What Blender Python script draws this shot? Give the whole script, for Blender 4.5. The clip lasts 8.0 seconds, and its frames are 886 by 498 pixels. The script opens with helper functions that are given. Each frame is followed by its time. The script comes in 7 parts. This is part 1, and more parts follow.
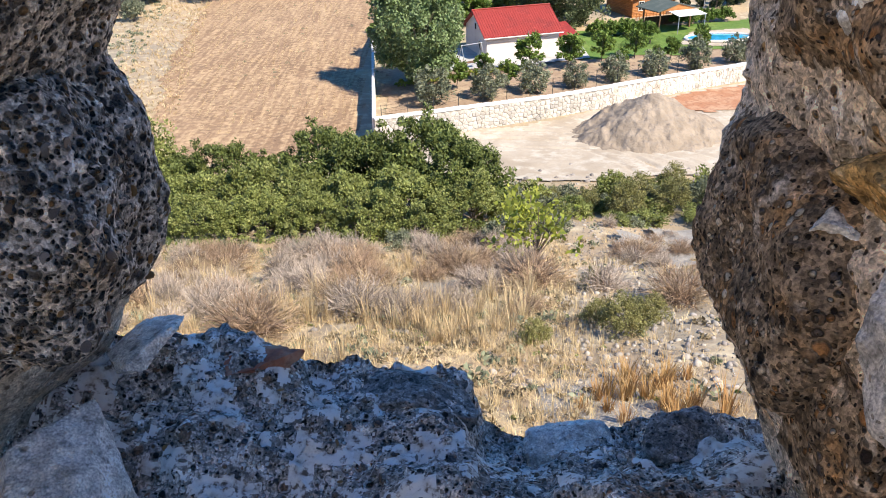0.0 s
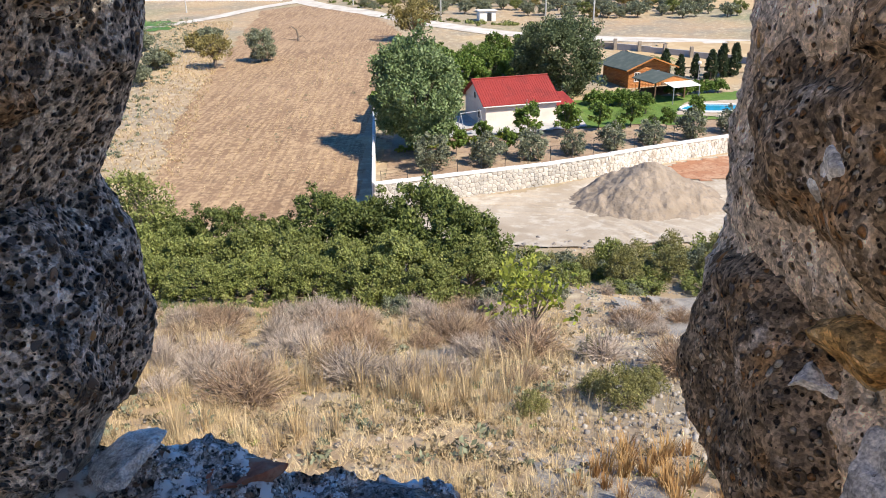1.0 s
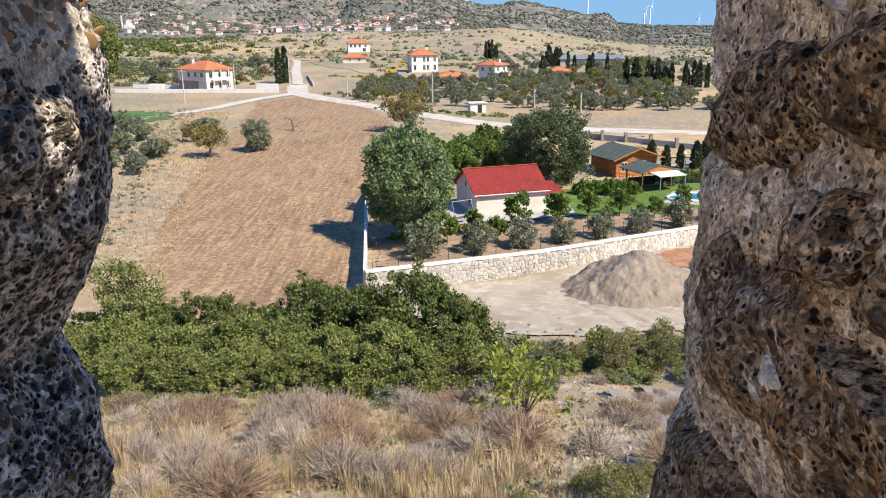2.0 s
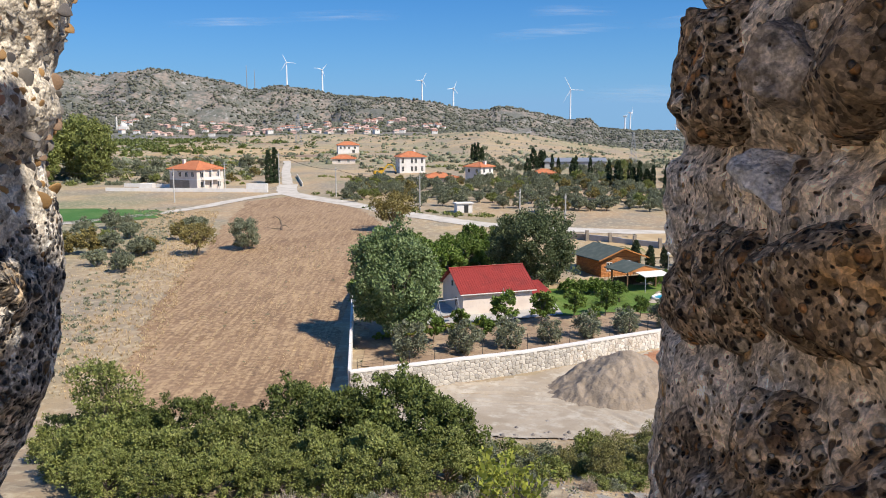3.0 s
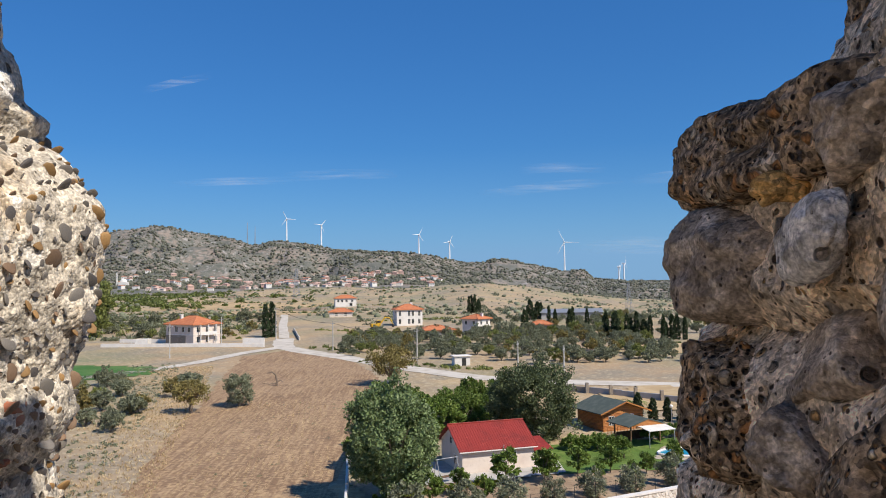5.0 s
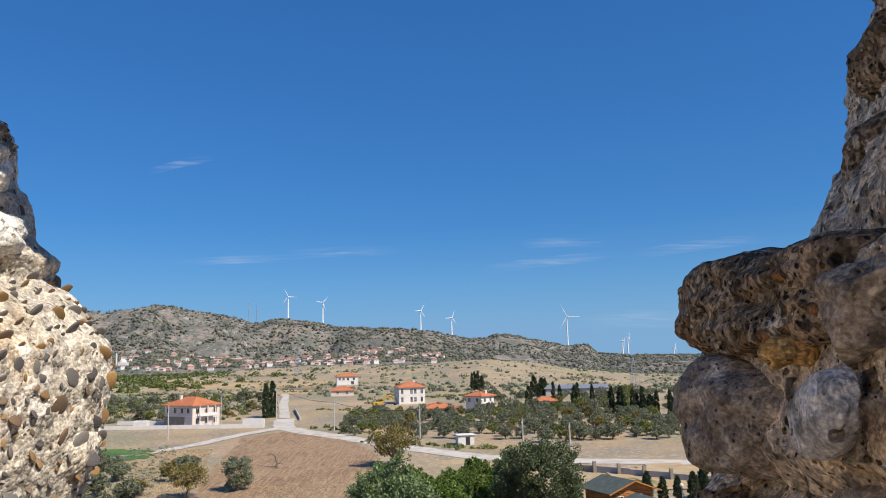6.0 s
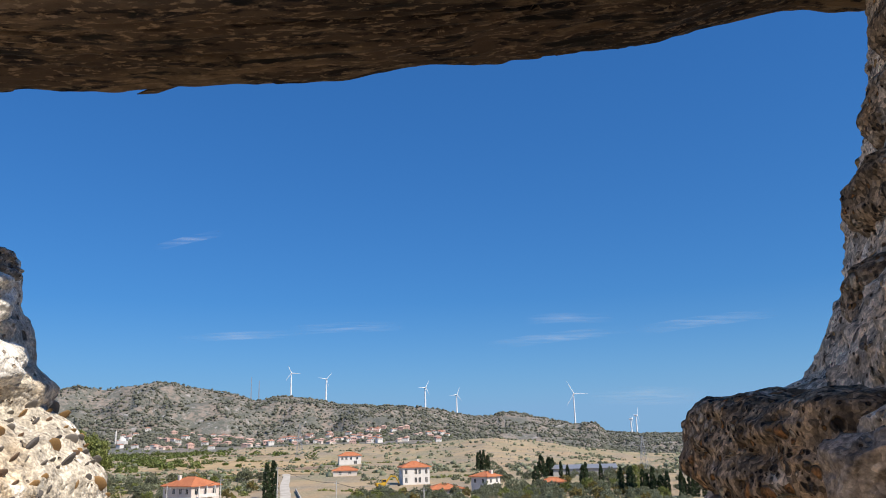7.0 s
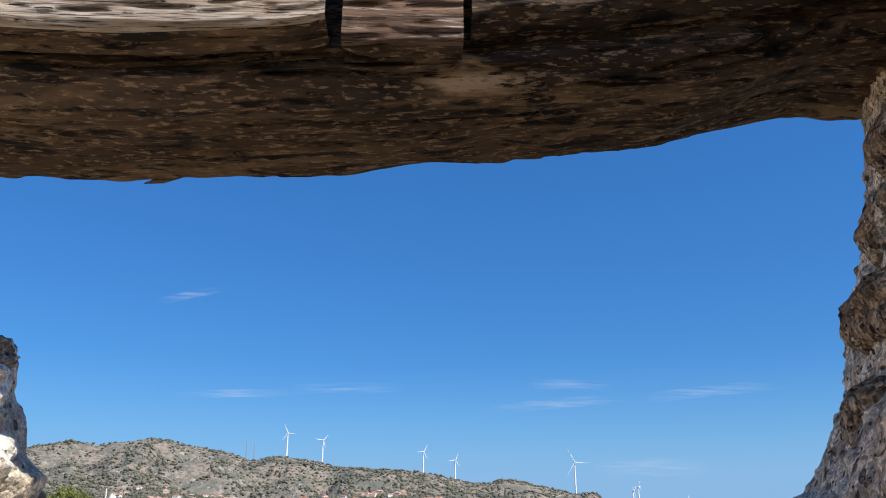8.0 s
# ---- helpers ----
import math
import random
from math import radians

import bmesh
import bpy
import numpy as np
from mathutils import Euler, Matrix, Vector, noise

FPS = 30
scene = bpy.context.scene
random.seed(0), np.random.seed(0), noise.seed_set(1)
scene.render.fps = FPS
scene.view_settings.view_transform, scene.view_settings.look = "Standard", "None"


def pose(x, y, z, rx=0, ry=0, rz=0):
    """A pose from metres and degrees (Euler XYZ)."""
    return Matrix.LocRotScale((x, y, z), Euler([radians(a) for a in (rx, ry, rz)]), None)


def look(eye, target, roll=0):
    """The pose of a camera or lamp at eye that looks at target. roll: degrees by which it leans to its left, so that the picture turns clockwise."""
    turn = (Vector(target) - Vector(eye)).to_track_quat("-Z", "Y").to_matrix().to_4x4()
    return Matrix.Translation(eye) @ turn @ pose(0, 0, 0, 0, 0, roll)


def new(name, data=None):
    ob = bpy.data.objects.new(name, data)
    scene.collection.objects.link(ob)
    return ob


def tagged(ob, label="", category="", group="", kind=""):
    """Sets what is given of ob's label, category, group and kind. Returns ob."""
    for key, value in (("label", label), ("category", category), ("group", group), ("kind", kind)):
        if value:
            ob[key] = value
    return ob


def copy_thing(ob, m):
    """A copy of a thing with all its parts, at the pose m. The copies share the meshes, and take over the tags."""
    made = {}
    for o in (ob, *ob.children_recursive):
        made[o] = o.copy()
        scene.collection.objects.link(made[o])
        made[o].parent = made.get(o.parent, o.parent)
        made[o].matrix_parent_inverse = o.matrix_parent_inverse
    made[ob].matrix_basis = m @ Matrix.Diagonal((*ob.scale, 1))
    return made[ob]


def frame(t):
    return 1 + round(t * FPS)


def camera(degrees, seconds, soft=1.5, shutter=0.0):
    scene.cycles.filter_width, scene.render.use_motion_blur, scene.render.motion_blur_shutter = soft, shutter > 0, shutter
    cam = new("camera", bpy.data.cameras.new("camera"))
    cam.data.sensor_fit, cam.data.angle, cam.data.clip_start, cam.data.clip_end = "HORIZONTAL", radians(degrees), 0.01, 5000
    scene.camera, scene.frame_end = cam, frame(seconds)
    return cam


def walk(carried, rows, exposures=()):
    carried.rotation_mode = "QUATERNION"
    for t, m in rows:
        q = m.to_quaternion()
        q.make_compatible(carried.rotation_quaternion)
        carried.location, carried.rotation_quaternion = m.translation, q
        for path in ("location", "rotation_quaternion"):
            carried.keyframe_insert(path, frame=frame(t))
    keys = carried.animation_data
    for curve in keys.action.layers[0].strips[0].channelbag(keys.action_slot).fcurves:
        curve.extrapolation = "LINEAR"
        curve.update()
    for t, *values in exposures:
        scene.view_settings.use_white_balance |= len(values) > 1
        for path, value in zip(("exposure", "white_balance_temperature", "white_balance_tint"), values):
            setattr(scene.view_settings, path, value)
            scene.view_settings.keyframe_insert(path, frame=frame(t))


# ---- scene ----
cam = camera(61.1, 8.0, soft=1.0)
PATH = [
    (0, (0.057, 0.102, 17.489), (0.048, 1.88, 16.573), -1.6),
    (0.5, (0.071, 0.121, 17.527), (0.066, 1.931, 16.676), -1.1),
    (1, (0.082, 0.142, 17.587), (0.081, 1.99, 16.824), -0.9),
    (1.5, (0.103, 0.154, 17.661), (0.111, 2.041, 16.997), -0.8),
    (3, (0.188, 0.217, 17.802), (0.25, 2.194, 17.509), -0.2),
    (3.5, (0.179, 0.207, 17.864), (0.253, 2.198, 17.688), -0.2),
    (4, (0.172, 0.206, 17.909), (0.248, 2.203, 17.833), -0.4),
    (4.5, (0.172, 0.206, 17.967), (0.247, 2.205, 17.983), -0.5),
    (6, (0.163, 0.189, 18.118), (0.236, 2.163, 18.427), -1.5),
    (6.5, (0.164, 0.181, 18.155), (0.236, 2.136, 18.571), -1.6),
    (7, (0.171, 0.169, 18.196), (0.235, 2.103, 18.702), -1.5),
    (7.5, (0.181, 0.153, 18.225), (0.24, 2.065, 18.81), -0.8),
    (8, (0.178, 0.149, 18.253), (0.234, 2.035, 18.916), 0.1),
]
walk(cam, [(t, look(e, g, r)) for t, e, g, r in PATH], exposures=[(0.0, 0.92), (1.0, 0.66), (1.5, 0.58), (3.0, 0.28), (4.5, 0.1), (6.0, 0.1), (7.0, 0.15), (8.0, 0.35)])

# world, sun
SUN_EL, SUN_AZ = radians(47), radians(40)
to_sun = Vector((math.cos(SUN_EL) * math.cos(SUN_AZ), -math.cos(SUN_EL) * math.sin(SUN_AZ), math.sin(SUN_EL)))
world = bpy.data.worlds.new("sky")
scene.world = world
world.use_nodes = True
sky = world.node_tree.nodes.new("ShaderNodeTexSky")
sky.sky_type, sky.sun_disc = "NISHITA", False
sky.sun_elevation, sky.sun_rotation = SUN_EL, math.atan2(to_sun.x, to_sun.y)
sky.altitude, sky.air_density, sky.dust_density, sky.ozone_density = 200, 1.0, 0.3, 2.5
rich = world.node_tree.nodes.new("ShaderNodeHueSaturation")
rich.inputs["Saturation"].default_value = 1.5
soft_sky = world.node_tree.nodes.new("ShaderNodeGamma")
soft_sky.inputs["Gamma"].default_value = 0.60
world.node_tree.links.new(sky.outputs[0], soft_sky.inputs["Color"])
world.node_tree.links.new(soft_sky.outputs[0], rich.inputs["Color"])
tint = world.node_tree.nodes.new("ShaderNodeMix")
tint.data_type, tint.blend_type = "RGBA", "MULTIPLY"
tint.inputs[0].default_value, tint.inputs[7].default_value = 1.0, (0.425, 0.905, 1.46, 1)
world.node_tree.links.new(rich.outputs[0], tint.inputs[6])
parts_ = world.node_tree.nodes.new("ShaderNodeSeparateColor")
world.node_tree.links.new(soft_sky.outputs[0], parts_.inputs[0])
white = world.node_tree.nodes.new("ShaderNodeMath")
white.operation = "DIVIDE"
world.node_tree.links.new(parts_.outputs[0], white.inputs[0])
world.node_tree.links.new(parts_.outputs[2], white.inputs[1])
pale = world.node_tree.nodes.new("ShaderNodeMapRange")
for name_, v_ in (("From Min", 0.6), ("From Max", 0.95), ("To Min", 0.0), ("To Max", 0.85)):
    pale.inputs[name_].default_value = v_
world.node_tree.links.new(white.outputs[0], pale.inputs[0])
haze = world.node_tree.nodes.new("ShaderNodeMix")
haze.data_type = "RGBA"
world.node_tree.links.new(pale.outputs[0], haze.inputs[0])
world.node_tree.links.new(tint.outputs[2], haze.inputs[6])
haze.inputs[7].default_value = (1.5, 2.75, 4.5, 1)
world.node_tree.links.new(haze.outputs[2], world.node_tree.nodes["Background"].inputs[0])
world.node_tree.nodes["Background"].inputs[1].default_value = 0.138
sun = new("sun", bpy.data.lights.new("sun", "SUN"))
sun.data.energy, sun.data.angle, sun.data.color = 5.0, radians(0.53), (1.0, 0.91, 0.78)
sun.matrix_world = look(to_sun * 50 + Vector((0, 0, 30)), (0, 0, 30))


# ---- materials ----
def mat(name, base, rough=0.85, tones=(), scale=1.0, bump=0.0, bump_scale=None, metal=0.0, island=0.0, obj_random=0.0, detail=8.0, spec=0.3, translucent=0.0, coords="Object", stretch=(1, 1, 1)):
    """A grainy surface: base colour, further tones mixed in by noise at falling scales, relief, and random tint by island or object."""
    m = bpy.data.materials.new(name)
    m.use_nodes = True
    nt = m.node_tree
    b = nt.nodes["Principled BSDF"]
    b.inputs["Roughness"].default_value, b.inputs["Metallic"].default_value = rough, metal
    b.inputs["Specular IOR Level"].default_value = spec
    co = nt.nodes.new("ShaderNodeTexCoord").outputs[coords]
    if stretch != (1, 1, 1):
        mp = nt.nodes.new("ShaderNodeMapping")
        mp.inputs["Scale"].default_value = stretch
        nt.links.new(co, mp.inputs[0])
        co = mp.outputs[0]
    rgb = nt.nodes.new("ShaderNodeRGB")
    rgb.outputs[0].default_value = (*base, 1)
    col = rgb.outputs[0]

    def tex(s, d=detail, r=0.6):
        n = nt.nodes.new("ShaderNodeTexNoise")
        n.inputs["Scale"].default_value, n.inputs["Detail"].default_value, n.inputs["Roughness"].default_value = s, d, r
        nt.links.new(co, n.inputs["Vector"])
        return n.outputs["Fac"]

    for i, (c, s, lo, hi) in enumerate(tones):
        ramp = nt.nodes.new("ShaderNodeMapRange")
        ramp.inputs["From Min"].default_value, ramp.inputs["From Max"].default_value = lo, hi
        nt.links.new(tex(s * scale), ramp.inputs[0])
        mix = nt.nodes.new("ShaderNodeMix")
        mix.data_type = "RGBA"
        nt.links.new(ramp.outputs[0], mix.inputs[0])
        nt.links.new(col, mix.inputs[6])
        mix.inputs[7].default_value = (*c, 1)
        col = mix.outputs[2]
    for amount, node, out in ((island, "ShaderNodeNewGeometry", "Random Per Island"), (obj_random, "ShaderNodeObjectInfo", "Random")):
        if amount:
            r = nt.nodes.new("ShaderNodeMapRange")
            r.inputs["To Min"].default_value, r.inputs["To Max"].default_value = 1 - amount, 1 + amount
            nt.links.new(nt.nodes.new(node).outputs[out], r.inputs[0])
            h = nt.nodes.new("ShaderNodeHueSaturation")
            nt.links.new(col, h.inputs["Color"])
            nt.links.new(r.outputs[0], h.inputs["Value"])
            col = h.outputs[0]
    nt.links.new(col, b.inputs["Base Color"])
    if bump:
        bp = nt.nodes.new("ShaderNodeBump")
        bp.inputs["Strength"].default_value, bp.inputs["Distance"].default_value = min(1.0, 0.3 + bump * 8), bump
        nt.links.new(tex(bump_scale or 8 * scale), bp.inputs["Height"])
        nt.links.new(bp.outputs[0], b.inputs["Normal"])
    if translucent:
        t = nt.nodes.new("ShaderNodeBsdfTranslucent")
        nt.links.new(col, t.inputs[0])
        ms = nt.nodes.new("ShaderNodeMixShader")
        ms.inputs[0].default_value = translucent
        nt.links.new(b.outputs[0], ms.inputs[1])
        nt.links.new(t.outputs[0], ms.inputs[2])
        nt.links.new(ms.outputs[0], nt.nodes["Material Output"].inputs[0])
    return m


M = {}
M["hill"] = mat("dry_hillside", (0.40, 0.28, 0.165), tones=(((0.46, 0.34, 0.19), 0.012, 0.45, 0.6), ((0.27, 0.22, 0.16), 0.03, 0.5, 0.62), ((0.27, 0.23, 0.17), 0.09, 0.45, 0.65), ((0.22, 0.22, 0.12), 0.02, 0.5, 0.66), ((0.52, 0.43, 0.29), 1.1, 0.5, 0.7), ((0.16, 0.13, 0.09), 3.5, 0.58, 0.72)), bump=0.06, bump_scale=6)
# base colours greyed to stand in for some distance haze
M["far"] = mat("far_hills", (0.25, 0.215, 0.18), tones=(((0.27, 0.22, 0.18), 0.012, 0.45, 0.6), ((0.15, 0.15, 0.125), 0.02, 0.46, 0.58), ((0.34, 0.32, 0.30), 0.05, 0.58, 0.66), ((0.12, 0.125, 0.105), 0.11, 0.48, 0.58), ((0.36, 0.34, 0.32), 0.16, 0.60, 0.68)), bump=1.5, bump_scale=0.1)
M["gravel"] = mat("grey_gravel", (0.30, 0.27, 0.23), tones=(((0.40, 0.36, 0.30), 2.0, 0.45, 0.65), ((0.16, 0.14, 0.12), 14, 0.5, 0.7), ((0.45, 0.42, 0.37), 26, 0.55, 0.7)), bump=0.05, bump_scale=20)
M["sand"] = mat("pale_dirt", (0.43, 0.36, 0.275), tones=(((0.34, 0.275, 0.20), 0.25, 0.42, 0.62), ((0.50, 0.44, 0.355), 0.9, 0.5, 0.65), ((0.33, 0.27, 0.20), 5, 0.56, 0.75)), bump=0.05, bump_scale=5)
M["pile"] = mat("sand_heap", (0.26, 0.205, 0.15), tones=(((0.33, 0.265, 0.20), 1.0, 0.45, 0.6), ((0.24, 0.20, 0.16), 4, 0.5, 0.7)), bump=0.08, bump_scale=7)
M["redsoil"] = mat("red_soil", (0.36, 0.17, 0.09), tones=(((0.46, 0.28, 0.17), 0.8, 0.45, 0.65), ((0.24, 0.11, 0.06), 3, 0.5, 0.7)), bump=0.05, bump_scale=6)
M["road"] = mat("dusty_road", (0.58, 0.53, 0.46), tones=(((0.40, 0.35, 0.28), 0.35, 0.45, 0.65), ((0.58, 0.53, 0.46), 1.4, 0.5, 0.7)), bump=0.02)
M["lawn"] = mat("lawn_grass", (0.10, 0.17, 0.03), tones=(((0.16, 0.22, 0.05), 0.4, 0.45, 0.65), ((0.07, 0.12, 0.02), 2.0, 0.5, 0.7)), bump=0.05, bump_scale=12)
M["crop"] = mat("green_crop", (0.06, 0.15, 0.03), tones=(((0.11, 0.19, 0.05), 0.2, 0.45, 0.65),), bump=0.1, bump_scale=3)
M["garden"] = mat("garden_soil", (0.30, 0.21, 0.14), tones=(((0.40, 0.30, 0.20), 0.5, 0.45, 0.65), ((0.20, 0.14, 0.09), 3, 0.5, 0.7)), bump=0.04, bump_scale=5)
M["concrete"] = mat("concrete", (0.46, 0.44, 0.41), tones=(((0.36, 0.34, 0.31), 0.7, 0.45, 0.65),), bump=0.01)


def soil():
    """Harvested field: rows of pale stubble on brown earth."""
    m = mat("stubble_soil", (0.235, 0.145, 0.082), tones=(((0.30, 0.195, 0.115), 0.06, 0.42, 0.6), ((0.19, 0.12, 0.072), 0.5, 0.5, 0.7), ((0.14, 0.09, 0.055), 3.5, 0.55, 0.66)), bump=0.06, bump_scale=3)
    nt = m.node_tree
    b = nt.nodes["Principled BSDF"]
    old = b.inputs["Base Color"].links[0].from_socket
    co = nt.nodes.new("ShaderNodeTexCoord").outputs["Object"]
    mp = nt.nodes.new("ShaderNodeMapping")
    mp.inputs["Rotation"].default_value = (0, 0, radians(-8))
    nt.links.new(co, mp.inputs[0])
    mp.inputs["Scale"].default_value = (2.6, 0.16, 1)
    w = nt.nodes.new("ShaderNodeTexNoise")
    w.inputs["Scale"].default_value, w.inputs["Detail"].default_value, w.inputs["Roughness"].default_value = 1.0, 7, 0.65
    nt.links.new(mp.outputs[0], w.inputs["Vector"])
    n = nt.nodes.new("ShaderNodeTexNoise")
    n.inputs["Scale"].default_value, n.inputs["Detail"].default_value = 2.2, 9
    nt.links.new(co, n.inputs["Vector"])
    mul = nt.nodes.new("ShaderNodeMath")
    mul.operation = "MULTIPLY"
    nt.links.new(w.outputs["Fac"], mul.inputs[0])
    nt.links.new(n.outputs["Fac"], mul.inputs[1])
    r = nt.nodes.new("ShaderNodeMapRange")
    r.inputs["From Min"].default_value, r.inputs["From Max"].default_value = 0.20, 0.36
    nt.links.new(mul.outputs[0], r.inputs[0])
    mix = nt.nodes.new("ShaderNodeMix")
    mix.data_type = "RGBA"
    mix.inputs[7].default_value = (0.45, 0.31, 0.175, 1)
    nt.links.new(r.outputs[0], mix.inputs[0])
    nt.links.new(old, mix.inputs[6])
    nt.links.new(mix.outputs[2], b.inputs["Base Color"])
    return m


M["soil"] = soil()


def rock(name, base, dark, light, cell=40.0, pit=0.3, stain=(0.36, 0.22, 0.12), pebble=0.0, tones=None, grain=150.0, mottle=1.0, contrast=0.45):
    """Weathered rubble: mottled ground, fine granules, embedded pebbles of several tones, dark round pits with shade
    put into their colour.
    """
    m = mat(name, base, rough=0.92, tones=((tuple(k * (1 - 0.42 * mottle) for k in base), 9, 0.46, 0.60), (stain, 6, 0.55, 0.68), (light, 17, 0.56, 0.66), (tuple(k * 0.5 for k in base), 38, 0.54, 0.64)), spec=0.15)
    nt = m.node_tree
    b = nt.nodes["Principled BSDF"]
    col = b.inputs["Base Color"].links[0].from_socket
    co = nt.nodes.new("ShaderNodeTexCoord").outputs["Object"]

    def math_(op, x, y=None, z=None):
        n = nt.nodes.new("ShaderNodeMath")
        n.operation = op
        for k, v in enumerate((x, y, z)):
            if v is None:
                continue
            if isinstance(v, (int, float)):
                n.inputs[k].default_value = v
            else:
                nt.links.new(v, n.inputs[k])
        return n.outputs[0]

    def ramp(x, a, c, lo=0.0, hi=1.0):
        n = nt.nodes.new("ShaderNodeMapRange")
        for k, v in zip(("From Min", "From Max", "To Min", "To Max"), (a, c, lo, hi)):
            n.inputs[k].default_value = v
        nt.links.new(x, n.inputs[0])
        return n.outputs[0]

    def blend(f, x, y, kind="MIX"):
        n = nt.nodes.new("ShaderNodeMix")
        n.data_type, n.blend_type = "RGBA", kind
        for k, v in ((0, f), (6, x), (7, y)):
            if isinstance(v, (tuple, float)):
                n.inputs[k].default_value = v
            else:
                nt.links.new(v, n.inputs[k])
        return n.outputs[2]

    warp = nt.nodes.new("ShaderNodeTexNoise")
    warp.inputs["Scale"].default_value, warp.inputs["Detail"].default_value = 28, 4
    nt.links.new(co, warp.inputs["Vector"])
    bent = nt.nodes.new("ShaderNodeVectorMath")
    bent.operation = "MULTIPLY_ADD"
    nt.links.new(warp.outputs["Color"], bent.inputs[0])
    bent.inputs[1].default_value = (0.010, 0.010, 0.010)
    nt.links.new(co, bent.inputs[2])

    def cell_tex(scale):
        v = nt.nodes.new("ShaderNodeTexVoronoi")
        v.inputs["Scale"].default_value = scale
        nt.links.new(bent.outputs[0], v.inputs["Vector"])
        sep = nt.nodes.new("ShaderNodeSeparateColor")
        nt.links.new(v.outputs["Color"], sep.inputs[0])
        return v.outputs["Distance"], sep.outputs

    d, rnd = cell_tex(grain)
    shade = ramp(rnd[0], 0.0, 1.0, 1 - contrast, 1 + contrast)
    grey = nt.nodes.new("ShaderNodeCombineColor")
    for k in range(3):
        nt.links.new(shade, grey.inputs[k])
    col = blend(1.0, col, grey.outputs[0], "MULTIPLY")
    height = math_("MULTIPLY", math_("SUBTRACT", 0.6, d), 0.35)
    if pebble:
        for scale, share in ((cell * 0.8, pebble * 0.55), (cell * 1.45, pebble * 0.8), (cell * 2.5, pebble * 0.75)):
            d, rnd = cell_tex(scale)
            lim = ramp(rnd[1], 0.0, 1.0, 0.26, 0.52)
            inside = math_("MULTIPLY", ramp(math_("SUBTRACT", lim, d), 0.0, 0.11), math_("LESS_THAN", rnd[0], share))
            cr = nt.nodes.new("ShaderNodeValToRGB")
            cr.color_ramp.interpolation = "CONSTANT"
            t = tones or ((0.10, 0.095, 0.095), (0.17, 0.15, 0.135), (0.06, 0.06, 0.065), (0.24, 0.16, 0.09), (0.30, 0.27, 0.24), (0.13, 0.10, 0.085))
            cr.color_ramp.elements[0].color = (*t[0], 1)
            cr.color_ramp.elements[1].position, cr.color_ramp.elements[1].color = 1 / len(t), (*t[1], 1)
            for k in range(2, len(t)):
                cr.color_ramp.elements.new(k / len(t)).color = (*t[k], 1)
            nt.links.new(rnd[2], cr.inputs[0])
            col = blend(inside, col, cr.outputs[0])
            # crease round each pebble: darkened in the colour and sunk in the relief
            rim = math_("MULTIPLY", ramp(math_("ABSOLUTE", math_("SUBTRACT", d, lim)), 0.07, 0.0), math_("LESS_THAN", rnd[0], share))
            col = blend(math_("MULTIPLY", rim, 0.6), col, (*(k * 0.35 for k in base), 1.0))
            dome = math_("MULTIPLY", inside, ramp(math_("SUBTRACT", lim, d), 0.0, 0.35, 0.5, 1.5))
            height = math_("ADD", height, dome)
            height = math_("SUBTRACT", height, math_("MULTIPLY", rim, 0.5))
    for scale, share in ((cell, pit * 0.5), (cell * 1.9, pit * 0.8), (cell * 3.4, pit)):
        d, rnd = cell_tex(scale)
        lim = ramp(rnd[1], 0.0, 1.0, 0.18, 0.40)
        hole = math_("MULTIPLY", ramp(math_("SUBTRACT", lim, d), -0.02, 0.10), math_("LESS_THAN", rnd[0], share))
        # the shade inside each pit goes into the colour too
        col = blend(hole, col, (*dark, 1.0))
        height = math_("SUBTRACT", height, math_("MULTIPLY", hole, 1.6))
    for scale, lo, hi in ((32, 0.62, 1.38), (240, 0.6, 1.4)):
        n = nt.nodes.new("ShaderNodeTexNoise")
        n.inputs["Scale"].default_value, n.inputs["Detail"].default_value = scale, 6
        nt.links.new(co, n.inputs["Vector"])
        shade = ramp(n.outputs["Fac"], 0.3, 0.7, lo, hi)
        grey = nt.nodes.new("ShaderNodeCombineColor")
        for k in range(3):
            nt.links.new(shade, grey.inputs[k])
        col = blend(1.0, col, grey.outputs[0], "MULTIPLY")
    nt.links.new(col, b.inputs["Base Color"])
    fine = nt.nodes.new("ShaderNodeTexNoise")
    fine.inputs["Scale"].default_value, fine.inputs["Detail"].default_value = 45, 10
    nt.links.new(co, fine.inputs["Vector"])
    height = math_("ADD", height, math_("MULTIPLY", fine.outputs["Fac"], 2.0))
    bp = nt.nodes.new("ShaderNodeBump")
    bp.inputs["Strength"].default_value, bp.inputs["Distance"].default_value = 1.0, 0.006
    nt.links.new(height, bp.inputs["Height"])
    nt.links.new(bp.outputs[0], b.inputs["Normal"])
    return m


# ---- tools ----
def mesh_np(name, verts, faces, material=None, smooth=False):
    m = bpy.data.meshes.new(name)
    verts = np.ascontiguousarray(verts, np.float32)
    faces = np.ascontiguousarray(faces, np.int32)
    n, k = faces.shape
    m.vertices.add(len(verts))
    m.vertices.foreach_set("co", verts.ravel())
    m.loops.add(n * k)
    m.loops.foreach_set("vertex_index", faces.ravel())
    m.polygons.add(n)
    m.polygons.foreach_set("loop_start", np.arange(0, n * k, k, dtype=np.int32))
    if smooth:
        m.polygons.foreach_set("use_smooth", np.ones(n, bool))
    m.update(calc_edges=True)
    if material:
        m.materials.append(material)
    return m


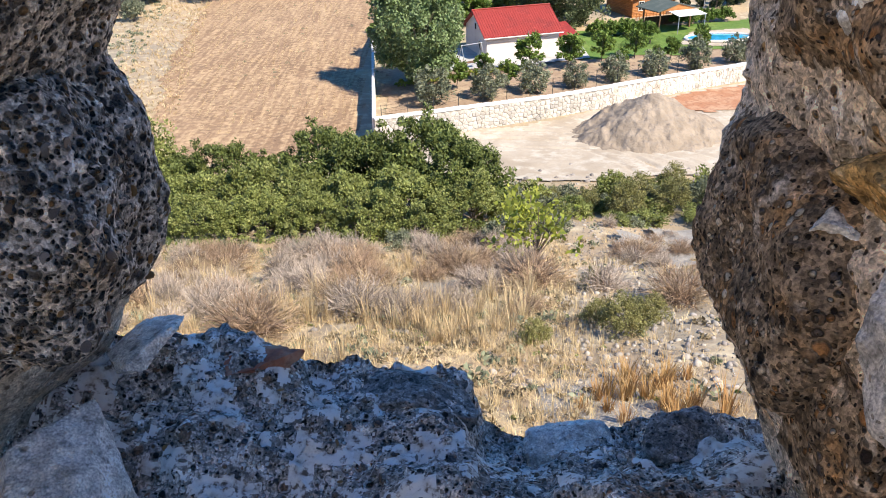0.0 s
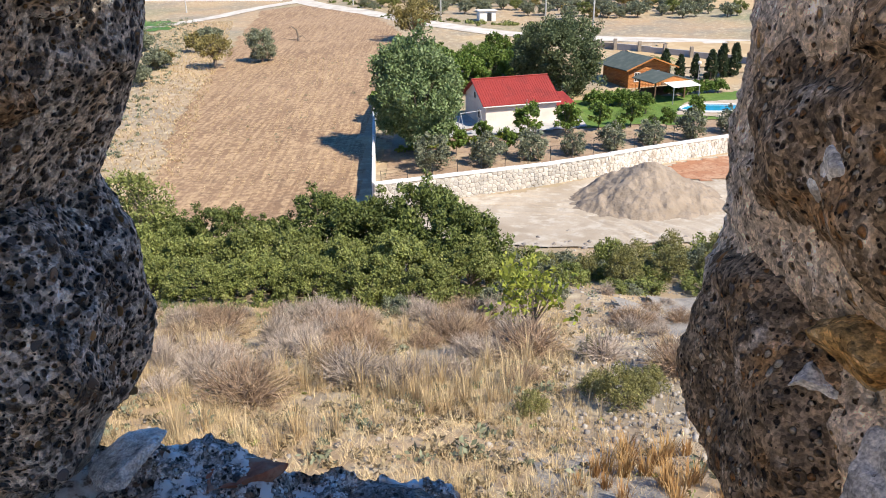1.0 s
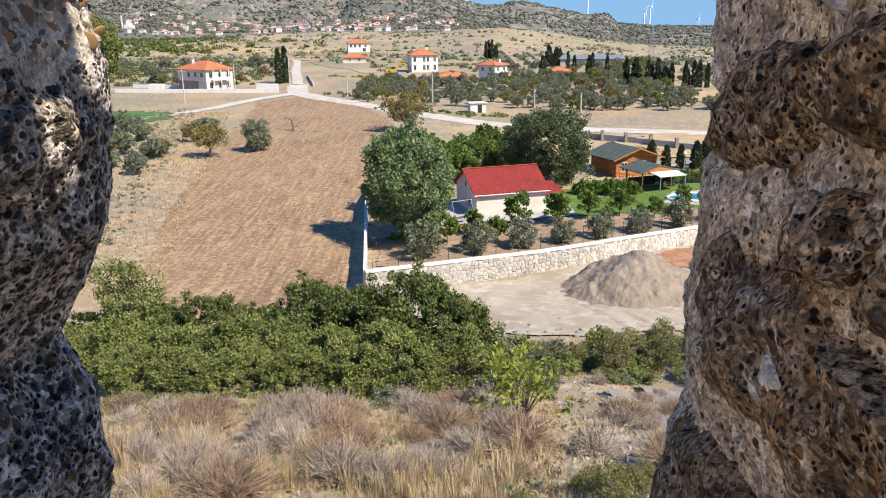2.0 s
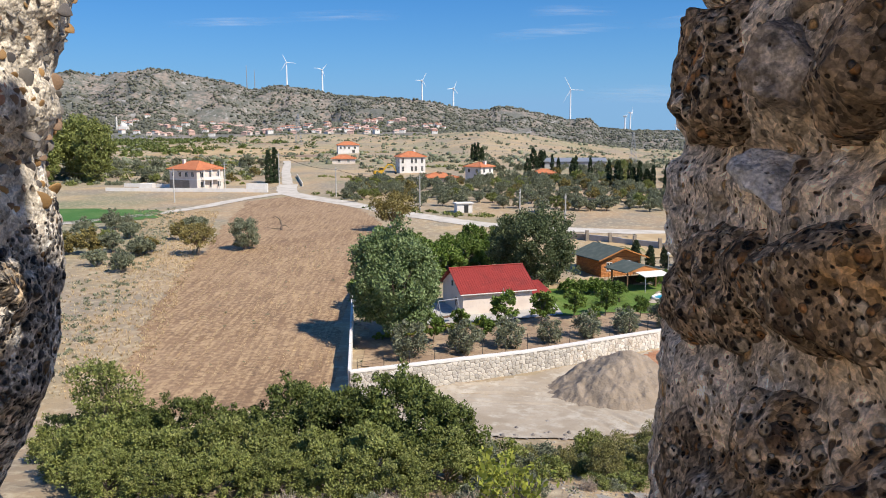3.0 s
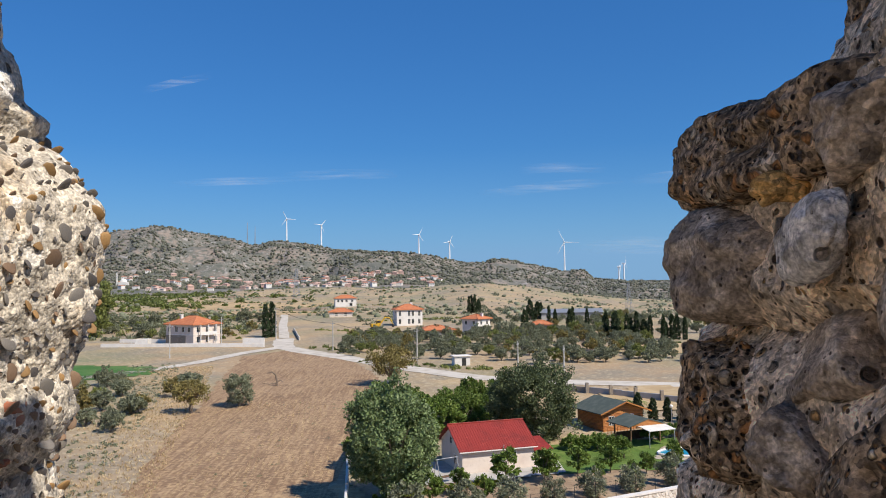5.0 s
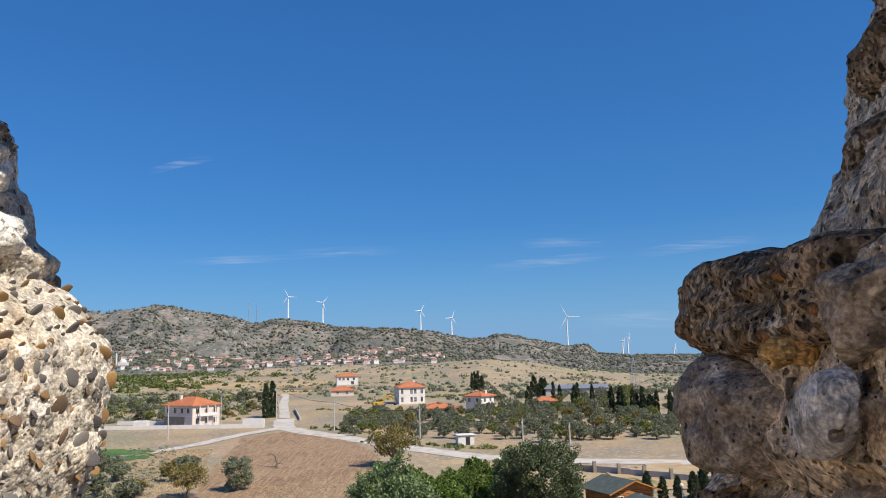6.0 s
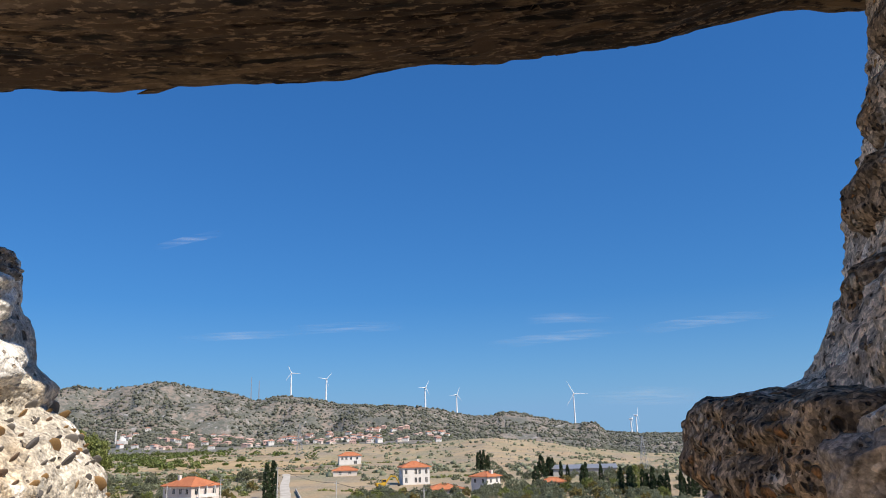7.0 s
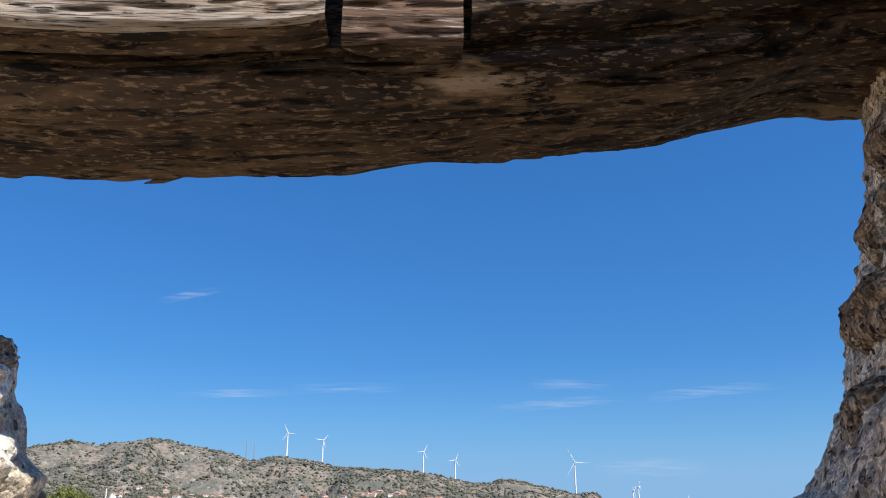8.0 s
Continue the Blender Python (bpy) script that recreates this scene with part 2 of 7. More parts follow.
def finish(name, bm, material, parent=None, label="", smooth=False):
    me = bpy.data.meshes.new(name)
    bm.to_mesh(me)
    bm.free()
    if smooth:
        me.polygons.foreach_set("use_smooth", np.ones(len(me.polygons), bool))
    if material:
        me.materials.append(material)
    ob = new(name, me)
    if parent:
        ob.parent = parent
    return tagged(ob, label)


def part(name, bm, material, parent, label="", smooth=False):
    return finish(name, bm, material, parent, label, smooth)


def empty(name, m, label, category, group="", kind=""):
    ob = new(name)
    ob.empty_display_size = 0.3
    ob.matrix_basis = m
    return tagged(ob, label, category, group, kind)


def add_box(bm, lo, hi, m=None, bevel=0.0):
    """A box from corner to corner, with its edges broken."""
    lo, hi = Vector(lo), Vector(hi)
    got = bmesh.ops.create_cube(bm, size=1.0)
    vs = got["verts"]
    for v in vs:
        v.co = Vector(((lo[i] + hi[i]) / 2 + v.co[i] * (hi[i] - lo[i]) for i in range(3)))
    if bevel:
        es = list({e for v in vs for e in v.link_edges})
        r = bmesh.ops.bevel(bm, geom=es, offset=bevel, segments=1, affect="EDGES")
        vs = list({v for f in r["faces"] for v in f.verts} | {v for v in vs if v.is_valid})
    if m is not None:
        bmesh.ops.transform(bm, matrix=m, verts=vs)
    return bm


def box(lo, hi, bevel=0.0, m=None):
    return add_box(bmesh.new(), lo, hi, m, bevel)


def add_tube(bm, points, radii, sides=6):
    """A tapered tube along points."""
    rings = []
    up = Vector((0.13, 0.31, 0.94))
    for i, p in enumerate(points):
        p = Vector(p)
        d = Vector(points[min(i + 1, len(points) - 1)]) - Vector(points[max(i - 1, 0)])
        d.normalize()
        a = d.cross(up if abs(d.dot(up)) < 0.95 else Vector((1, 0, 0))).normalized()
        b = d.cross(a)
        rings.append([bm.verts.new(p + (a * math.cos(2 * math.pi * k / sides) + b * math.sin(2 * math.pi * k / sides)) * radii[i]) for k in range(sides)])
    for r0, r1 in zip(rings, rings[1:]):
        for k in range(sides):
            bm.faces.new((r0[k], r0[(k + 1) % sides], r1[(k + 1) % sides], r1[k]))
    bm.faces.new(rings[0][::-1])
    bm.faces.new(rings[-1])
    return bm


def prism(bm, outline, a, b, axis="x"):
    """Extrudes an outline of (u, v) from a to b along an axis; u, v are the other two."""
    def at(u, v, w):
        return Vector((w, u, v)) if axis == "x" else Vector((u, w, v)) if axis == "y" else Vector((u, v, w))
    r0 = [bm.verts.new(at(u, v, a)) for u, v in outline]
    r1 = [bm.verts.new(at(u, v, b)) for u, v in outline]
    n = len(outline)
    for k in range(n):
        bm.faces.new((r0[k], r0[(k + 1) % n], r1[(k + 1) % n], r1[k]))
    bm.faces.new(r0[::-1])
    bm.faces.new(r1)
    bmesh.ops.recalc_face_normals(bm, faces=bm.faces[:])
    return bm


def hash3(i, j, k, s=0):
    h = np.sin(i * 127.1 + j * 311.7 + k * 74.7 + s * 53.3) * 43758.5453
    return h - np.floor(h)


def vnoise(x, y, z=0.0, s=0):
    x, y, z = np.broadcast_arrays(np.asarray(x, float), np.asarray(y, float), np.asarray(z, float))
    i, j, k = np.floor(x), np.floor(y), np.floor(z)
    u, v, w = x - i, y - j, z - k
    u, v, w = u * u * (3 - 2 * u), v * v * (3 - 2 * v), w * w * (3 - 2 * w)

    def c(a, b, d):
        return hash3(i + a, j + b, k + d, s)

    lo = (c(0, 0, 0) * (1 - u) + c(1, 0, 0) * u) * (1 - v) + (c(0, 1, 0) * (1 - u) + c(1, 1, 0) * u) * v
    hi = (c(0, 0, 1) * (1 - u) + c(1, 0, 1) * u) * (1 - v) + (c(0, 1, 1) * (1 - u) + c(1, 1, 1) * u) * v
    return (lo * (1 - w) + hi * w) * 2 - 1


def fbm(x, y, z=0.0, o=4, s=0):
    t, a = 0, 1.0
    for n in range(o):
        t = t + a * vnoise(x * 2**n, y * 2**n, np.asarray(z) * 2**n, s + n)
        a *= 0.5
    return t


def cells(p, scale, s=0, jitter=0.9):
    """Distance to the nearest and second cell centre, and the cell's random number."""
    q = p * scale
    base = np.floor(q)
    f1, f2, rid = np.full(len(q), 9.0), np.full(len(q), 9.0), np.zeros(len(q))
    for a in (-1, 0, 1):
        for b in (-1, 0, 1):
            for c in (-1, 0, 1):
                g = base + (a, b, c)
                r = hash3(g[:, 0], g[:, 1], g[:, 2], s)
                o = np.stack([r, hash3(g[:, 0], g[:, 1], g[:, 2], s + 1.7), hash3(g[:, 0], g[:, 1], g[:, 2], s + 3.1)], 1)
                d = np.linalg.norm(g + 0.5 + (o - 0.5) * jitter - q, axis=1)
                near = d < f1
                f2 = np.where(near, f1, np.minimum(f2, d))
                rid = np.where(near, hash3(g[:, 0], g[:, 1], g[:, 2], s + 7.7), rid)
                f1 = np.where(near, d, f1)
    return f1, f2, rid


# ---- ground ----
PY = [-60, -8, -2, 1.6, 9, 20, 28, 36, 44, 52, 60, 80, 116, 160, 215, 260, 350, 500, 700, 1000, 1200, 6000]
PZ = [10, 13, 14, 13.3, 10.5, 6.3, 3.2, 1.1, -.3, -.7, -.5, 0, 1, 2, 3.3, 4.6, 7.3, 11.5, 15.5, 21, 29, 40]
RX = [-2600, -1500, -950, -844, -783, -687, -652, -611, -577, -508, -453, -412, -391, -356, -272, -160, -47, 9, 80, 123, 173, 194, 223, 259, 280, 323, 381, 410, 431, 453, 540, 620, 1200, 2600]
RZ = [80, 108, 160, 181, 169, 181, 184, 182, 171, 159, 148, 132, 135, 143, 136, 115, 111, 107, 94, 87, 85, 94, 96, 91, 82, 75, 63, 68, 65, 47, 39, 38, 26, 36]
CA = [-.6, -.3, -.211, -.129, -.07, -.033, .012, .05, .087, .125, .163, .201, .239, .277, .327, .6]
CZ = [12, 13, 14.5, 16, 17.5, 19, 20.7, 21.6, 22, 20.5, 16.9, 12.8, 9.3, 6.7, 5, 4]


def ground_z(x, y):
    x = np.asarray(x, float); y = np.asarray(y, float)
    z = np.interp(y, PY, PZ)
    far = np.clip((y - 20) / 200, 0, 1)
    near = np.clip((y - 3) / 10, 0, 1) * np.clip((90 - y) / 40, 0, 1)
    z = z + near * (0.35 * fbm(x / 6, y / 6, 0, 3, 5) + 0.06 * fbm(x, y, 0, 2, 9)) * np.clip((48 - y) / 14, 0.12, 1)
    hills = np.clip((y - 300) / 250, 0, 1) * np.clip((1250 - y) / 300, 0, 1)
    z = z + hills * (-14 * np.clip((x / np.maximum(y, 50) - 0.08) / 0.2, 0, 1) + 4 * fbm(x / 170 + 3, y / 150, 0, 4, 21) + 3 * np.clip((x + 60) / 200, -1, 1) + 2 * np.exp(-((x - 60) / 150) ** 2 - ((y - 680) / 160) ** 2))
    az = x / np.maximum(y, 50)
    gully = np.abs(fbm(x / 75, y / 110, 0, 4, 27))
    w = np.exp(-((y - 660) / 140) ** 2) * np.clip((az + 0.25) / 0.2, 0, 1) * np.clip((y - 380) / 90, 0, 1)
    z = z + (np.interp(az, CA, CZ) + 1.6 - 5 * gully - z) * w
    fall = np.clip((az + 0.02) / 0.2, 0, 1) * np.clip((y - 760) / 200, 0, 1)
    z = z + (np.interp(az, [0, 0.3], [12, -8]) - z) * fall
    rid = np.interp(x * 1900 / np.maximum(y, 600), RX, RZ) - 5
    up = np.clip((y - 1080) / 820, 0, 1); up = up * up * (3 - 2 * up)
    down = np.clip((y - 1900) / 1600, 0, 1)
    gul = np.abs(fbm(x / 230, y / 260, 0, 5, 31))
    m = up * (rid - z) * (1 - 0.75 * down) + np.clip(up * 4, 0, 1) * (1 - np.clip((y - 1500) / 380, 0, 1) * 0.93) * (24 - 55 * gul) * np.clip(rid / 120, .3, 1)
    return z + m


def zz(x, y):
    return float(ground_z(x, y))


rings = np.concatenate([[0.02, 0.7, 1.4], np.geomspace(1.9, 60, 190), np.geomspace(60, 400, 150)[1:], np.geomspace(400, 4600, 190)[1:]])
front = np.radians(np.concatenate([np.linspace(-180, -46, 60)[:-1], np.linspace(-46, 46, 300), np.linspace(46, 180, 60)[1:-1]]))
ax, ry = np.meshgrid(front, rings)
gx, gy = (np.sin(ax) * ry).ravel(), (np.cos(ax) * ry).ravel()
nr, na = len(rings), len(front)
idx = np.arange(nr * na).reshape(nr, na)
nxt = np.roll(idx, -1, axis=1)
quads = np.stack([idx[:-1], nxt[:-1], nxt[1:], idx[1:]], -1).reshape(-1, 4)
me = mesh_np("ground", np.stack([gx, gy, ground_z(gx, gy)], 1), quads, M["hill"], True)
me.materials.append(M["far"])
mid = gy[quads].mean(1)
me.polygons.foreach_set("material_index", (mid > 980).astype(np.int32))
ground = tagged(new("ground", me), "dry grassy hillside falling to a valley with scrub-covered mountains", "ground", kind="structure")


def sheet(name, outline, material, label, category, lift=0.04, step=1.0, ragged=0.5, relief=None):
    """A patch of ground laid over the terrain inside an outline, with a ragged edge."""
    o = np.array(outline, float)
    lo, hi = o.min(0) - 1, o.max(0) + 1
    xs, ys = np.arange(lo[0], hi[0], step), np.arange(lo[1], hi[1], step)
    X, Y = np.meshgrid(xs, ys)
    Xj = X + ragged * fbm(X / 3, Y / 3, 0, 3, 41)
    Yj = Y + ragged * fbm(X / 3, Y / 3, 5, 3, 43)
    inside = np.zeros(X.shape, bool)
    for (x0, y0), (x1, y1) in zip(o, np.roll(o, -1, axis=0)):
        cross = ((y0 > Yj) != (y1 > Yj)) & (Xj < (x1 - x0) * (Yj - y0) / (y1 - y0 + 1e-9) + x0)
        inside ^= cross
    Z = ground_z(X, Y) + lift + (relief(X, Y) if relief else 0)
    n, k = X.shape
    ii = np.arange(n * k).reshape(n, k)
    keep = inside[:-1, :-1] & inside[1:, :-1] & inside[:-1, 1:] & inside[1:, 1:]
    q = np.stack([ii[:-1, :-1], ii[:-1, 1:], ii[1:, 1:], ii[1:, :-1]], -1)[keep]
    used, inv = np.unique(q, return_inverse=True)
    v = np.stack([X.ravel(), Y.ravel(), Z.ravel()], 1)[used]
    return tagged(new(name, mesh_np(name, v, inv.reshape(-1, 4), material, True)), label, category, kind="structure")


def strip(name, line, width, material, label, category, lift=0.07, step=1.5):
    """A road along a line."""
    pts = [Vector((*p, 0)) for p in line]
    fine = []
    for i in range(len(pts) - 1):
        p0, p1, p2, p3 = pts[max(i - 1, 0)], pts[i], pts[i + 1], pts[min(i + 2, len(pts) - 1)]
        n = max(2, int((p2 - p1).length / step))
        for k in range(n):
            t = k / n
            fine.append(0.5 * (2 * p1 + (p2 - p0) * t + (2 * p0 - 5 * p1 + 4 * p2 - p3) * t * t + (3 * p1 - p0 - 3 * p2 + p3) * t**3))
    fine.append(pts[-1])
    v, q = [], []
    for i, p in enumerate(fine):
        d = (fine[min(i + 1, len(fine) - 1)] - fine[max(i - 1, 0)]).normalized()
        s = Vector((d.y, -d.x, 0))
        for k in range(5):
            w = (k - 2) / 4 * width * (1 + 0.12 * float(fbm(p.x / 5, p.y / 5, k, 2)))
            a = p + s * w
            v.append((a.x, a.y, zz(a.x, a.y) + lift))
        if i:
            for k in range(4):
                a = (i - 1) * 5 + k
                q.append((a, a + 1, a + 6, a + 5))
    return tagged(new(name, mesh_np(name, np.array(v), np.array(q), material, True)), label, category, kind="structure")


sheet("field", [(-6.2, 53.5), (-7.4, 76), (-6.8, 100), (-6, 140), (-12, 165), (-20, 182), (-33, 197), (-42, 185), (-38, 150), (-34, 122), (-31, 95), (-27, 72), (-23, 58), (-19, 49), (-12, 48)], M["soil"], "harvested brown field with rows of pale stubble", "field", step=0.6, relief=lambda x, y: 0.0 * x + 0.03 * fbm(x, y, 0, 2))
def tracks(x, y):
    """Curved wheel ruts pressed into the dirt."""
    z = 0.02 * fbm(x * 1.2, y * 1.2, 0, 3, 71)
    for cx, cy, r in ((2.0, 40.0, 13.0), (2.0, 40.0, 14.6), (4.5, 38.5, 14.2), (4.5, 38.5, 15.9), (-3.0, 41.0, 15.5), (-3.0, 41.0, 17.2), (20.0, 90.0, 36.5), (20.0, 90.0, 38.2), (16.0, 95.0, 44.0), (16.0, 95.0, 45.7)):
        d = np.hypot(x - cx, y - cy) - r
        z = z - 0.07 * np.exp(-((d / 0.17) ** 2)) + 0.03 * np.exp(-(((np.abs(d) - 0.33) / 0.14) ** 2))
    return z


sheet("dirt_lot", [(-4.4, 52.0), (8, 56.6), (24, 64), (40, 70), (42, 50), (30, 44.5), (14, 43.5), (6, 42.5), (0, 45.5)], M["sand"], "pale compacted dirt lot with tyre tracks", "ground", lift=0.1, step=0.16, relief=tracks)
sheet("red_soil", [(16, 60.2), (24, 63.6), (34, 67.5), (34, 60), (24, 57), (19, 57.5)], M["redsoil"], "patch of reddish bare soil beside the wall", "ground", lift=0.16, step=0.5)
sheet("garden_soil", [(-4.6, 53.5), (8, 57.5), (24, 64.8), (40, 71), (44, 78), (24, 78), (8, 73), (-6, 76)], M["garden"], "bare brown garden soil with young trees", "ground", lift=0.08, step=0.6)
sheet("lawn", [(13.2, 73.5), (22, 74.5), (42, 80), (42, 92), (28, 88), (20, 88), (13.5, 85)], M["lawn"], "watered green lawn beside the houses", "lawn", lift=0.14, step=0.5)
sheet("crop_field", [(-95, 148), (-62, 146), (-52, 152), (-54, 166), (-72, 172), (-100, 172)], M["crop"], "bright green crop field", "field", lift=0.1, step=2)
strip("far_road", [(-70, 405), (-57, 330), (-49.5, 284), (-41.5, 240), (-40, 233)], 3.2, M["road"], "pale dusty gravel road climbing straight between trees", "road", lift=0.12)
strip("road", [(-40, 232), (-34.5, 204), (-18, 180), (-0.4, 155), (15.4, 138.5), (40, 129), (75, 120)], 5.6, M["road"], "pale dusty gravel road crossing the valley", "road")
strip("side_road", [(-36, 206), (-44, 190), (-50, 172), (-58, 158), (-75, 140)], 4.0, M["road"], "dusty dirt track branching off the road", "road", lift=0.1)
M["stubble"] = mat("golden_stubble", (0.46, 0.33, 0.18), tones=(((0.38, 0.27, 0.15), 0.05, 0.45, 0.62), ((0.52, 0.40, 0.24), 0.3, 0.5, 0.66)))
M["plough"] = mat("brown_plough", (0.27, 0.18, 0.12), tones=(((0.34, 0.24, 0.16), 0.05, 0.45, 0.62),))
for outline, m, label in (
    ([(-118, 372), (-50, 352), (-44, 400), (-112, 418)], "stubble", "golden stubble field on the valley floor"),
    ([(-170, 470), (-60, 455), (-52, 520), (-165, 540)], "stubble", "golden stubble field before the village"),
    ([(-100, 425), (-54, 412), (-50, 440), (-96, 452)], "plough", "brown ploughed strip of land"),
    ([(40, 180), (110, 158), (122, 186), (60, 203)], "stubble", "dry golden grass field beyond the lane"),
    ([(24, 112), (60, 78), (90, 96), (50, 128), (30, 126)], "stubble", "dry golden grass field beside the lane"),
    ([(-240, 600), (-90, 585), (-80, 640), (-235, 660)], "plough", "brown ploughed field before the village"),
):
    sheet("far_field", outline, M[m], label, "field", lift=0.15, step=2.0, ragged=2.0)


# ---- the ruined wall with its window opening ----
M["mortar"] = rock("lime_mortar", (0.605, 0.538, 0.445), (0.20, 0.16, 0.12), (0.84, 0.79, 0.71), 34, 0.12, (0.60, 0.46, 0.31), mottle=0.35, contrast=0.25)
M["brown_mortar"] = rock("brown_mortar", (0.73, 0.576, 0.422), (0.10, 0.06, 0.035), (0.84, 0.74, 0.62), 40, 0.24, (0.60, 0.38, 0.19), pebble=0.15, tones=((0.30, 0.20, 0.12), (0.50, 0.30, 0.13), (0.20, 0.16, 0.13)), mottle=0.7, contrast=0.4)
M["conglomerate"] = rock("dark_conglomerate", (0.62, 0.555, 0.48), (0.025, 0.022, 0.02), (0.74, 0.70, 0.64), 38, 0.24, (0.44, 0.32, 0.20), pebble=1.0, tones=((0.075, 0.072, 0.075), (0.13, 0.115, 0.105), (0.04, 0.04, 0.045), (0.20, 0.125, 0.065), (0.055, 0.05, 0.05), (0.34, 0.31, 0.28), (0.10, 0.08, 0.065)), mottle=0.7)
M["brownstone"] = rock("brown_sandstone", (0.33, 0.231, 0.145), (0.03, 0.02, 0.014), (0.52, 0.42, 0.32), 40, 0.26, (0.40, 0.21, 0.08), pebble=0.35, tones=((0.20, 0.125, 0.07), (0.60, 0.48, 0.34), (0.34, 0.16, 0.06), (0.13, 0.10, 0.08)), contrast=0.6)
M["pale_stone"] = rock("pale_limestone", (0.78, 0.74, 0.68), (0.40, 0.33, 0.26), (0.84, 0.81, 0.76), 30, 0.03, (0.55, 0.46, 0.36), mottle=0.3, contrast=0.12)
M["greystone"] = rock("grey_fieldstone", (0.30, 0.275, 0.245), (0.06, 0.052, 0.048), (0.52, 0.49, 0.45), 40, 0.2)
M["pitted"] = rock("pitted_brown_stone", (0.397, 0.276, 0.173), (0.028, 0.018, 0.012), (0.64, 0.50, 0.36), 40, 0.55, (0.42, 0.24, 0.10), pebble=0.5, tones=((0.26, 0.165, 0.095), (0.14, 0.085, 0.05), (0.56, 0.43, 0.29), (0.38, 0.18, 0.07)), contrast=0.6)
M["pale_grey"] = rock("pale_grey_stone", (0.62, 0.57, 0.52), (0.36, 0.30, 0.25), (0.70, 0.66, 0.60), 40, 0.03, (0.50, 0.41, 0.31), mottle=0.3, contrast=0.1)
M["ochre_stone"] = rock("ochre_stone", (0.50, 0.30, 0.11), (0.14, 0.08, 0.04), (0.60, 0.44, 0.24), 44, 0.08, (0.40, 0.20, 0.06), mottle=0.5)
M["smooth_brown"] = rock("smooth_brown_stone", (0.39, 0.307, 0.232), (0.10, 0.07, 0.05), (0.60, 0.50, 0.40), 46, 0.06, (0.40, 0.27, 0.16), mottle=0.6, contrast=0.25)
M["brick"] = mat("red_brick", (0.40, 0.15, 0.085), tones=(((0.48, 0.29, 0.19), 18, 0.45, 0.65), ((0.22, 0.09, 0.06), 30, 0.5, 0.65)), bump=0.005, bump_scale=60)

# outline of the opening: height, distance from the middle line
LEFT_Z = [15.5, 16.45, 16.58, 16.68, 16.80, 16.95, 17.10, 17.21, 17.27, 17.42, 17.60, 17.70, 17.77, 17.84, 17.90, 18.00, 18.10, 18.16, 18.22, 18.27, 18.30, 18.34, 18.40, 18.44, 18.50, 18.54]
LEFT_X = [-.80, -.74, -.66, -.585, -.50, -.456, -.458, -.50, -.475, -.385, -.36, -.362, -.382, -.352, -.362, -.336, -.320, -.325, -.36, -.425, -.408, -.446, -.455, -.484, -.482, -.50]
RIGHT_Z = [15.5, 16.35, 16.46, 16.60, 16.77, 16.90, 17.06, 17.14, 17.18, 17.28, 17.42, 17.52, 17.60, 17.66, 17.75, 17.79, 17.84, 17.92, 17.975, 18.02, 18.10, 18.15, 18.215, 18.245, 18.28, 18.35, 18.43, 18.55, 18.62, 18.70, 18.86, 19.3]
RIGHT_X = [.72, .70, .64, .585, .497, .467, .468, .503, .490, .486, .50, .495, .522, .508, .512, .538, .508, .512, .562, .517, .522, .532, .527, .605, .705, .752, .787, .815, .85, .88, .915, .94]
SILL_X = [-1.5, -.70, -.64, -.39, -.17, .05, .09, .135, .25, .32, .40, .47, .53, .60, .67, .75, 1.5]
SILL_Z = [16.6, 16.6, 16.58, 16.55, 16.49, 16.45, 16.42, 16.29, 16.25, 16.29, 16.31, 16.26, 16.265, 16.31, 16.33, 16.30, 16.3]
IN_Y, OUT_Y = 0.45, 1.50


def rough_rock(p, n, s, pits=0.5, cobble=0.5, amp=1.0):
    """Pushes points p along n: lumps, embedded cobbles, pits and grain."""
    big = fbm(p[:, 0] * 7, p[:, 1] * 7, p[:, 2] * 7, 4, s) * 0.014
    f1, f2, rid = cells(p, 30, s)
    peb = np.where(rid > 0.35, np.clip(0.42 - f1, 0, 1) * 0.035, -np.clip(0.36 - f1, 0, 1) * 0.05 * (rid < 0.16)) * cobble
    g1, g2, gid = cells(p, 44, s + 5)
    pit = -np.clip(0.40 - g1, 0, 1) * 0.055 * (gid > 0.5) * pits
    fine = fbm(p[:, 0] * 90, p[:, 1] * 90, p[:, 2] * 90, 3, s + 9) * 0.0018
    return p + n * ((big + peb + pit + fine) * amp)[:, None]


def grid_normals(P):
    a = np.gradient(P, axis=0)
    b = np.gradient(P, axis=1)
    n = np.cross(a, b)
    return n / np.maximum(np.linalg.norm(n, axis=2, keepdims=True), 1e-9)


def grid_faces(r, c):
    ii = np.arange(r * c).reshape(r, c)
    return np.stack([ii[:-1, :-1], ii[:-1, 1:], ii[1:, 1:], ii[1:, :-1]], -1).reshape(-1, 4)


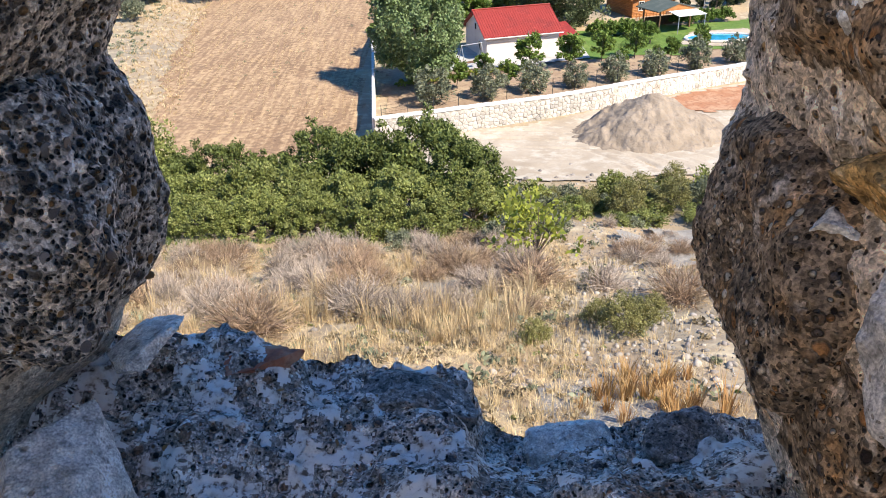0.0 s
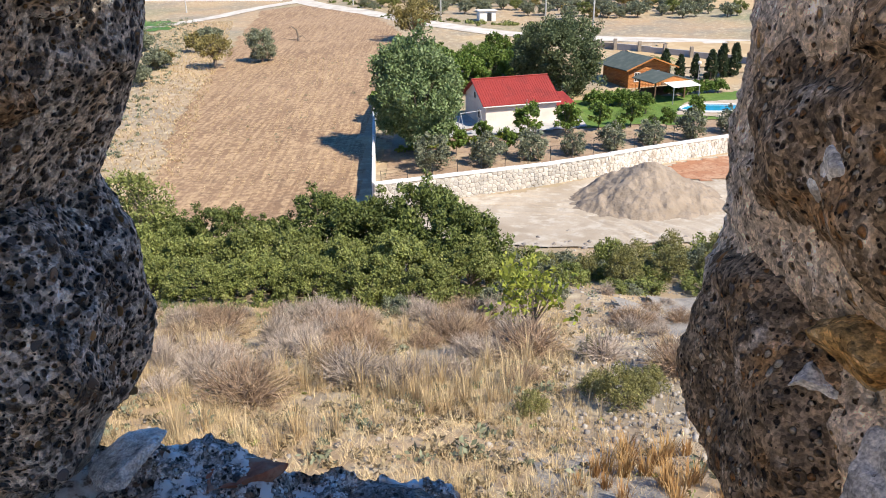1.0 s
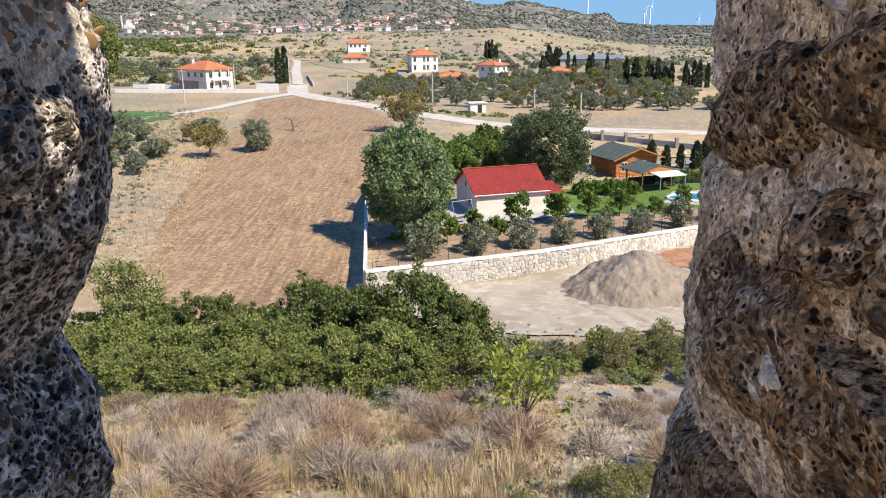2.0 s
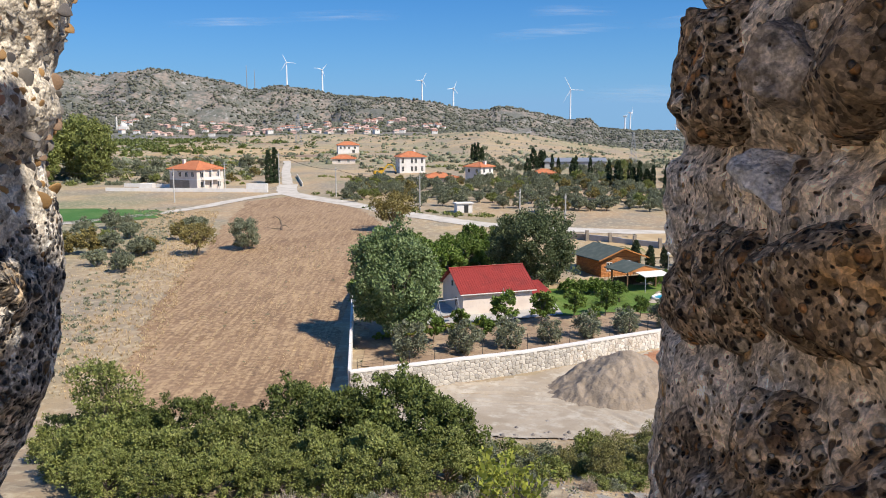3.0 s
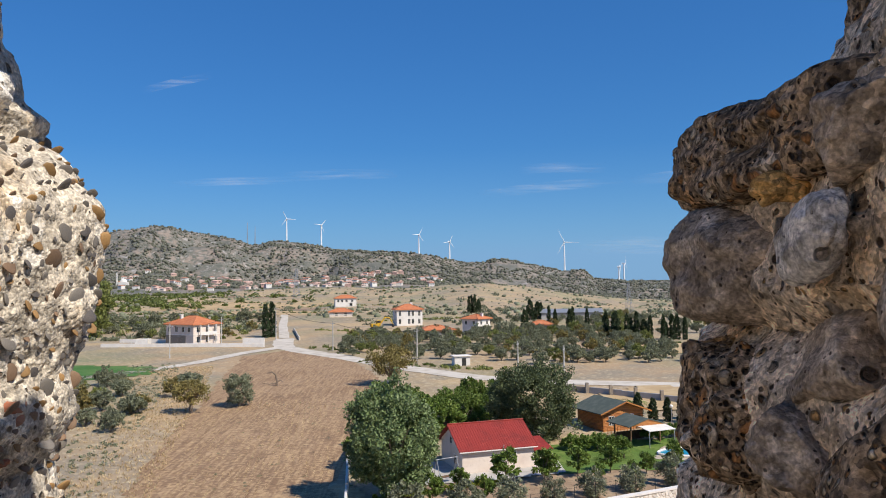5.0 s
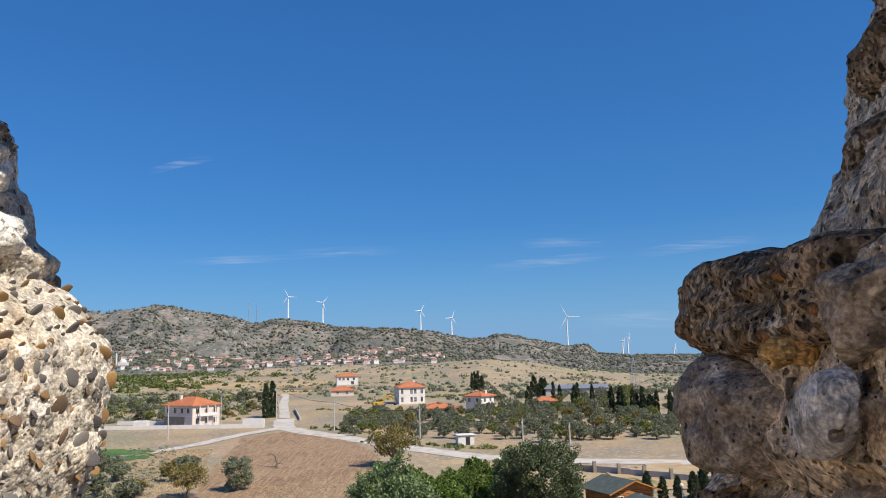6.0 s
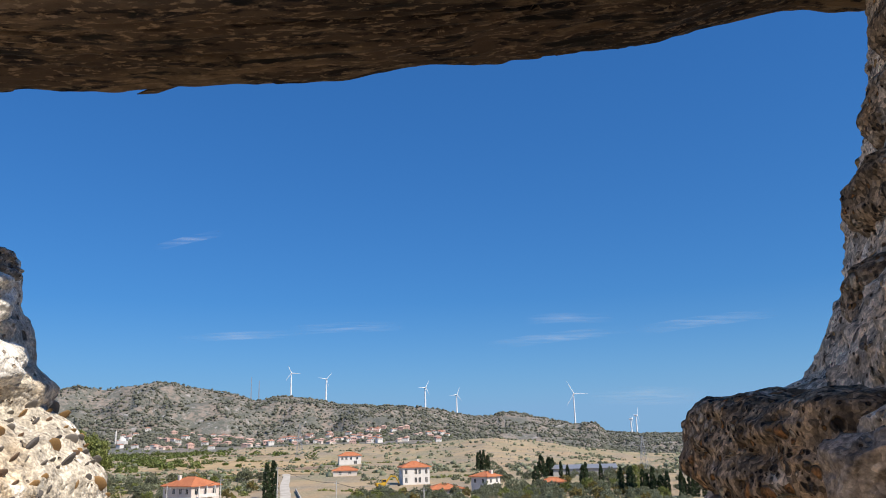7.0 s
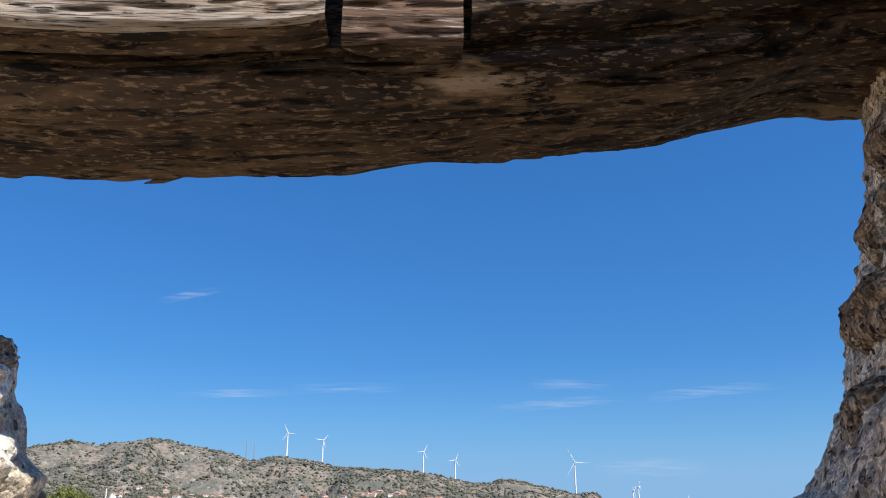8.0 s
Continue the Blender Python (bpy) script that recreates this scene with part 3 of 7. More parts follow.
def jamb(name, side, material, label):
    """One side of the opening: the wall's inner face, the reveal and the outer face in one skin, closed at the back and on top."""
    zs_, xs_ = (LEFT_Z, LEFT_X) if side < 0 else (RIGHT_Z, RIGHT_X)
    z = np.arange(15.6, 18.535 if side < 0 else 19.06, 0.0055)
    edge = 1.40 if side < 0 else 1.20
    ys = np.concatenate([np.arange(IN_Y + 0.02, 0.74, 0.02), np.arange(0.74, edge, 0.0055)])
    X = np.interp(z, zs_, xs_) + side * (0.026 if side > 0 else 0.006)
    lean = np.interp(z, [16.4, 17.2, 17.6, 18.6], [0.55, 0.45, 0.2, 0.22]) if side < 0 else np.interp(z, [16.4, 17.0, 17.5, 18.24, 18.28, 18.6], [-0.1, -0.12, 0.0, 0.0, 0.4, 0.45])
    rows = []
    for y in ys:
        e = np.clip((y - edge + 0.05) / 0.05, 0, 1) ** 2 * 0.012
        rows.append(np.stack([X + (-lean * (edge - y) if side < 0 else lean * -(edge - y)) - (e if side < 0 else -e), np.full_like(z, y), z], 1))
    base = rows[-1][:, 0]
    for t in np.linspace(0.06, 1, 16 if side < 0 else 40):
        a = t * math.pi / 2
        rr = 0.10 if side < 0 else 0.28
        rows.append(np.stack([base + side * rr * (1 - math.cos(a)), np.full_like(z, edge + (OUT_Y - edge) * math.sin(a)), z], 1))
    for d in (0.1, 0.4, 0.9):
        rows.append(np.stack([rows[-1][:, 0] + side * d, np.full_like(z, OUT_Y + 0.02), z], 1))
    first = rows[0][:, 0]
    inner = [np.stack([first + side * d, np.full_like(z, IN_Y), z], 1) for d in (1.2, 0.6, 0.25, 0.06)]
    P = np.stack(inner + rows, 0)
    N = grid_normals(P)
    if (N[len(P) // 2, :, 0].mean() > 0) == (side > 0):
        N = -N
    r, c = P.shape[:2]
    Q = rough_rock(P.reshape(-1, 3), N.reshape(-1, 3), 11 if side < 0 else 23, 0.35 if side < 0 else 0.6, 0.4 if side < 0 else 0.7)
    top = P[:, -1].mean(0) + np.array([side * 0.4, 0, -0.03])
    V = np.vstack([Q, top])
    f = grid_faces(r, c)
    me = mesh_np(name, V, f, material, True)
    ob = tagged(new(name, me), label, "wall", kind="structure")
    tris = np.array([[i * c + c - 1, (i + 1) * c + c - 1, len(Q)] for i in range(r - 1)])
    me2 = mesh_np("wall_top", V[np.unique(tris)], np.searchsorted(np.unique(tris), tris), material, False)
    cap_ob = new("wall_top", me2)
    cap_ob.parent = ob
    return ob


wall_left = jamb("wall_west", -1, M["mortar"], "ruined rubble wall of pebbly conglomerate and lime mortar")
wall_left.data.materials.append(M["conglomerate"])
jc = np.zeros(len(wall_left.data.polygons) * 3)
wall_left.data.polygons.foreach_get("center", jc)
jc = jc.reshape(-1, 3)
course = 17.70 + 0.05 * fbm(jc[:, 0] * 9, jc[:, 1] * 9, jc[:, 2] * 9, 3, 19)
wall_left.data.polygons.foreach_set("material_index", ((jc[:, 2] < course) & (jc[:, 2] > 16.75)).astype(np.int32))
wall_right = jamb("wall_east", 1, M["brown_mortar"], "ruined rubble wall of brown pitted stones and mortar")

# the broken sill
sx, sy = np.arange(-0.95, 0.95, 0.006), np.arange(IN_Y, 1.56, 0.006)
SX, SY = np.meshgrid(sx, sy, indexing="ij")
rim = np.interp(SX, SILL_X, SILL_Z)
edge_y = 1.50 + 0.035 * fbm(SX * 6, 0.5, 0, 3, 3)
inner_z = 16.47 + 0.02 * np.sin(SX * 5)
blend = np.clip((SY - 1.05) / 0.4, 0, 1)
blend = blend * blend * (3 - 2 * blend)
SZ = inner_z * (1 - blend) + rim * blend + 0.03 * fbm(SX * 9, SY * 9, 0, 3, 8)
SZ = SZ - np.clip((SY - edge_y) / 0.04, 0, 1) ** 1.5 * 0.5
P = np.stack([SX, SY, SZ], -1)
N = grid_normals(P)
N = np.where(N[..., 2:] < 0, -N, N)
Q = rough_rock(P.reshape(-1, 3), N.reshape(-1, 3), 37, 0.9, 1.0, 1.1)
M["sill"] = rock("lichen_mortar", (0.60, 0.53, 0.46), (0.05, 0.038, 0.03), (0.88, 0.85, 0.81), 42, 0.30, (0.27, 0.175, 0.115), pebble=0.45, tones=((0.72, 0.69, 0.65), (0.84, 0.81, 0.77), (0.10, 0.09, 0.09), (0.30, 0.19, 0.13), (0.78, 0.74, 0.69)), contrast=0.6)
crust = mat("sill_crust", (0.84, 0.81, 0.76), tones=(((0.60, 0.54, 0.47), 30, 0.48, 0.62), ((0.16, 0.12, 0.09), 60, 0.54, 0.64)), bump=0.006, bump_scale=90)
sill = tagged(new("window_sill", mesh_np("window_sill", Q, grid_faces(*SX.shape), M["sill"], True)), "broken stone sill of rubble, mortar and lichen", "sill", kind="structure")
sill.data.materials.append(crust)
fc = Q.reshape(-1, 3)[grid_faces(*SX.shape)].mean(1)
patchy = fbm(fc[:, 0] * 22, fc[:, 1] * 22, fc[:, 2] * 22, 5, 91)
sill.data.polygons.foreach_set("material_index", (patchy > 0.22).astype(np.int32))
lower = tagged(finish("wall_below", box((-1.6, IN_Y + 0.02, 12.0), (1.6, 1.44, 16.2), 0.02), M["mortar"]), "rubble wall below the window opening", "wall", kind="structure")


def boulder(name, at, size, material, parent, seed, square=2.6, pits=0.5, cobble=0.4, turn=(0, 0, 0), label="", level=5, amp=1.0, facets=0):
    """A weathered stone set in the mortar."""
    bm = bmesh.new()
    bmesh.ops.create_icosphere(bm, subdivisions=level, radius=1.0)
    v = np.array([q.co[:] for q in bm.verts])
    f = np.array([[q.index for q in t.verts] for t in bm.faces])
    bm.free()
    v = v / (np.abs(v) ** square).sum(1, keepdims=True) ** (1 / square)
    n = v / np.linalg.norm(v, axis=1, keepdims=True)
    v = v * (1 + 0.12 * fbm(n[:, 0] * 1.6, n[:, 1] * 1.6, n[:, 2] * 1.6, 3, seed)[:, None])
    rnd = np.random.default_rng(seed + 500)
    for _ in range(facets):  # broken faces
        k = rnd.normal(size=3)
        k /= np.linalg.norm(k)
        h = rnd.uniform(0.62, 0.85)
        over = np.clip(v @ k - h, 0, None)
        v = v - over[:, None] * k * 0.92
    R = np.array(Euler([radians(a) for a in turn]).to_matrix())
    w = (v * np.array(size)) @ R.T + np.array(at)
    w = rough_rock(w, n @ R.T, seed, pits, cobble, amp)
    ob = new(name, mesh_np(name, w, f, material, True))
    ob.parent = parent
    return tagged(ob, label)


for i, (x, y, z, a, b, c, kind, pits, cob, turn) in enumerate((
    (-.66, 1.26, 16.98, .17, .20, .23, "conglomerate", 1.0, 1.3, (0, 8, 8)),
    (-.60, 1.30, 17.37, .15, .17, .12, "pitted", .8, .6, (0, -6, 5)),
    (-.56, 1.28, 17.60, .17, .16, .10, "conglomerate", 1.0, .7, (4, 4, 0)),
    (-.60, 1.30, 18.33, .16, .10, .05, "pale_stone", .3, .2, (0, 4, 3)),
    (-.63, 1.30, 18.42, .165, .09, .045, "pale_stone", .3, .2, (0, -5, 3)),
    (-.64, 1.36, 18.505, .165, .09, .035, "greystone", .3, .2, (0, 2, 3)),
    (-.61, 1.04, 16.57, .14, .14, .11, "pale_stone", .1, .1, (10, 18, 30)),
    (-.56, 1.36, 16.645, .085, .09, .022, "pale_stone", .1, .1, (0, -24, 10)),
)):
    boulder("stone", (x, y, z), (a, b, c), M[kind], wall_left, 50 + i, pits=pits, cobble=cob, turn=turn, square=3.5, level=6 if a > 0.14 and c > 0.09 else 5, facets=0 if kind == "conglomerate" or z > 18.2 else 12)
def set_in(y, z):
    """Where the right-hand reveal lies, a finger proud of the mortar."""
    k = float(np.interp(z, [16.4, 17.0, 17.5, 18.24, 18.28, 18.6], [-0.1, -0.12, 0.0, 0.0, 0.4, 0.45]))
    return float(np.interp(z, RIGHT_Z, RIGHT_X)) - k * (1.2 - y) - 0.004


for i, (x, y, z, a, b, c, kind, pits, cob, turn) in enumerate((
    (.66, 1.08, 16.98, .175, .24, .21, "brownstone", .9, .5, (6, 4, 0)),
    (.66, 1.00, 17.36, .155, .22, .15, "brownstone", .6, .4, (-8, 0, 0)),
    (.66, 1.08, 17.62, .15, .17, .09, "pitted", .9, .6, (0, 0, 0)),
    (.615, 1.10, 17.875, .095, .095, .085, "pitted", 1.2, 1.0, (0, 0, 0)),
    (.645, 1.12, 18.05, .12, .12, .065, "smooth_brown", .3, .2, (6, 0, 0)),
    (.655, 1.05, 18.185, .125, .235, .064, "brownstone", .6, .3, (0, 0, 0)),
    (.60, .87, 18.065, .010, .05, .024, "pale_grey", .1, .0, (-24, 0, 0)),
    (.80, 1.06, 18.36, .12, .10, .07, "brownstone", .5, .4, (0, 0, 0)),
    (.85, 1.04, 18.50, .12, .12, .06, "brownstone", .5, .4, (0, 0, 0)),
    (.88, 1.06, 18.63, .11, .11, .06, "brownstone", .5, .4, (0, 0, 0)),
    (.90, 1.10, 18.78, .10, .11, .065, "brownstone", .5, .4, (0, 0, 0)),
)):
    boulder("stone", (set_in(y, z) + a * 0.97 + (0.018 if z > 18.3 else 0), y, z), (a, b, c), M[kind], wall_right, 80 + i, pits=pits, cobble=cob, turn=turn, square=5.0 if z > 18.1 and z < 18.25 else 3.2, level=6 if y > 0.95 and z < 18.25 else 5)
for i, (y, z, b, c, kind, pits, turn) in enumerate((
    (.83, 18.165, .085, .05, "smooth_brown", .3, (-18, 0, 0)),
    (.98, 18.125, .045, .022, "ochre_stone", .1, (8, 0, 0)),
    (.72, 18.03, .06, .05, "smooth_brown", .3, (20, 0, 0)),
    (.90, 17.965, .075, .05, "smooth_brown", .4, (-14, 0, 0)),
    (.79, 17.86, .085, .055, "brownstone", .6, (-28, 0, 0)),
    (.93, 17.865, .055, .045, "smooth_brown", .3, (30, 0, 0)),
    (.70, 17.95, .05, .07, "greystone", .3, (16, 0, 0)),
    (.80, 17.68, .135, .075, "pitted", 1.0, (-12, 0, 0)),
    (.95, 17.76, .05, .03, "pale_grey", .1, (12, 0, 0)),
    (.72, 17.53, .08, .05, "brownstone", .6, (-22, 0, 0)),
    (.88, 17.52, .075, .06, "pitted", .9, (16, 0, 0)),
    (.76, 17.38, .095, .07, "pitted", .8, (-10, 0, 0)),
    (.90, 17.33, .055, .04, "pale_stone", .2, (34, 0, 0)),
    (.74, 17.22, .085, .06, "pale_grey", .3, (48, 0, 0)),
    (.86, 17.17, .06, .05, "ochre_stone", .3, (0, 0, 0)),
    (.92, 17.08, .04, .035, "pale_stone", .2, (30, 0, 0)),
    (.74, 17.02, .10, .08, "pale_grey", .3, (40, 0, 0)),
    (.84, 16.84, .13, .12, "brownstone", .9, (0, 0, 0)),
    (.70, 16.70, .10, .09, "pitted", .8, (12, 0, 0)),
    (.86, 16.58, .11, .09, "brownstone", .9, (-10, 0, 0)),
    (.72, 16.48, .10, .08, "brownstone", .6, (8, 0, 0)),
)):
    boulder("stone", (set_in(y, z) + 0.036, y, z), (0.05, b, c), M[kind], wall_right, 160 + i, pits=pits, cobble=0.5, turn=turn, square=4.5, facets=9)
for i, (x, y, z, a, b, c, kind, turn) in enumerate((
    (-.40, 1.44, 16.53, .15, .07, .03, "brick", (0, -4, 0)),
    (-.02, 1.42, 16.43, .13, .09, .06, "greystone", (0, 6, 0)),
    (.33, 1.44, 16.27, .10, .07, .06, "pale_stone", (0, -4, 0)),
    (.60, 1.42, 16.30, .11, .07, .06, "greystone", (0, 0, 0)),
)):
    boulder("stone", (x, y, z), (a, b, c), M[kind], sill, 120 + i, turn=turn, square=3.6, facets=10)

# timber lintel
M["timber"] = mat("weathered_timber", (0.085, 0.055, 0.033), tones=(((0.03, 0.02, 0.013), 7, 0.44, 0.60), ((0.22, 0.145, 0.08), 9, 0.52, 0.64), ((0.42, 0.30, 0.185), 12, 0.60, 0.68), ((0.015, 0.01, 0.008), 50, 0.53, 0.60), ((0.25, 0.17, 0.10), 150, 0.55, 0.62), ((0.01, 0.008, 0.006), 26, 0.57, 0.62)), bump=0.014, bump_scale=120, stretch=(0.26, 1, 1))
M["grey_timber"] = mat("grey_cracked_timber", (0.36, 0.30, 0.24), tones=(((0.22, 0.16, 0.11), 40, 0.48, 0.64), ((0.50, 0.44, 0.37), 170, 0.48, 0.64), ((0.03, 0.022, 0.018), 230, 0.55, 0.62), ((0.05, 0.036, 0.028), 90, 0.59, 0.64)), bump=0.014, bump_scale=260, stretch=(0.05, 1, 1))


M["red_timber"] = mat("reddish_timber", (0.20, 0.125, 0.085), tones=(((0.10, 0.06, 0.04), 30, 0.46, 0.62), ((0.40, 0.33, 0.27), 130, 0.54, 0.66), ((0.03, 0.02, 0.016), 160, 0.56, 0.62)), bump=0.014, bump_scale=200, stretch=(0.1, 1, 1))


def beam(name, x0, x1, section, bow, seed, label, tear=0.006, wood="timber"):
    """A hand-hewn beam: a rounded section (y, z) swept along x, with grain cracks and torn edges."""
    xs = np.arange(x0, x1, 0.006)
    pts = np.array(section, float)
    loop = []
    for a, b in zip(pts, np.roll(pts, -1, axis=0)):
        n = max(4, int(np.linalg.norm(b - a) / 0.005))
        loop += [a + (b - a) * k / n for k in range(n)]
    loop = np.array(loop)
    for _ in range(5):
        loop = (np.roll(loop, 1, 0) + loop * 2 + np.roll(loop, -1, 0)) / 4
    c = loop.mean(0)
    P = np.zeros((len(xs), len(loop) + 1, 3))
    ring = np.vstack([loop, loop[:1]])
    P[..., 0] = xs[:, None]
    P[..., 1], P[..., 2] = ring[:, 0], ring[:, 1] + bow(xs)[:, None]
    out = ring - c
    out = out / np.linalg.norm(out, axis=1, keepdims=True)
    u = np.arange(len(ring)) * 0.005
    u[-1] = 0
    X, U = np.meshgrid(xs, u, indexing="ij")
    crack = -np.clip(0.07 - np.abs(fbm(X * 1.6, U * 16, seed, 3, seed)), 0, 1) * 0.42 - np.clip(0.10 - np.abs(fbm(X * 4, U * 45, seed, 2, seed + 2)), 0, 1) * 0.06
    grain = fbm(X * 9, U * 120, seed, 3, seed + 4) * 0.004
    lump = fbm(X * 5, U * 5, seed, 3, seed + 8) * tear * 2
    d = crack + grain + lump
    d[:, -1] = d[:, 0]
    P[..., 1] += out[:, 0] * d
    P[..., 2] += out[:, 1] * d
    me = mesh_np(name, P.reshape(-1, 3), grid_faces(*P.shape[:2]), M[wood], True)
    if wood != "timber":  # faces along the underside take the dark brown timber
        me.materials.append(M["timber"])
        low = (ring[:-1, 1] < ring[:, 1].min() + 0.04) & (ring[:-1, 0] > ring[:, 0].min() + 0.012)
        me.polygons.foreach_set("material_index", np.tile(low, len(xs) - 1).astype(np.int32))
    return tagged(new(name, me), label, "beam", kind="structure")


rise = lambda x: np.interp(x, [-0.57, -0.3, -0.07, 0.26, 0.49, 0.70, 0.85, 1.25], [0, 0.005, 0.019, 0.044, 0.071, 0.107, 0.145, 0.18])
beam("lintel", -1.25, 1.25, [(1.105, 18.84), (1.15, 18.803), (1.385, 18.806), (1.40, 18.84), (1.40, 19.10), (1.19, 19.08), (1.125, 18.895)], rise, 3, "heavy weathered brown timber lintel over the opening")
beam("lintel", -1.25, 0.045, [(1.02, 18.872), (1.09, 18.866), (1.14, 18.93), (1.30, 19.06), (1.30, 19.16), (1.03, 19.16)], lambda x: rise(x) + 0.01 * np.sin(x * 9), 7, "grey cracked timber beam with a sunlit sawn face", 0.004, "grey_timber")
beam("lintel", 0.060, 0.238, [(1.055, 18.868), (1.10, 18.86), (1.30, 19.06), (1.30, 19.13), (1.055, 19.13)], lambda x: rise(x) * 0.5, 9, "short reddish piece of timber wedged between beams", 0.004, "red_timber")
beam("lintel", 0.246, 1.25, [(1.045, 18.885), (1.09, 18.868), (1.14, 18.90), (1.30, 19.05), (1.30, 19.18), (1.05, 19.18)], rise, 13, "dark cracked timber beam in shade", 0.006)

bm = bmesh.new()
add_tube(bm, [(-0.25, 1.380, 18.826), (-0.285, 1.386, 18.812), (-0.318, 1.388, 18.806)], [0.012, 0.007, 0.001], 5)
tagged(finish("splinter", bm, M["timber"]), "torn timber splinter under the lintel", "splinter", kind="structure")

# unseen walls added behind the opening to shape the sun, and a plain floor
inner = empty("wall_south", Matrix(), "unseen rubble block added to shade the left jamb", "wall", kind="structure")
# keeps the sun off the lower left jamb; two slots let flecks through
TOP = 19.29
for lo, hi in (((0.62, -1.6, 15.4), (1.5, IN_Y + 0.02, 18.7)), ((0.62, -1.6, 18.7), (0.66, -0.1, TOP)), ((0.62, -0.1, 18.7), (0.66, 0.1, 18.83)), ((0.62, -0.1, 19.03), (0.66, 0.1, TOP)), ((0.62, 0.1, 18.7), (0.66, 0.33, TOP)), ((0.62, 0.33, 18.7), (0.66, 0.44, 18.96)), ((0.62, 0.33, 19.09), (0.66, 0.44, TOP)), ((0.62, 0.44, 18.7), (0.66, IN_Y + 0.02, TOP))):
    part("masonry", box(lo, hi, 0.01), M["brown_mortar"], inner)
# added out of view to throw warm sunlight onto the right jamb
bounce_west = empty("wall_room", Matrix(), "unseen rubble wall added to bounce sunlight", "wall", kind="structure")
part("masonry", box((-2.3, -3.5, 12.0), (-1.75, IN_Y + 0.02, 19.3), 0.03), M["mortar"], bounce_west)
# block added beside the lintel to keep sun off its right-hand beam
upper = tagged(finish("wall_upper", box((1.16, 0.62, 18.9), (1.7, 1.5, 19.7), 0.03), M["mortar"]), "rubble block added to shade the right-hand lintel", "wall", kind="structure")
terrace = tagged(finish("floor", box((-3.0, -3.5, 12.0), (3.0, IN_Y + 0.01, 16.0), 0.03), M["gravel"]), "trodden earth and gravel floor of the ruin", "floor", kind="structure")


def pebble_mesh(seed):
    bm = bmesh.new()
    bmesh.ops.create_icosphere(bm, subdivisions=2, radius=1.0)
    for v in bm.verts:
        k = 1 + 0.16 * float(fbm(v.co.x * 1.3, v.co.y * 1.3, v.co.z * 1.3 + seed, 2, seed))
        v.co = Vector((v.co.x * k, v.co.y * k, v.co.z * k * 0.85))
    me = bpy.data.meshes.new("pebble")
    bm.to_mesh(me)
    bm.free()
    me.polygons.foreach_set("use_smooth", np.ones(len(me.polygons), bool))
    return me


def pebble_tone(name, base, other):
    return mat(name, base, rough=0.6, tones=((other, 40, 0.45, 0.6),), obj_random=0.3, bump=0.001, bump_scale=120)


TONES = [pebble_tone("grey_pebble", (0.16, 0.145, 0.13), (0.22, 0.20, 0.18)), pebble_tone("ochre_pebble", (0.36, 0.22, 0.09), (0.26, 0.15, 0.07)), pebble_tone("brown_pebble", (0.23, 0.15, 0.095), (0.15, 0.10, 0.07)), pebble_tone("dark_pebble", (0.085, 0.08, 0.08), (0.14, 0.12, 0.11))]
PEBBLES = []
for i in range(12):
    pm = pebble_mesh(i)
    pm.materials.append(TONES[(0, 1, 2, 0, 3, 1, 2, 0, 1, 2, 0, 3)[i]])
    PEBBLES.append(pm)


def set_pebbles(parent, count, seed, place, sizes):
    """Pebbles standing out of the mortar, none over another."""
    rnd = random.Random(seed)
    done = []
    tries = 0
    while len(done) < count and tries < count * 40:
        tries += 1
        s = sizes[0] + (sizes[1] - sizes[0]) * rnd.random() ** 2.2
        p, n = place(rnd)
        if any((p - q).length < (s + r) * 0.98 for q, r in done):
            continue
        done.append((p, s))
        ob = new("pebble", rnd.choice(PEBBLES))
        q = n.to_track_quat("Z", "Y").to_matrix().to_4x4() @ pose(0, 0, 0, 0, 0, rnd.random() * 360)
        ob.matrix_basis = Matrix.Translation(p - n * s * 0.12) @ q @ Matrix.Diagonal((s * rnd.uniform(0.9, 1.15), s * rnd.uniform(0.75, 1.0), s * 0.28, 1))
        ob.parent = parent


def cast(obs, start, way):
    best = None
    for o in obs:
        hit, p, n, _ = o.ray_cast(Vector(start), Vector(way))
        if hit and (best is None or (p - Vector(start)).length < (best[0] - Vector(start)).length):
            best = (p, n)
    return best


bpy.context.view_layer.update()
LEFT_OBS = [wall_left] + [o for o in wall_left.children if o.name.startswith("stone")]


def on_left(rnd):
    z, y = rnd.uniform(17.70, 18.27), rnd.uniform(1.08, 1.42)
    p, n = cast(LEFT_OBS, (0.1, y - 0.1, z), (-1, 0.25, 0)) or (Vector((-1, y, z)), Vector((1, 0, 0)))
    return p, (Vector((0.95, -0.2, 0)) * 1.5 + n).normalized()


def on_left_low(rnd):
    z, y = rnd.uniform(16.78, 17.25), rnd.uniform(1.05, 1.42)
    p, n = cast(LEFT_OBS, (0.1, y - 0.2, z), (-1, 0.3, 0)) or (Vector((-1, y, z)), Vector((1, 0, 0)))
    return p, (Vector((0.9, -0.4, 0)) + n).normalized()


def on_sill(rnd):
    x, y = rnd.uniform(-0.7, 0.6), rnd.uniform(1.02, 1.46)
    p, n = cast([sill], (x, y, 17.2), (0, 0, -1)) or (Vector((x, y, 16.4)), Vector((0, 0, 1)))
    return p, (n + Vector((0, 0, 1))).normalized()


set_pebbles(wall_left, 290, 5, on_left, (0.006, 0.019))
set_pebbles(wall_left, 110, 6, on_left_low, (0.005, 0.013))
set_pebbles(sill, 120, 7, on_sill, (0.003, 0.011))
boulder("brick", (-.424, 1.27, 17.865), (.05, .035, .022), M["brick"], wall_left, 150, square=3, pits=0.1, cobble=0, turn=(12, 0, 8), level=4)
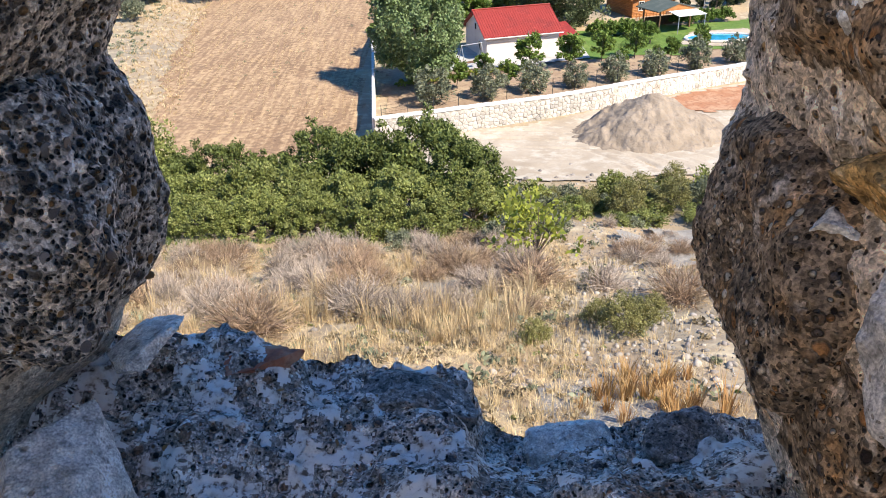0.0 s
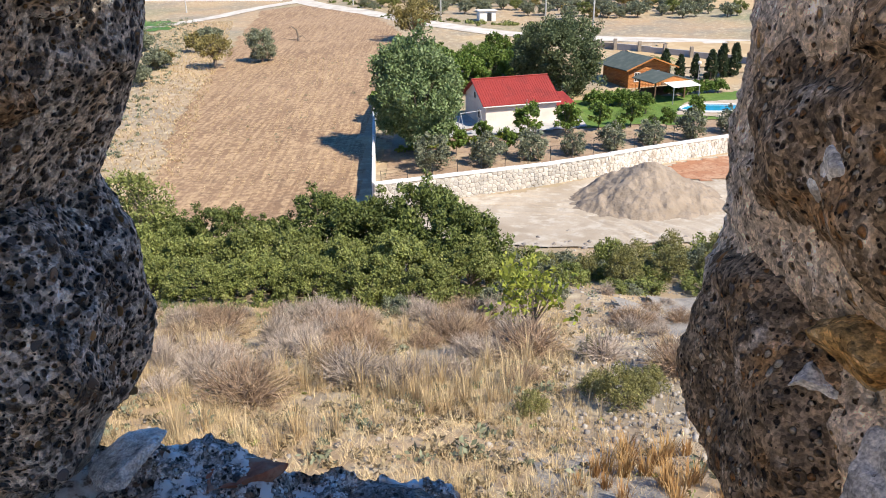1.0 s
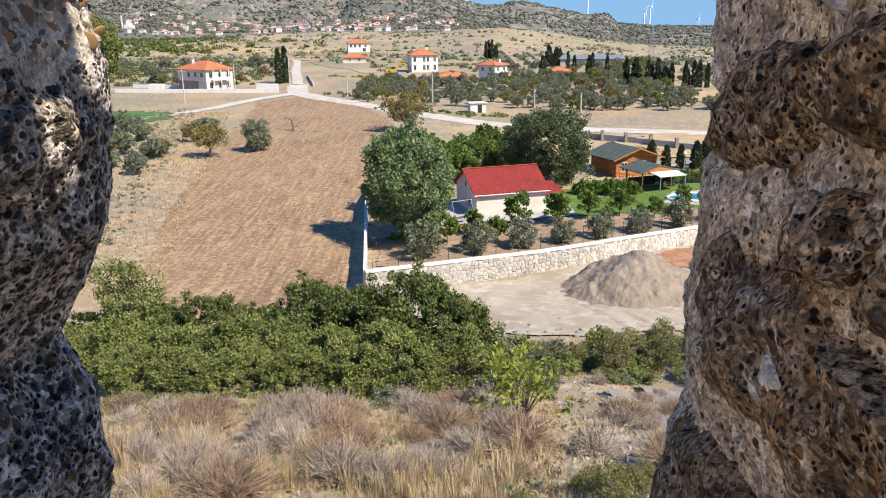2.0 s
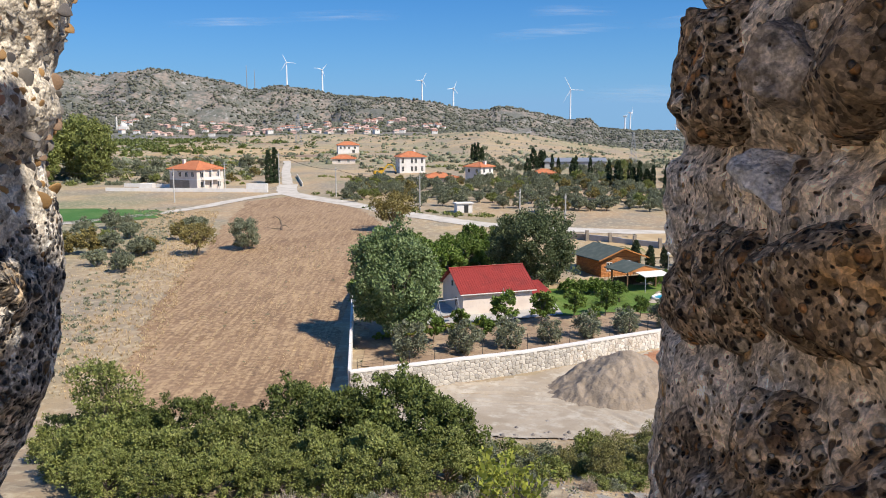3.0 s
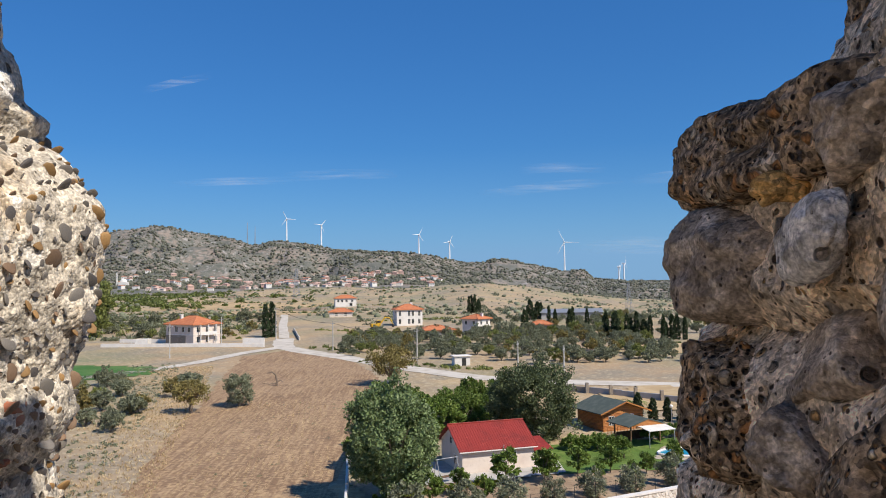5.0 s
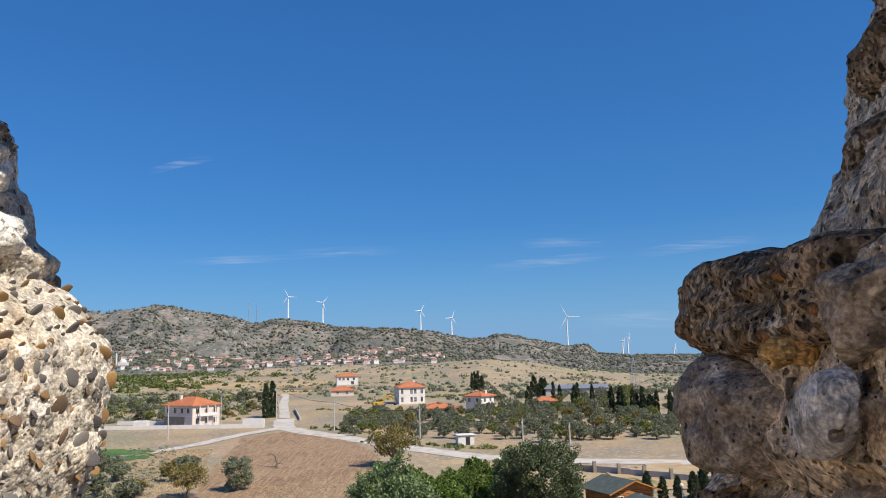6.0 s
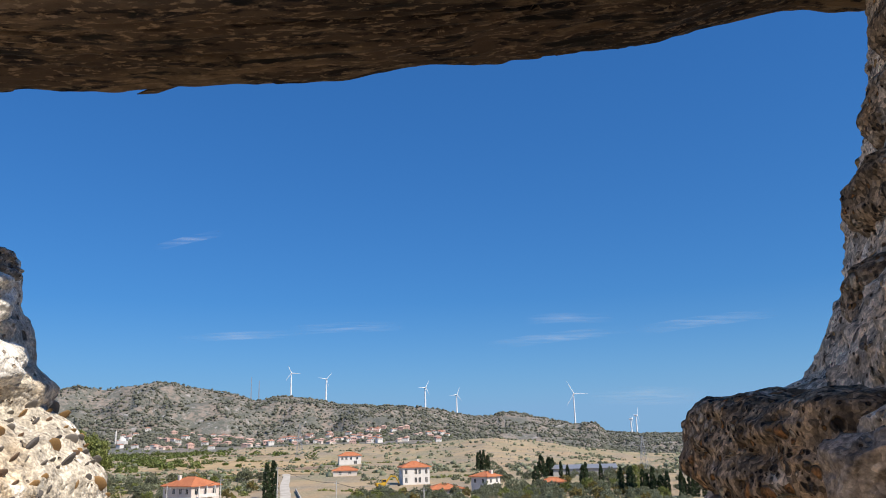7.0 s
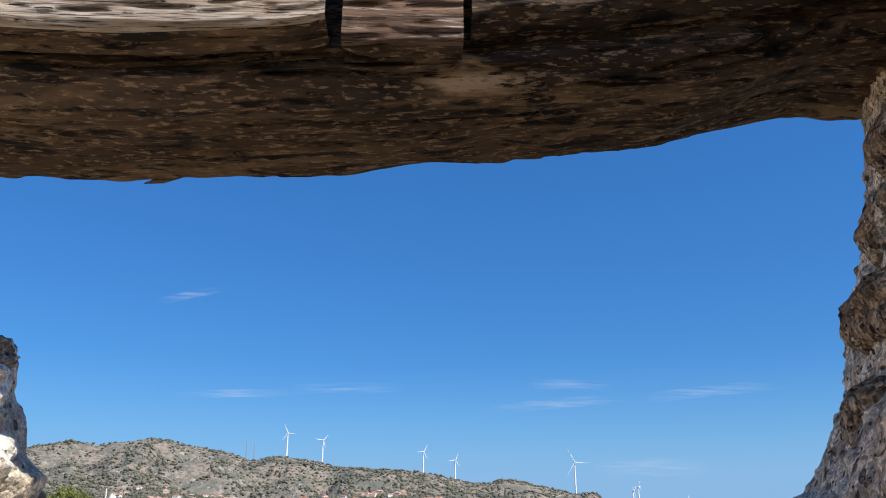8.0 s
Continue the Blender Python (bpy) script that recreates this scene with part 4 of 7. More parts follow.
boulder("brick", (-.434, 1.26, 17.795), (.05, .022, .013), M["brick"], wall_left, 151, square=3, pits=0.1, cobble=0, turn=(-4, 0, 8), level=4)


# ---- plants ----
def leaf_mat(name, c, dark, light, island=0.35, tr=0.22):
    return mat(name, c, rough=0.6, tones=((dark, 0.8, 0.46, 0.62), (light, 2.3, 0.52, 0.68)), island=island, obj_random=0.12, spec=0.3, translucent=tr)


M["leaf_dark"] = leaf_mat("dark_evergreen_leaves", (0.135, 0.165, 0.045), (0.08, 0.105, 0.028), (0.23, 0.245, 0.07))
M["leaf_mid"] = leaf_mat("shrub_leaves", (0.22, 0.245, 0.07), (0.125, 0.15, 0.04), (0.34, 0.34, 0.125))
M["leaf_oak"] = leaf_mat("dark_grey_green_leaves", (0.105, 0.13, 0.058), (0.062, 0.082, 0.036), (0.18, 0.205, 0.10))
M["leaf_heath"] = leaf_mat("heath_leaves", (0.25, 0.235, 0.085), (0.16, 0.155, 0.06), (0.36, 0.32, 0.13))
M["leaf_bright"] = leaf_mat("bright_leaves", (0.14, 0.21, 0.04), (0.09, 0.14, 0.025), (0.22, 0.27, 0.06))
M["leaf_yellow"] = leaf_mat("yellow_green_leaves", (0.34, 0.37, 0.06), (0.20, 0.25, 0.045), (0.46, 0.46, 0.09), tr=0.35)
M["leaf_olive"] = leaf_mat("olive_leaves", (0.215, 0.23, 0.145), (0.14, 0.155, 0.095), (0.30, 0.31, 0.20))
M["leaf_poplar"] = leaf_mat("broad_green_leaves", (0.175, 0.235, 0.095), (0.105, 0.155, 0.055), (0.31, 0.35, 0.19))
M["leaf_cypress"] = leaf_mat("cypress_foliage", (0.045, 0.068, 0.03), (0.03, 0.048, 0.02), (0.075, 0.10, 0.04))
M["leaf_scrub"] = leaf_mat("mountain_scrub_leaves", (0.15, 0.152, 0.112), (0.115, 0.12, 0.085), (0.19, 0.19, 0.14))
M["leaf_autumn"] = leaf_mat("autumn_leaves", (0.26, 0.215, 0.075), (0.17, 0.145, 0.055), (0.36, 0.28, 0.09))
M["twig"] = mat("grey_twigs", (0.40, 0.33, 0.27), tones=(((0.28, 0.22, 0.175), 3, 0.45, 0.6), ((0.38, 0.30, 0.22), 1.2, 0.5, 0.65)), island=0.35, obj_random=0.22)
M["brown_twig"] = mat("brown_twigs", (0.30, 0.205, 0.135), tones=(((0.20, 0.135, 0.09), 3, 0.45, 0.6), ((0.38, 0.28, 0.17), 1.2, 0.5, 0.65)), island=0.4, obj_random=0.25)
M["herb"] = leaf_mat("dry_herb_leaves", (0.27, 0.21, 0.12), (0.17, 0.13, 0.075), (0.36, 0.29, 0.17))
M["bark"] = mat("bark", (0.17, 0.13, 0.10), tones=(((0.26, 0.21, 0.16), 6, 0.45, 0.6), ((0.09, 0.07, 0.05), 12, 0.5, 0.65)), bump=0.02, bump_scale=14)
M["straw"] = mat("dry_grass", (0.60, 0.46, 0.27), tones=(((0.46, 0.33, 0.18), 0.5, 0.42, 0.6), ((0.62, 0.50, 0.30), 1.7, 0.5, 0.65)), island=0.4, translucent=0.2)
M["rust_grass"] = mat("rusty_dry_grass", (0.46, 0.29, 0.12), tones=(((0.36, 0.20, 0.08), 2, 0.45, 0.6),), island=0.35, translucent=0.2)


def rand_dirs(rng, n):
    v = rng.normal(size=(n, 3))
    return v / np.linalg.norm(v, axis=1, keepdims=True)


def leaves(rng, centres, outward, size, long=1.9):
    """A small folded leaf at every centre, leaning outward and up."""
    n = len(centres)
    d = outward * 0.55 + rand_dirs(rng, n) * 0.75 + np.array([0, 0, 0.25])
    d /= np.linalg.norm(d, axis=1, keepdims=True)
    a = np.cross(d, rand_dirs(rng, n))
    a /= np.maximum(np.linalg.norm(a, axis=1, keepdims=True), 1e-6)
    b = np.cross(d, a)
    s = (size * rng.uniform(0.6, 1.35, n))[:, None]
    tip, mid = centres + d * s * long * 0.5, centres + b * s * 0.12
    v = np.stack([centres - d * s * long * 0.5, mid + a * s * 0.5, tip, mid - a * s * 0.5], 1).reshape(-1, 3)
    return v, np.arange(n * 4).reshape(n, 4)


def crown(seed, rx, rz, zc, clumps, per, leaf, shape="round", clump_r=0.28, hollow=0.55, squash=1.0):
    """Leaves gathered in clumps over an uneven crown."""
    rng = np.random.default_rng(seed)
    d = rand_dirs(rng, clumps)
    if shape == "cypress":
        h = rng.uniform(-1, 1, clumps)
        ang = rng.uniform(0, 2 * np.pi, clumps)
        prof = np.clip(1 - ((h + 0.45) / 1.45) ** 2, 0.02, 1) ** 0.75
        r = rx * prof * (0.75 + 0.3 * rng.random(clumps))
        c = np.stack([np.cos(ang) * r, np.sin(ang) * r, h * rz], 1)
        cr = np.full(clumps, clump_r * rx)
    else:
        if shape == "shrub":
            d[:, 2] = np.abs(d[:, 2]) * 1.15 - 0.15
        uneven = 1 + 0.34 * fbm(d[:, 0] * 1.7 + seed, d[:, 1] * 1.7, d[:, 2] * 1.7, 3, seed % 17)
        r = (hollow + (1 - hollow) * rng.random(clumps) ** 0.6) * uneven
        c = d * r[:, None] * np.array([rx, rx * squash, rz])
        cr = clump_r * min(rx, rz) * rng.uniform(0.6, 1.3, clumps)
    k = np.repeat(np.arange(clumps), per)
    off = rand_dirs(rng, len(k)) * (rng.random(len(k)) ** 0.45 * cr[k])[:, None]
    p = c[k] + off
    out = p / np.maximum(np.linalg.norm(p, axis=1, keepdims=True), 1e-6) * 0.6 + off / np.maximum(np.linalg.norm(off, axis=1, keepdims=True), 1e-6) * 0.4
    p[:, 2] += zc
    p[:, 2] = np.maximum(p[:, 2], 0.05)
    v, f = leaves(rng, p, out, leaf)
    return v, f, c + np.array([0, 0, zc])


def trunk_mesh(seed, height, radius, tips, lean=0.1, split=0.35):
    rng = random.Random(seed)
    bm = bmesh.new()
    top = Vector((rng.uniform(-lean, lean) * height, rng.uniform(-lean, lean) * height, height))
    fork = Vector((top.x * split, top.y * split, height * split))
    add_tube(bm, [(0, 0, -0.25), (0, 0, 0.02), fork * 0.5 + Vector((0.05, -0.04, 0)), fork], [radius * 1.5, radius * 1.15, radius, radius * 0.85], 8)
    for t in tips:
        t = Vector(t)
        m = fork.lerp(t, 0.5) + Vector((rng.uniform(-1, 1), rng.uniform(-1, 1), rng.uniform(0, 1))) * height * 0.06
        add_tube(bm, [fork - Vector((0, 0, 0.05)), m, t], [radius * 0.55, radius * 0.32, radius * 0.08], 5)
    me = bpy.data.meshes.new("trunk")
    bm.to_mesh(me)
    bm.free()
    me.materials.append(M["bark"])
    return me


def plant(name, seed, material, rx, rz, zc, clumps, per, leaf, label, category, shape="round", trunk=0.12, group="", clump_r=0.28, hollow=0.55, limbs=9, squash=1.0, split=0.35, separate=False):
    """A tree or bush with its trunk and crown, at the origin; copied to its places."""
    v, f, c = crown(seed, rx, rz, zc, clumps, per, leaf, shape, clump_r, hollow, squash)
    top = empty(name, Matrix(), label, category, group)
    cr = new("crown", mesh_np("crown", v, f, material))
    cr.parent = top
    rng = random.Random(seed)
    tips = [c[rng.randrange(len(c))] for _ in range(limbs)]
    h = max(0.4, zc + rz * 0.4)
    tr = new("trunk", trunk_mesh(seed, h, trunk, [] if separate else tips, split=split))
    tr.parent = top
    if separate:
        for t in tips[:6]:
            bm = bmesh.new()
            f0 = Vector((0, 0, h * split * 0.85))
            add_tube(bm, [f0, f0.lerp(Vector(t), 0.5) + Vector((0.03, -0.02, 0.08)), Vector(t)], [trunk * 0.55, trunk * 0.32, trunk * 0.1], 5)
            part("limb", bm, M["bark"], top)
    return top


def put(ob, x, y, s=1.0, turn=None, sz=None, dz=0.0):
    """Moves a fresh thing to its place on the ground."""
    rng = random.Random(int(x * 131 + y * 17))
    t = rng.uniform(0, 360) if turn is None else turn
    ob.matrix_basis = Matrix.Translation((x, y, zz(x, y) + dz)) @ pose(0, 0, 0, 0, 0, t) @ Matrix.Diagonal((s, s, sz or s, 1))
    return ob


def again(ob, x, y, s=1.0, sz=None, dz=0.0, label=""):
    n = copy_thing(ob, Matrix())
    put(n, x, y, s, None, sz, dz)
    return tagged(n, label)


def spread(ob, places, jitter=0.15, seed=1):
    """The thing itself at the first place and copies at the others: x, y, size."""
    rng = random.Random(seed)
    for i, p in enumerate(places):
        x, y, s = p
        s *= 1 + rng.uniform(-jitter, jitter)
        sz = s * (1 + rng.uniform(-jitter, jitter))
        put(ob, x, y, s, None, sz) if i == 0 else again(ob, x, y, s, sz)


# thicket at the foot of the slope
th = "dense thicket of evergreen shrubs"
lab = "dense dark green evergreen shrub on the slope"
sA = plant("shrub", 301, M["leaf_mid"], 1.9, 2.0, 1.1, 150, 90, 0.075, lab, "shrub", "shrub", 0.07, th, 0.17, hollow=0.62)
sB = plant("shrub", 302, M["leaf_dark"], 1.9, 2.3, 1.3, 180, 85, 0.075, lab, "shrub", "shrub", 0.07, th, 0.16, hollow=0.62)
sC = plant("shrub", 303, M["leaf_mid"], 2.0, 1.7, 0.8, 160, 85, 0.075, lab, "shrub", "shrub", 0.07, th, 0.18, hollow=0.62)
spread(sB, [(-11.6, 37.2, 0.95), (-9.3, 38.2, 1.0), (-6.3, 37.5, 1.15), (-3.6, 36.2, 1.3), (-1.0, 35.2, 1.3), (0.8, 33.2, 1.1), (-14.5, 37.5, 0.9)], 0.08, 2)
spread(sA, [(-12.6, 33.5, 1.0), (-9.8, 33.8, 1.05), (-7.0, 34.0, 1.1), (-4.4, 32.8, 1.05), (-1.8, 32.0, 1.1), (-14.8, 34.2, 1.0), (1.2, 30.8, 0.8)], 0.1, 3)
spread(sC, [(-11.0, 30.6, 0.8), (-8.4, 31.2, 0.85), (-5.8, 30.6, 0.8), (-3.2, 29.6, 0.75), (-0.8, 29.0, 0.7), (-13.4, 31.2, 0.8), (-17, 36, 0.9), (-19.5, 40, 0.9), (-17.5, 41, 1.0)], 0.1, 4)
put(plant("tree", 305, M["leaf_mid"], 2.0, 2.3, 3.6, 60, 75, 0.10, "open green tree with thin limbs above the thicket", "tree", "round", 0.10, clump_r=0.26, hollow=0.3, limbs=22), -16.2, 38.5, 1.0)
put(plant("fig_bush", 306, M["leaf_yellow"], 1.35, 1.5, 1.15, 44, 12, 0.13, "sparse yellow-green bush with broad leaves", "bush", "shrub", 0.05, clump_r=0.34, hollow=0.25, limbs=30, split=0.1), 2.9, 21.6)

# low bushes on the right-hand slope
lb = plant("bush", 311, M["leaf_mid"], 0.9, 0.75, 0.35, 60, 60, 0.06, "low grey-green bush on the gravel slope", "bush", "shrub", 0.04, "bushes on the slope", 0.3)
lo = plant("bush", 312, M["leaf_olive"], 0.95, 0.7, 0.3, 60, 60, 0.06, "low olive-green heath bush on the slope", "bush", "shrub", 0.04, "bushes on the slope", 0.3)
spread(lb, [(2.2, 33, 1.2), (4.5, 36, 1.2), (9.2, 38, 1.1), (12, 37.5, 1.2), (15, 38.5, 1.2), (6.4, 33.5, 0.9), (17.5, 38, 1.1), (3.8, 31, 0.9), (8.4, 35.2, 0.8)], 0.15, 5)
spread(lo, [(3.4, 35, 1.2), (7.0, 37.8, 1.1), (10.6, 36, 1.1), (13.4, 36, 1.2), (5.3, 34, 1.0), (16.5, 36, 1.1), (2.5, 28.5, 0.9), (4.8, 29.5, 0.7), (-5.6, 25.6, 0.6), (-8.8, 26.6, 0.6), (-1.6, 24.6, 0.6)], 0.15, 6)

lh = plant("bush", 313, M["leaf_heath"], 0.75, 0.95, 0.35, 90, 60, 0.035, "upright yellow-green heath bush on dry ground", "bush", "shrub", 0.04, "bushes on the slope", 0.22, hollow=0.45)
spread(lh, [(3.2, 11.6, 0.62), (3.6, 15.9, 0.5), (4.1, 12.6, 0.5), (3.75, 12.2, 0.42), (2.9, 12.3, 0.4), (1.6, 11.4, 0.42), (9.0, 34.0, 1.5), (11.5, 34.5, 1.6), (13.5, 33.8, 1.5), (16, 35, 1.7), (10.2, 36.2, 1.5), (14.6, 36.6, 1.6), (7.4, 35.6, 1.2), (5.6, 36.5, 1.1), (12.6, 38.4, 1.4)], 0.12, 8)


rng = random.Random(61)
for i in range(34):
    s = rng.uniform(0.55, 1.15)
    again(rng.choice((lb, lo, lo)), rng.uniform(2.5, 19), rng.uniform(31.5, 40), s, s * rng.uniform(0.5, 0.8))


def twig_bush(seed, rx, h, twigs, material, label):
    """A dead-looking dome of thin bare twigs."""
    rng = np.random.default_rng(seed)
    v, q = [], []
    n = 0
    for i in range(twigs):
        d = rand_dirs(rng, 1)[0]
        d[2] = abs(d[2]) * 0.9 + 0.15
        end = d * np.array([rx, rx, h]) * rng.uniform(0.65, 1.1)
        base = np.array([rng.normal() * rx * 0.12, rng.normal() * rx * 0.12, 0])
        side = np.cross(end, rand_dirs(rng, 1)[0])
        side /= np.linalg.norm(side)
        mid = base + (end - base) * 0.55 + rand_dirs(rng, 1)[0] * rx * 0.14
        w = 0.008
        segs = [(base, mid, w, w * 0.8), (mid, end, w * 0.8, w * 0.5)]
        for _ in range(4):
            s = mid + (end - mid) * rng.random()
            segs.append((s, s + (rand_dirs(rng, 1)[0] * 0.7 + d * 0.6) * rx * 0.32, w * 0.7, w * 0.4))
        for a, b, w0, w1 in segs:
            v += [a - side * w0, a + side * w0, b + side * w1, b - side * w1]
            q.append((n, n + 1, n + 2, n + 3))
            n += 4
    top = empty("dry_bush", Matrix(), label, "bush", "dry bushes on the slope")
    c = new("crown", mesh_np("crown", np.array(v), np.array(q), material))
    c.parent = top
    bm = bmesh.new()
    add_tube(bm, [(0, 0, -0.1), (0.02, 0, 0.06), (0.05, 0.03, h * 0.3)], [0.04, 0.03, 0.012], 5)
    part("stem", bm, M["bark"], top)
    return top


rng = random.Random(17)
kinds = [twig_bush(401, 0.75, 0.75, 330, M["twig"], "dry grey leafless bush among straw grass"), twig_bush(402, 0.9, 0.7, 380, M["brown_twig"], "dry brown-grey thorny bush among straw grass"), twig_bush(403, 0.6, 0.8, 260, M["twig"], "small dry grey bush on stony ground")]
spots = [(-10.0, 26.6), (-8.2, 25.6), (-6.3, 26.4), (-3.3, 19.0), (-1.8, 17.4), (-0.3, 22.8), (1.2, 16.4), (1.8, 13.9), (7.9, 25.1), (7.4, 30.6), (6.8, 24.0), (-4.8, 20.2), (-0.9, 13.4), (0.6, 26.5), (-1.5, 26.2), (9.8, 29.5)]
while len(spots) < 150:
    y = rng.uniform(12.5, 28) if rng.random() < 0.85 else rng.uniform(24, 34)
    x = rng.uniform(-0.62, 0.58) * y
    if (y > 27.5 and x < 1.5) or (x > 0.12 * y + 0.5 and rng.random() < 0.72) or (y < 16 and rng.random() < 0.6):
        continue
    spots.append((x, y))
for i, (x, y) in enumerate(spots):
    k = kinds[i % 3]
    s = rng.uniform(0.45, 1.1)
    put(k, x, y, s) if i < 3 else again(k, x, y, s, s * rng.uniform(0.8, 1.2))


def grass(name, count, region, blade, tall, material, label, seed, per=16, splay=0.45):
    """Tufts of thin bent blades over a stretch of slope."""
    rng = np.random.default_rng(seed)
    xs, ys = region(rng, count)
    z0 = ground_z(xs, ys)
    k = np.repeat(np.arange(len(xs)), per)
    n = len(k)
    size = (tall * rng.uniform(0.5, 1.3, len(xs)))[k] * rng.uniform(0.6, 1.2, n)
    ang = rng.uniform(0, 2 * np.pi, n)
    out = np.stack([np.cos(ang), np.sin(ang), np.zeros(n)], 1)
    side = np.stack([-np.sin(ang), np.cos(ang), np.zeros(n)], 1) * blade * rng.uniform(0.6, 1.4, n)[:, None]
    base = np.stack([xs[k], ys[k], z0[k] - 0.02], 1) + out * rng.random(n)[:, None] * 0.09
    lean = rng.uniform(0.05, splay, n)[:, None]
    up = np.array([0, 0, 1.0])
    m = base + (out * lean * 0.4 + up * 0.6) * size[:, None]
    t = base + (out * lean + up) * size[:, None] * np.array([1, 1, 0.96])
    v = np.stack([base - side, base + side, m + side * 0.8, m - side * 0.8, t], 1).reshape(-1, 3)
    i = np.arange(n)[:, None] * 5
    quad = np.hstack([i, i + 1, i + 2, i + 3])
    tri = np.hstack([i + 3, i + 2, i + 4])
    tris = np.vstack([quad[:, :3], quad[:, [0, 2, 3]], tri])
    return tagged(new(name, mesh_np(name, v, tris, material)), label, "grass", kind="stuff")


def slope(lo, hi, left=-0.64, right=0.6, patch=0.0):
    def pick(rng, n):
        y = lo + (hi - lo) * rng.random(n * 3) ** 0.7
        x = rng.uniform(left, right, n * 3) * np.maximum(y, 5)
        keep = fbm(x / 2.5, y / 2.5, 0, 3, 77) > patch
        keep &= ~((x > 0.16 * y + 0.6) & (rng.random(n * 3) < 0.75))
        return x[keep][:n], y[keep][:n]
    return pick


grass("dry_grass", 3200, slope(5.5, 28, patch=0.0), 0.003, 0.34, M["straw"], "tufts of tall dry straw-coloured grass on the slope", 5)
grass("short_dry_grass", 13000, slope(4.5, 30, patch=-0.7), 0.004, 0.13, M["straw"], "short dry grass and straw litter covering the slope", 6, per=9, splay=2.6)
grass("tall_grass", 130, slope(9, 22, -0.5, 0.15, 0.0), 0.005, 0.75, M["straw"], "high clumps of pale dry grass", 7, per=40, splay=0.5)
grass("rusty_grass", 26, lambda r, n: (3.0 + 0.5 * r.normal(size=n), 8.6 + 0.5 * r.normal(size=n)), 0.006, 0.5, M["rust_grass"], "rust-coloured dry grass clumps below the wall", 8, per=60, splay=0.6)


def field_rows(r, n):
    """Along the drill rows of the harvested field."""
    y = r.uniform(50, 120, n * 3) ** 1.0
    u = np.round(r.uniform(-32, -5, n * 3) / 0.75) * 0.75 + r.normal(size=n * 3) * 0.09
    x = u - 0.13 * (y - 50)
    keep = (x < -7.4) & (x > -0.20 * y - 9) & (fbm(x / 4, y / 9, 0, 3, 83) > -0.25) & (y > 55 + 0.0 * x)
    return x[keep][:n], y[keep][:n]


grass("stubble", 15000, field_rows, 0.018, 0.10, M["straw"], "cut straw stubble in rows on the field", 10, per=4, splay=1.2)


def verge(r, n):
    y = r.uniform(52, 165, n)
    return -0.205 * y - 9.5 - np.abs(r.normal(size=n)) * 8, y


grass("verge_grass", 5000, verge, 0.02, 0.3, M["straw"], "dry golden grass along the field's edge", 15, per=7, splay=1.4)
sheet("gravel_patch", [(0.8, 6.4), (2.3, 6.4), (3.1, 8.3), (2.9, 9.8), (1.5, 9.3)], M["gravel"], "patch of grey gravel on the slope", "ground", lift=0.03, step=0.12, ragged=0.4)
sheet("gravel_bank", [(5.2, 19.5), (9, 20.5), (15, 27), (15, 31.5), (9, 31), (6.2, 26)], M["gravel"], "bank of grey gravel on the slope", "ground", lift=0.05, step=0.25, ragged=0.8, relief=lambda x, y: 0.35 * np.clip(fbm(x / 3, y / 3, 0, 3, 87), 0, 1))
grass("green_grass", 500, slope(26, 30, -0.5, 0.02, -0.3), 0.008, 0.25, M["leaf_bright"], "strip of fresh green grass before the thicket", 9, per=14)


def rubble(name, count, region, size, material, label, seed):
    """Loose angular stones lying on the ground."""
    rng = np.random.default_rng(seed)
    xs, ys = region(rng, count)
    bm = bmesh.new()
    bmesh.ops.create_icosphere(bm, subdivisions=1, radius=1.0)
    v0 = np.array([q.co[:] for q in bm.verts])
    f0 = np.array([[q.index for q in t.verts] for t in bm.faces])
    bm.free()
    n = len(xs)
    s = size * (0.4 + rng.random(n) ** 3 * 2.0)
    v = v0[None] * (1 + 0.35 * (rng.random((n, len(v0), 1)) - 0.5)) * s[:, None, None] * rng.uniform(0.6, 1.3, (n, 1, 3))
    v += np.stack([xs, ys, ground_z(xs, ys) + s * 0.15], 1)[:, None]
    f = f0[None] + (np.arange(n) * len(v0))[:, None, None]
    return tagged(new(name, mesh_np(name, v.reshape(-1, 3), f.reshape(-1, 3), material)), label, "stones", kind="stuff")


M["scree"] = mat("scree_stone", (0.33, 0.30, 0.26), tones=(((0.22, 0.19, 0.17), 3, 0.45, 0.6),), island=0.35)
rubble("scree", 7000, lambda r, n: (lambda y: (y * r.uniform(0.1, 0.62, n), y))(r.uniform(9, 33, n)), 0.035, M["scree"], "loose grey gravel and stones on the slope", 11)
rubble("slope_stones", 1500, lambda r, n: (lambda y: (y * r.uniform(-0.6, 0.2, n), y))(r.uniform(5, 26, n)), 0.03, M["scree"], "scattered stones among dry grass", 12)
rubble("lot_stones", 260, lambda r, n: (r.uniform(1, 20, n), 43.6 + r.normal(size=n) * 0.7), 0.10, M["scree"], "broken stones heaped along the edge of the dirt lot", 13)
rubble("wall_rubble", 90, lambda r, n: (-2.5 + r.normal(size=n) * 1.4, 52.0 + r.normal(size=n) * 0.35), 0.16, M["scree"], "rubble stones fallen at the foot of the garden wall", 14)

# garden trees
put(plant("garden_tree", 321, M["leaf_poplar"], 3.9, 4.3, 5.6, 420, 95, 0.15, "tall dense green broadleaf tree beside the house", "tree", "round", 0.24, clump_r=0.2, hollow=0.6), -2.0, 65.6)
put(plant("garden_tree", 322, M["leaf_oak"], 5.4, 4.2, 4.6, 420, 95, 0.16, "wide dark evergreen tree behind the house", "tree", "round", 0.3, clump_r=0.2, hollow=0.6), 13.2, 90)
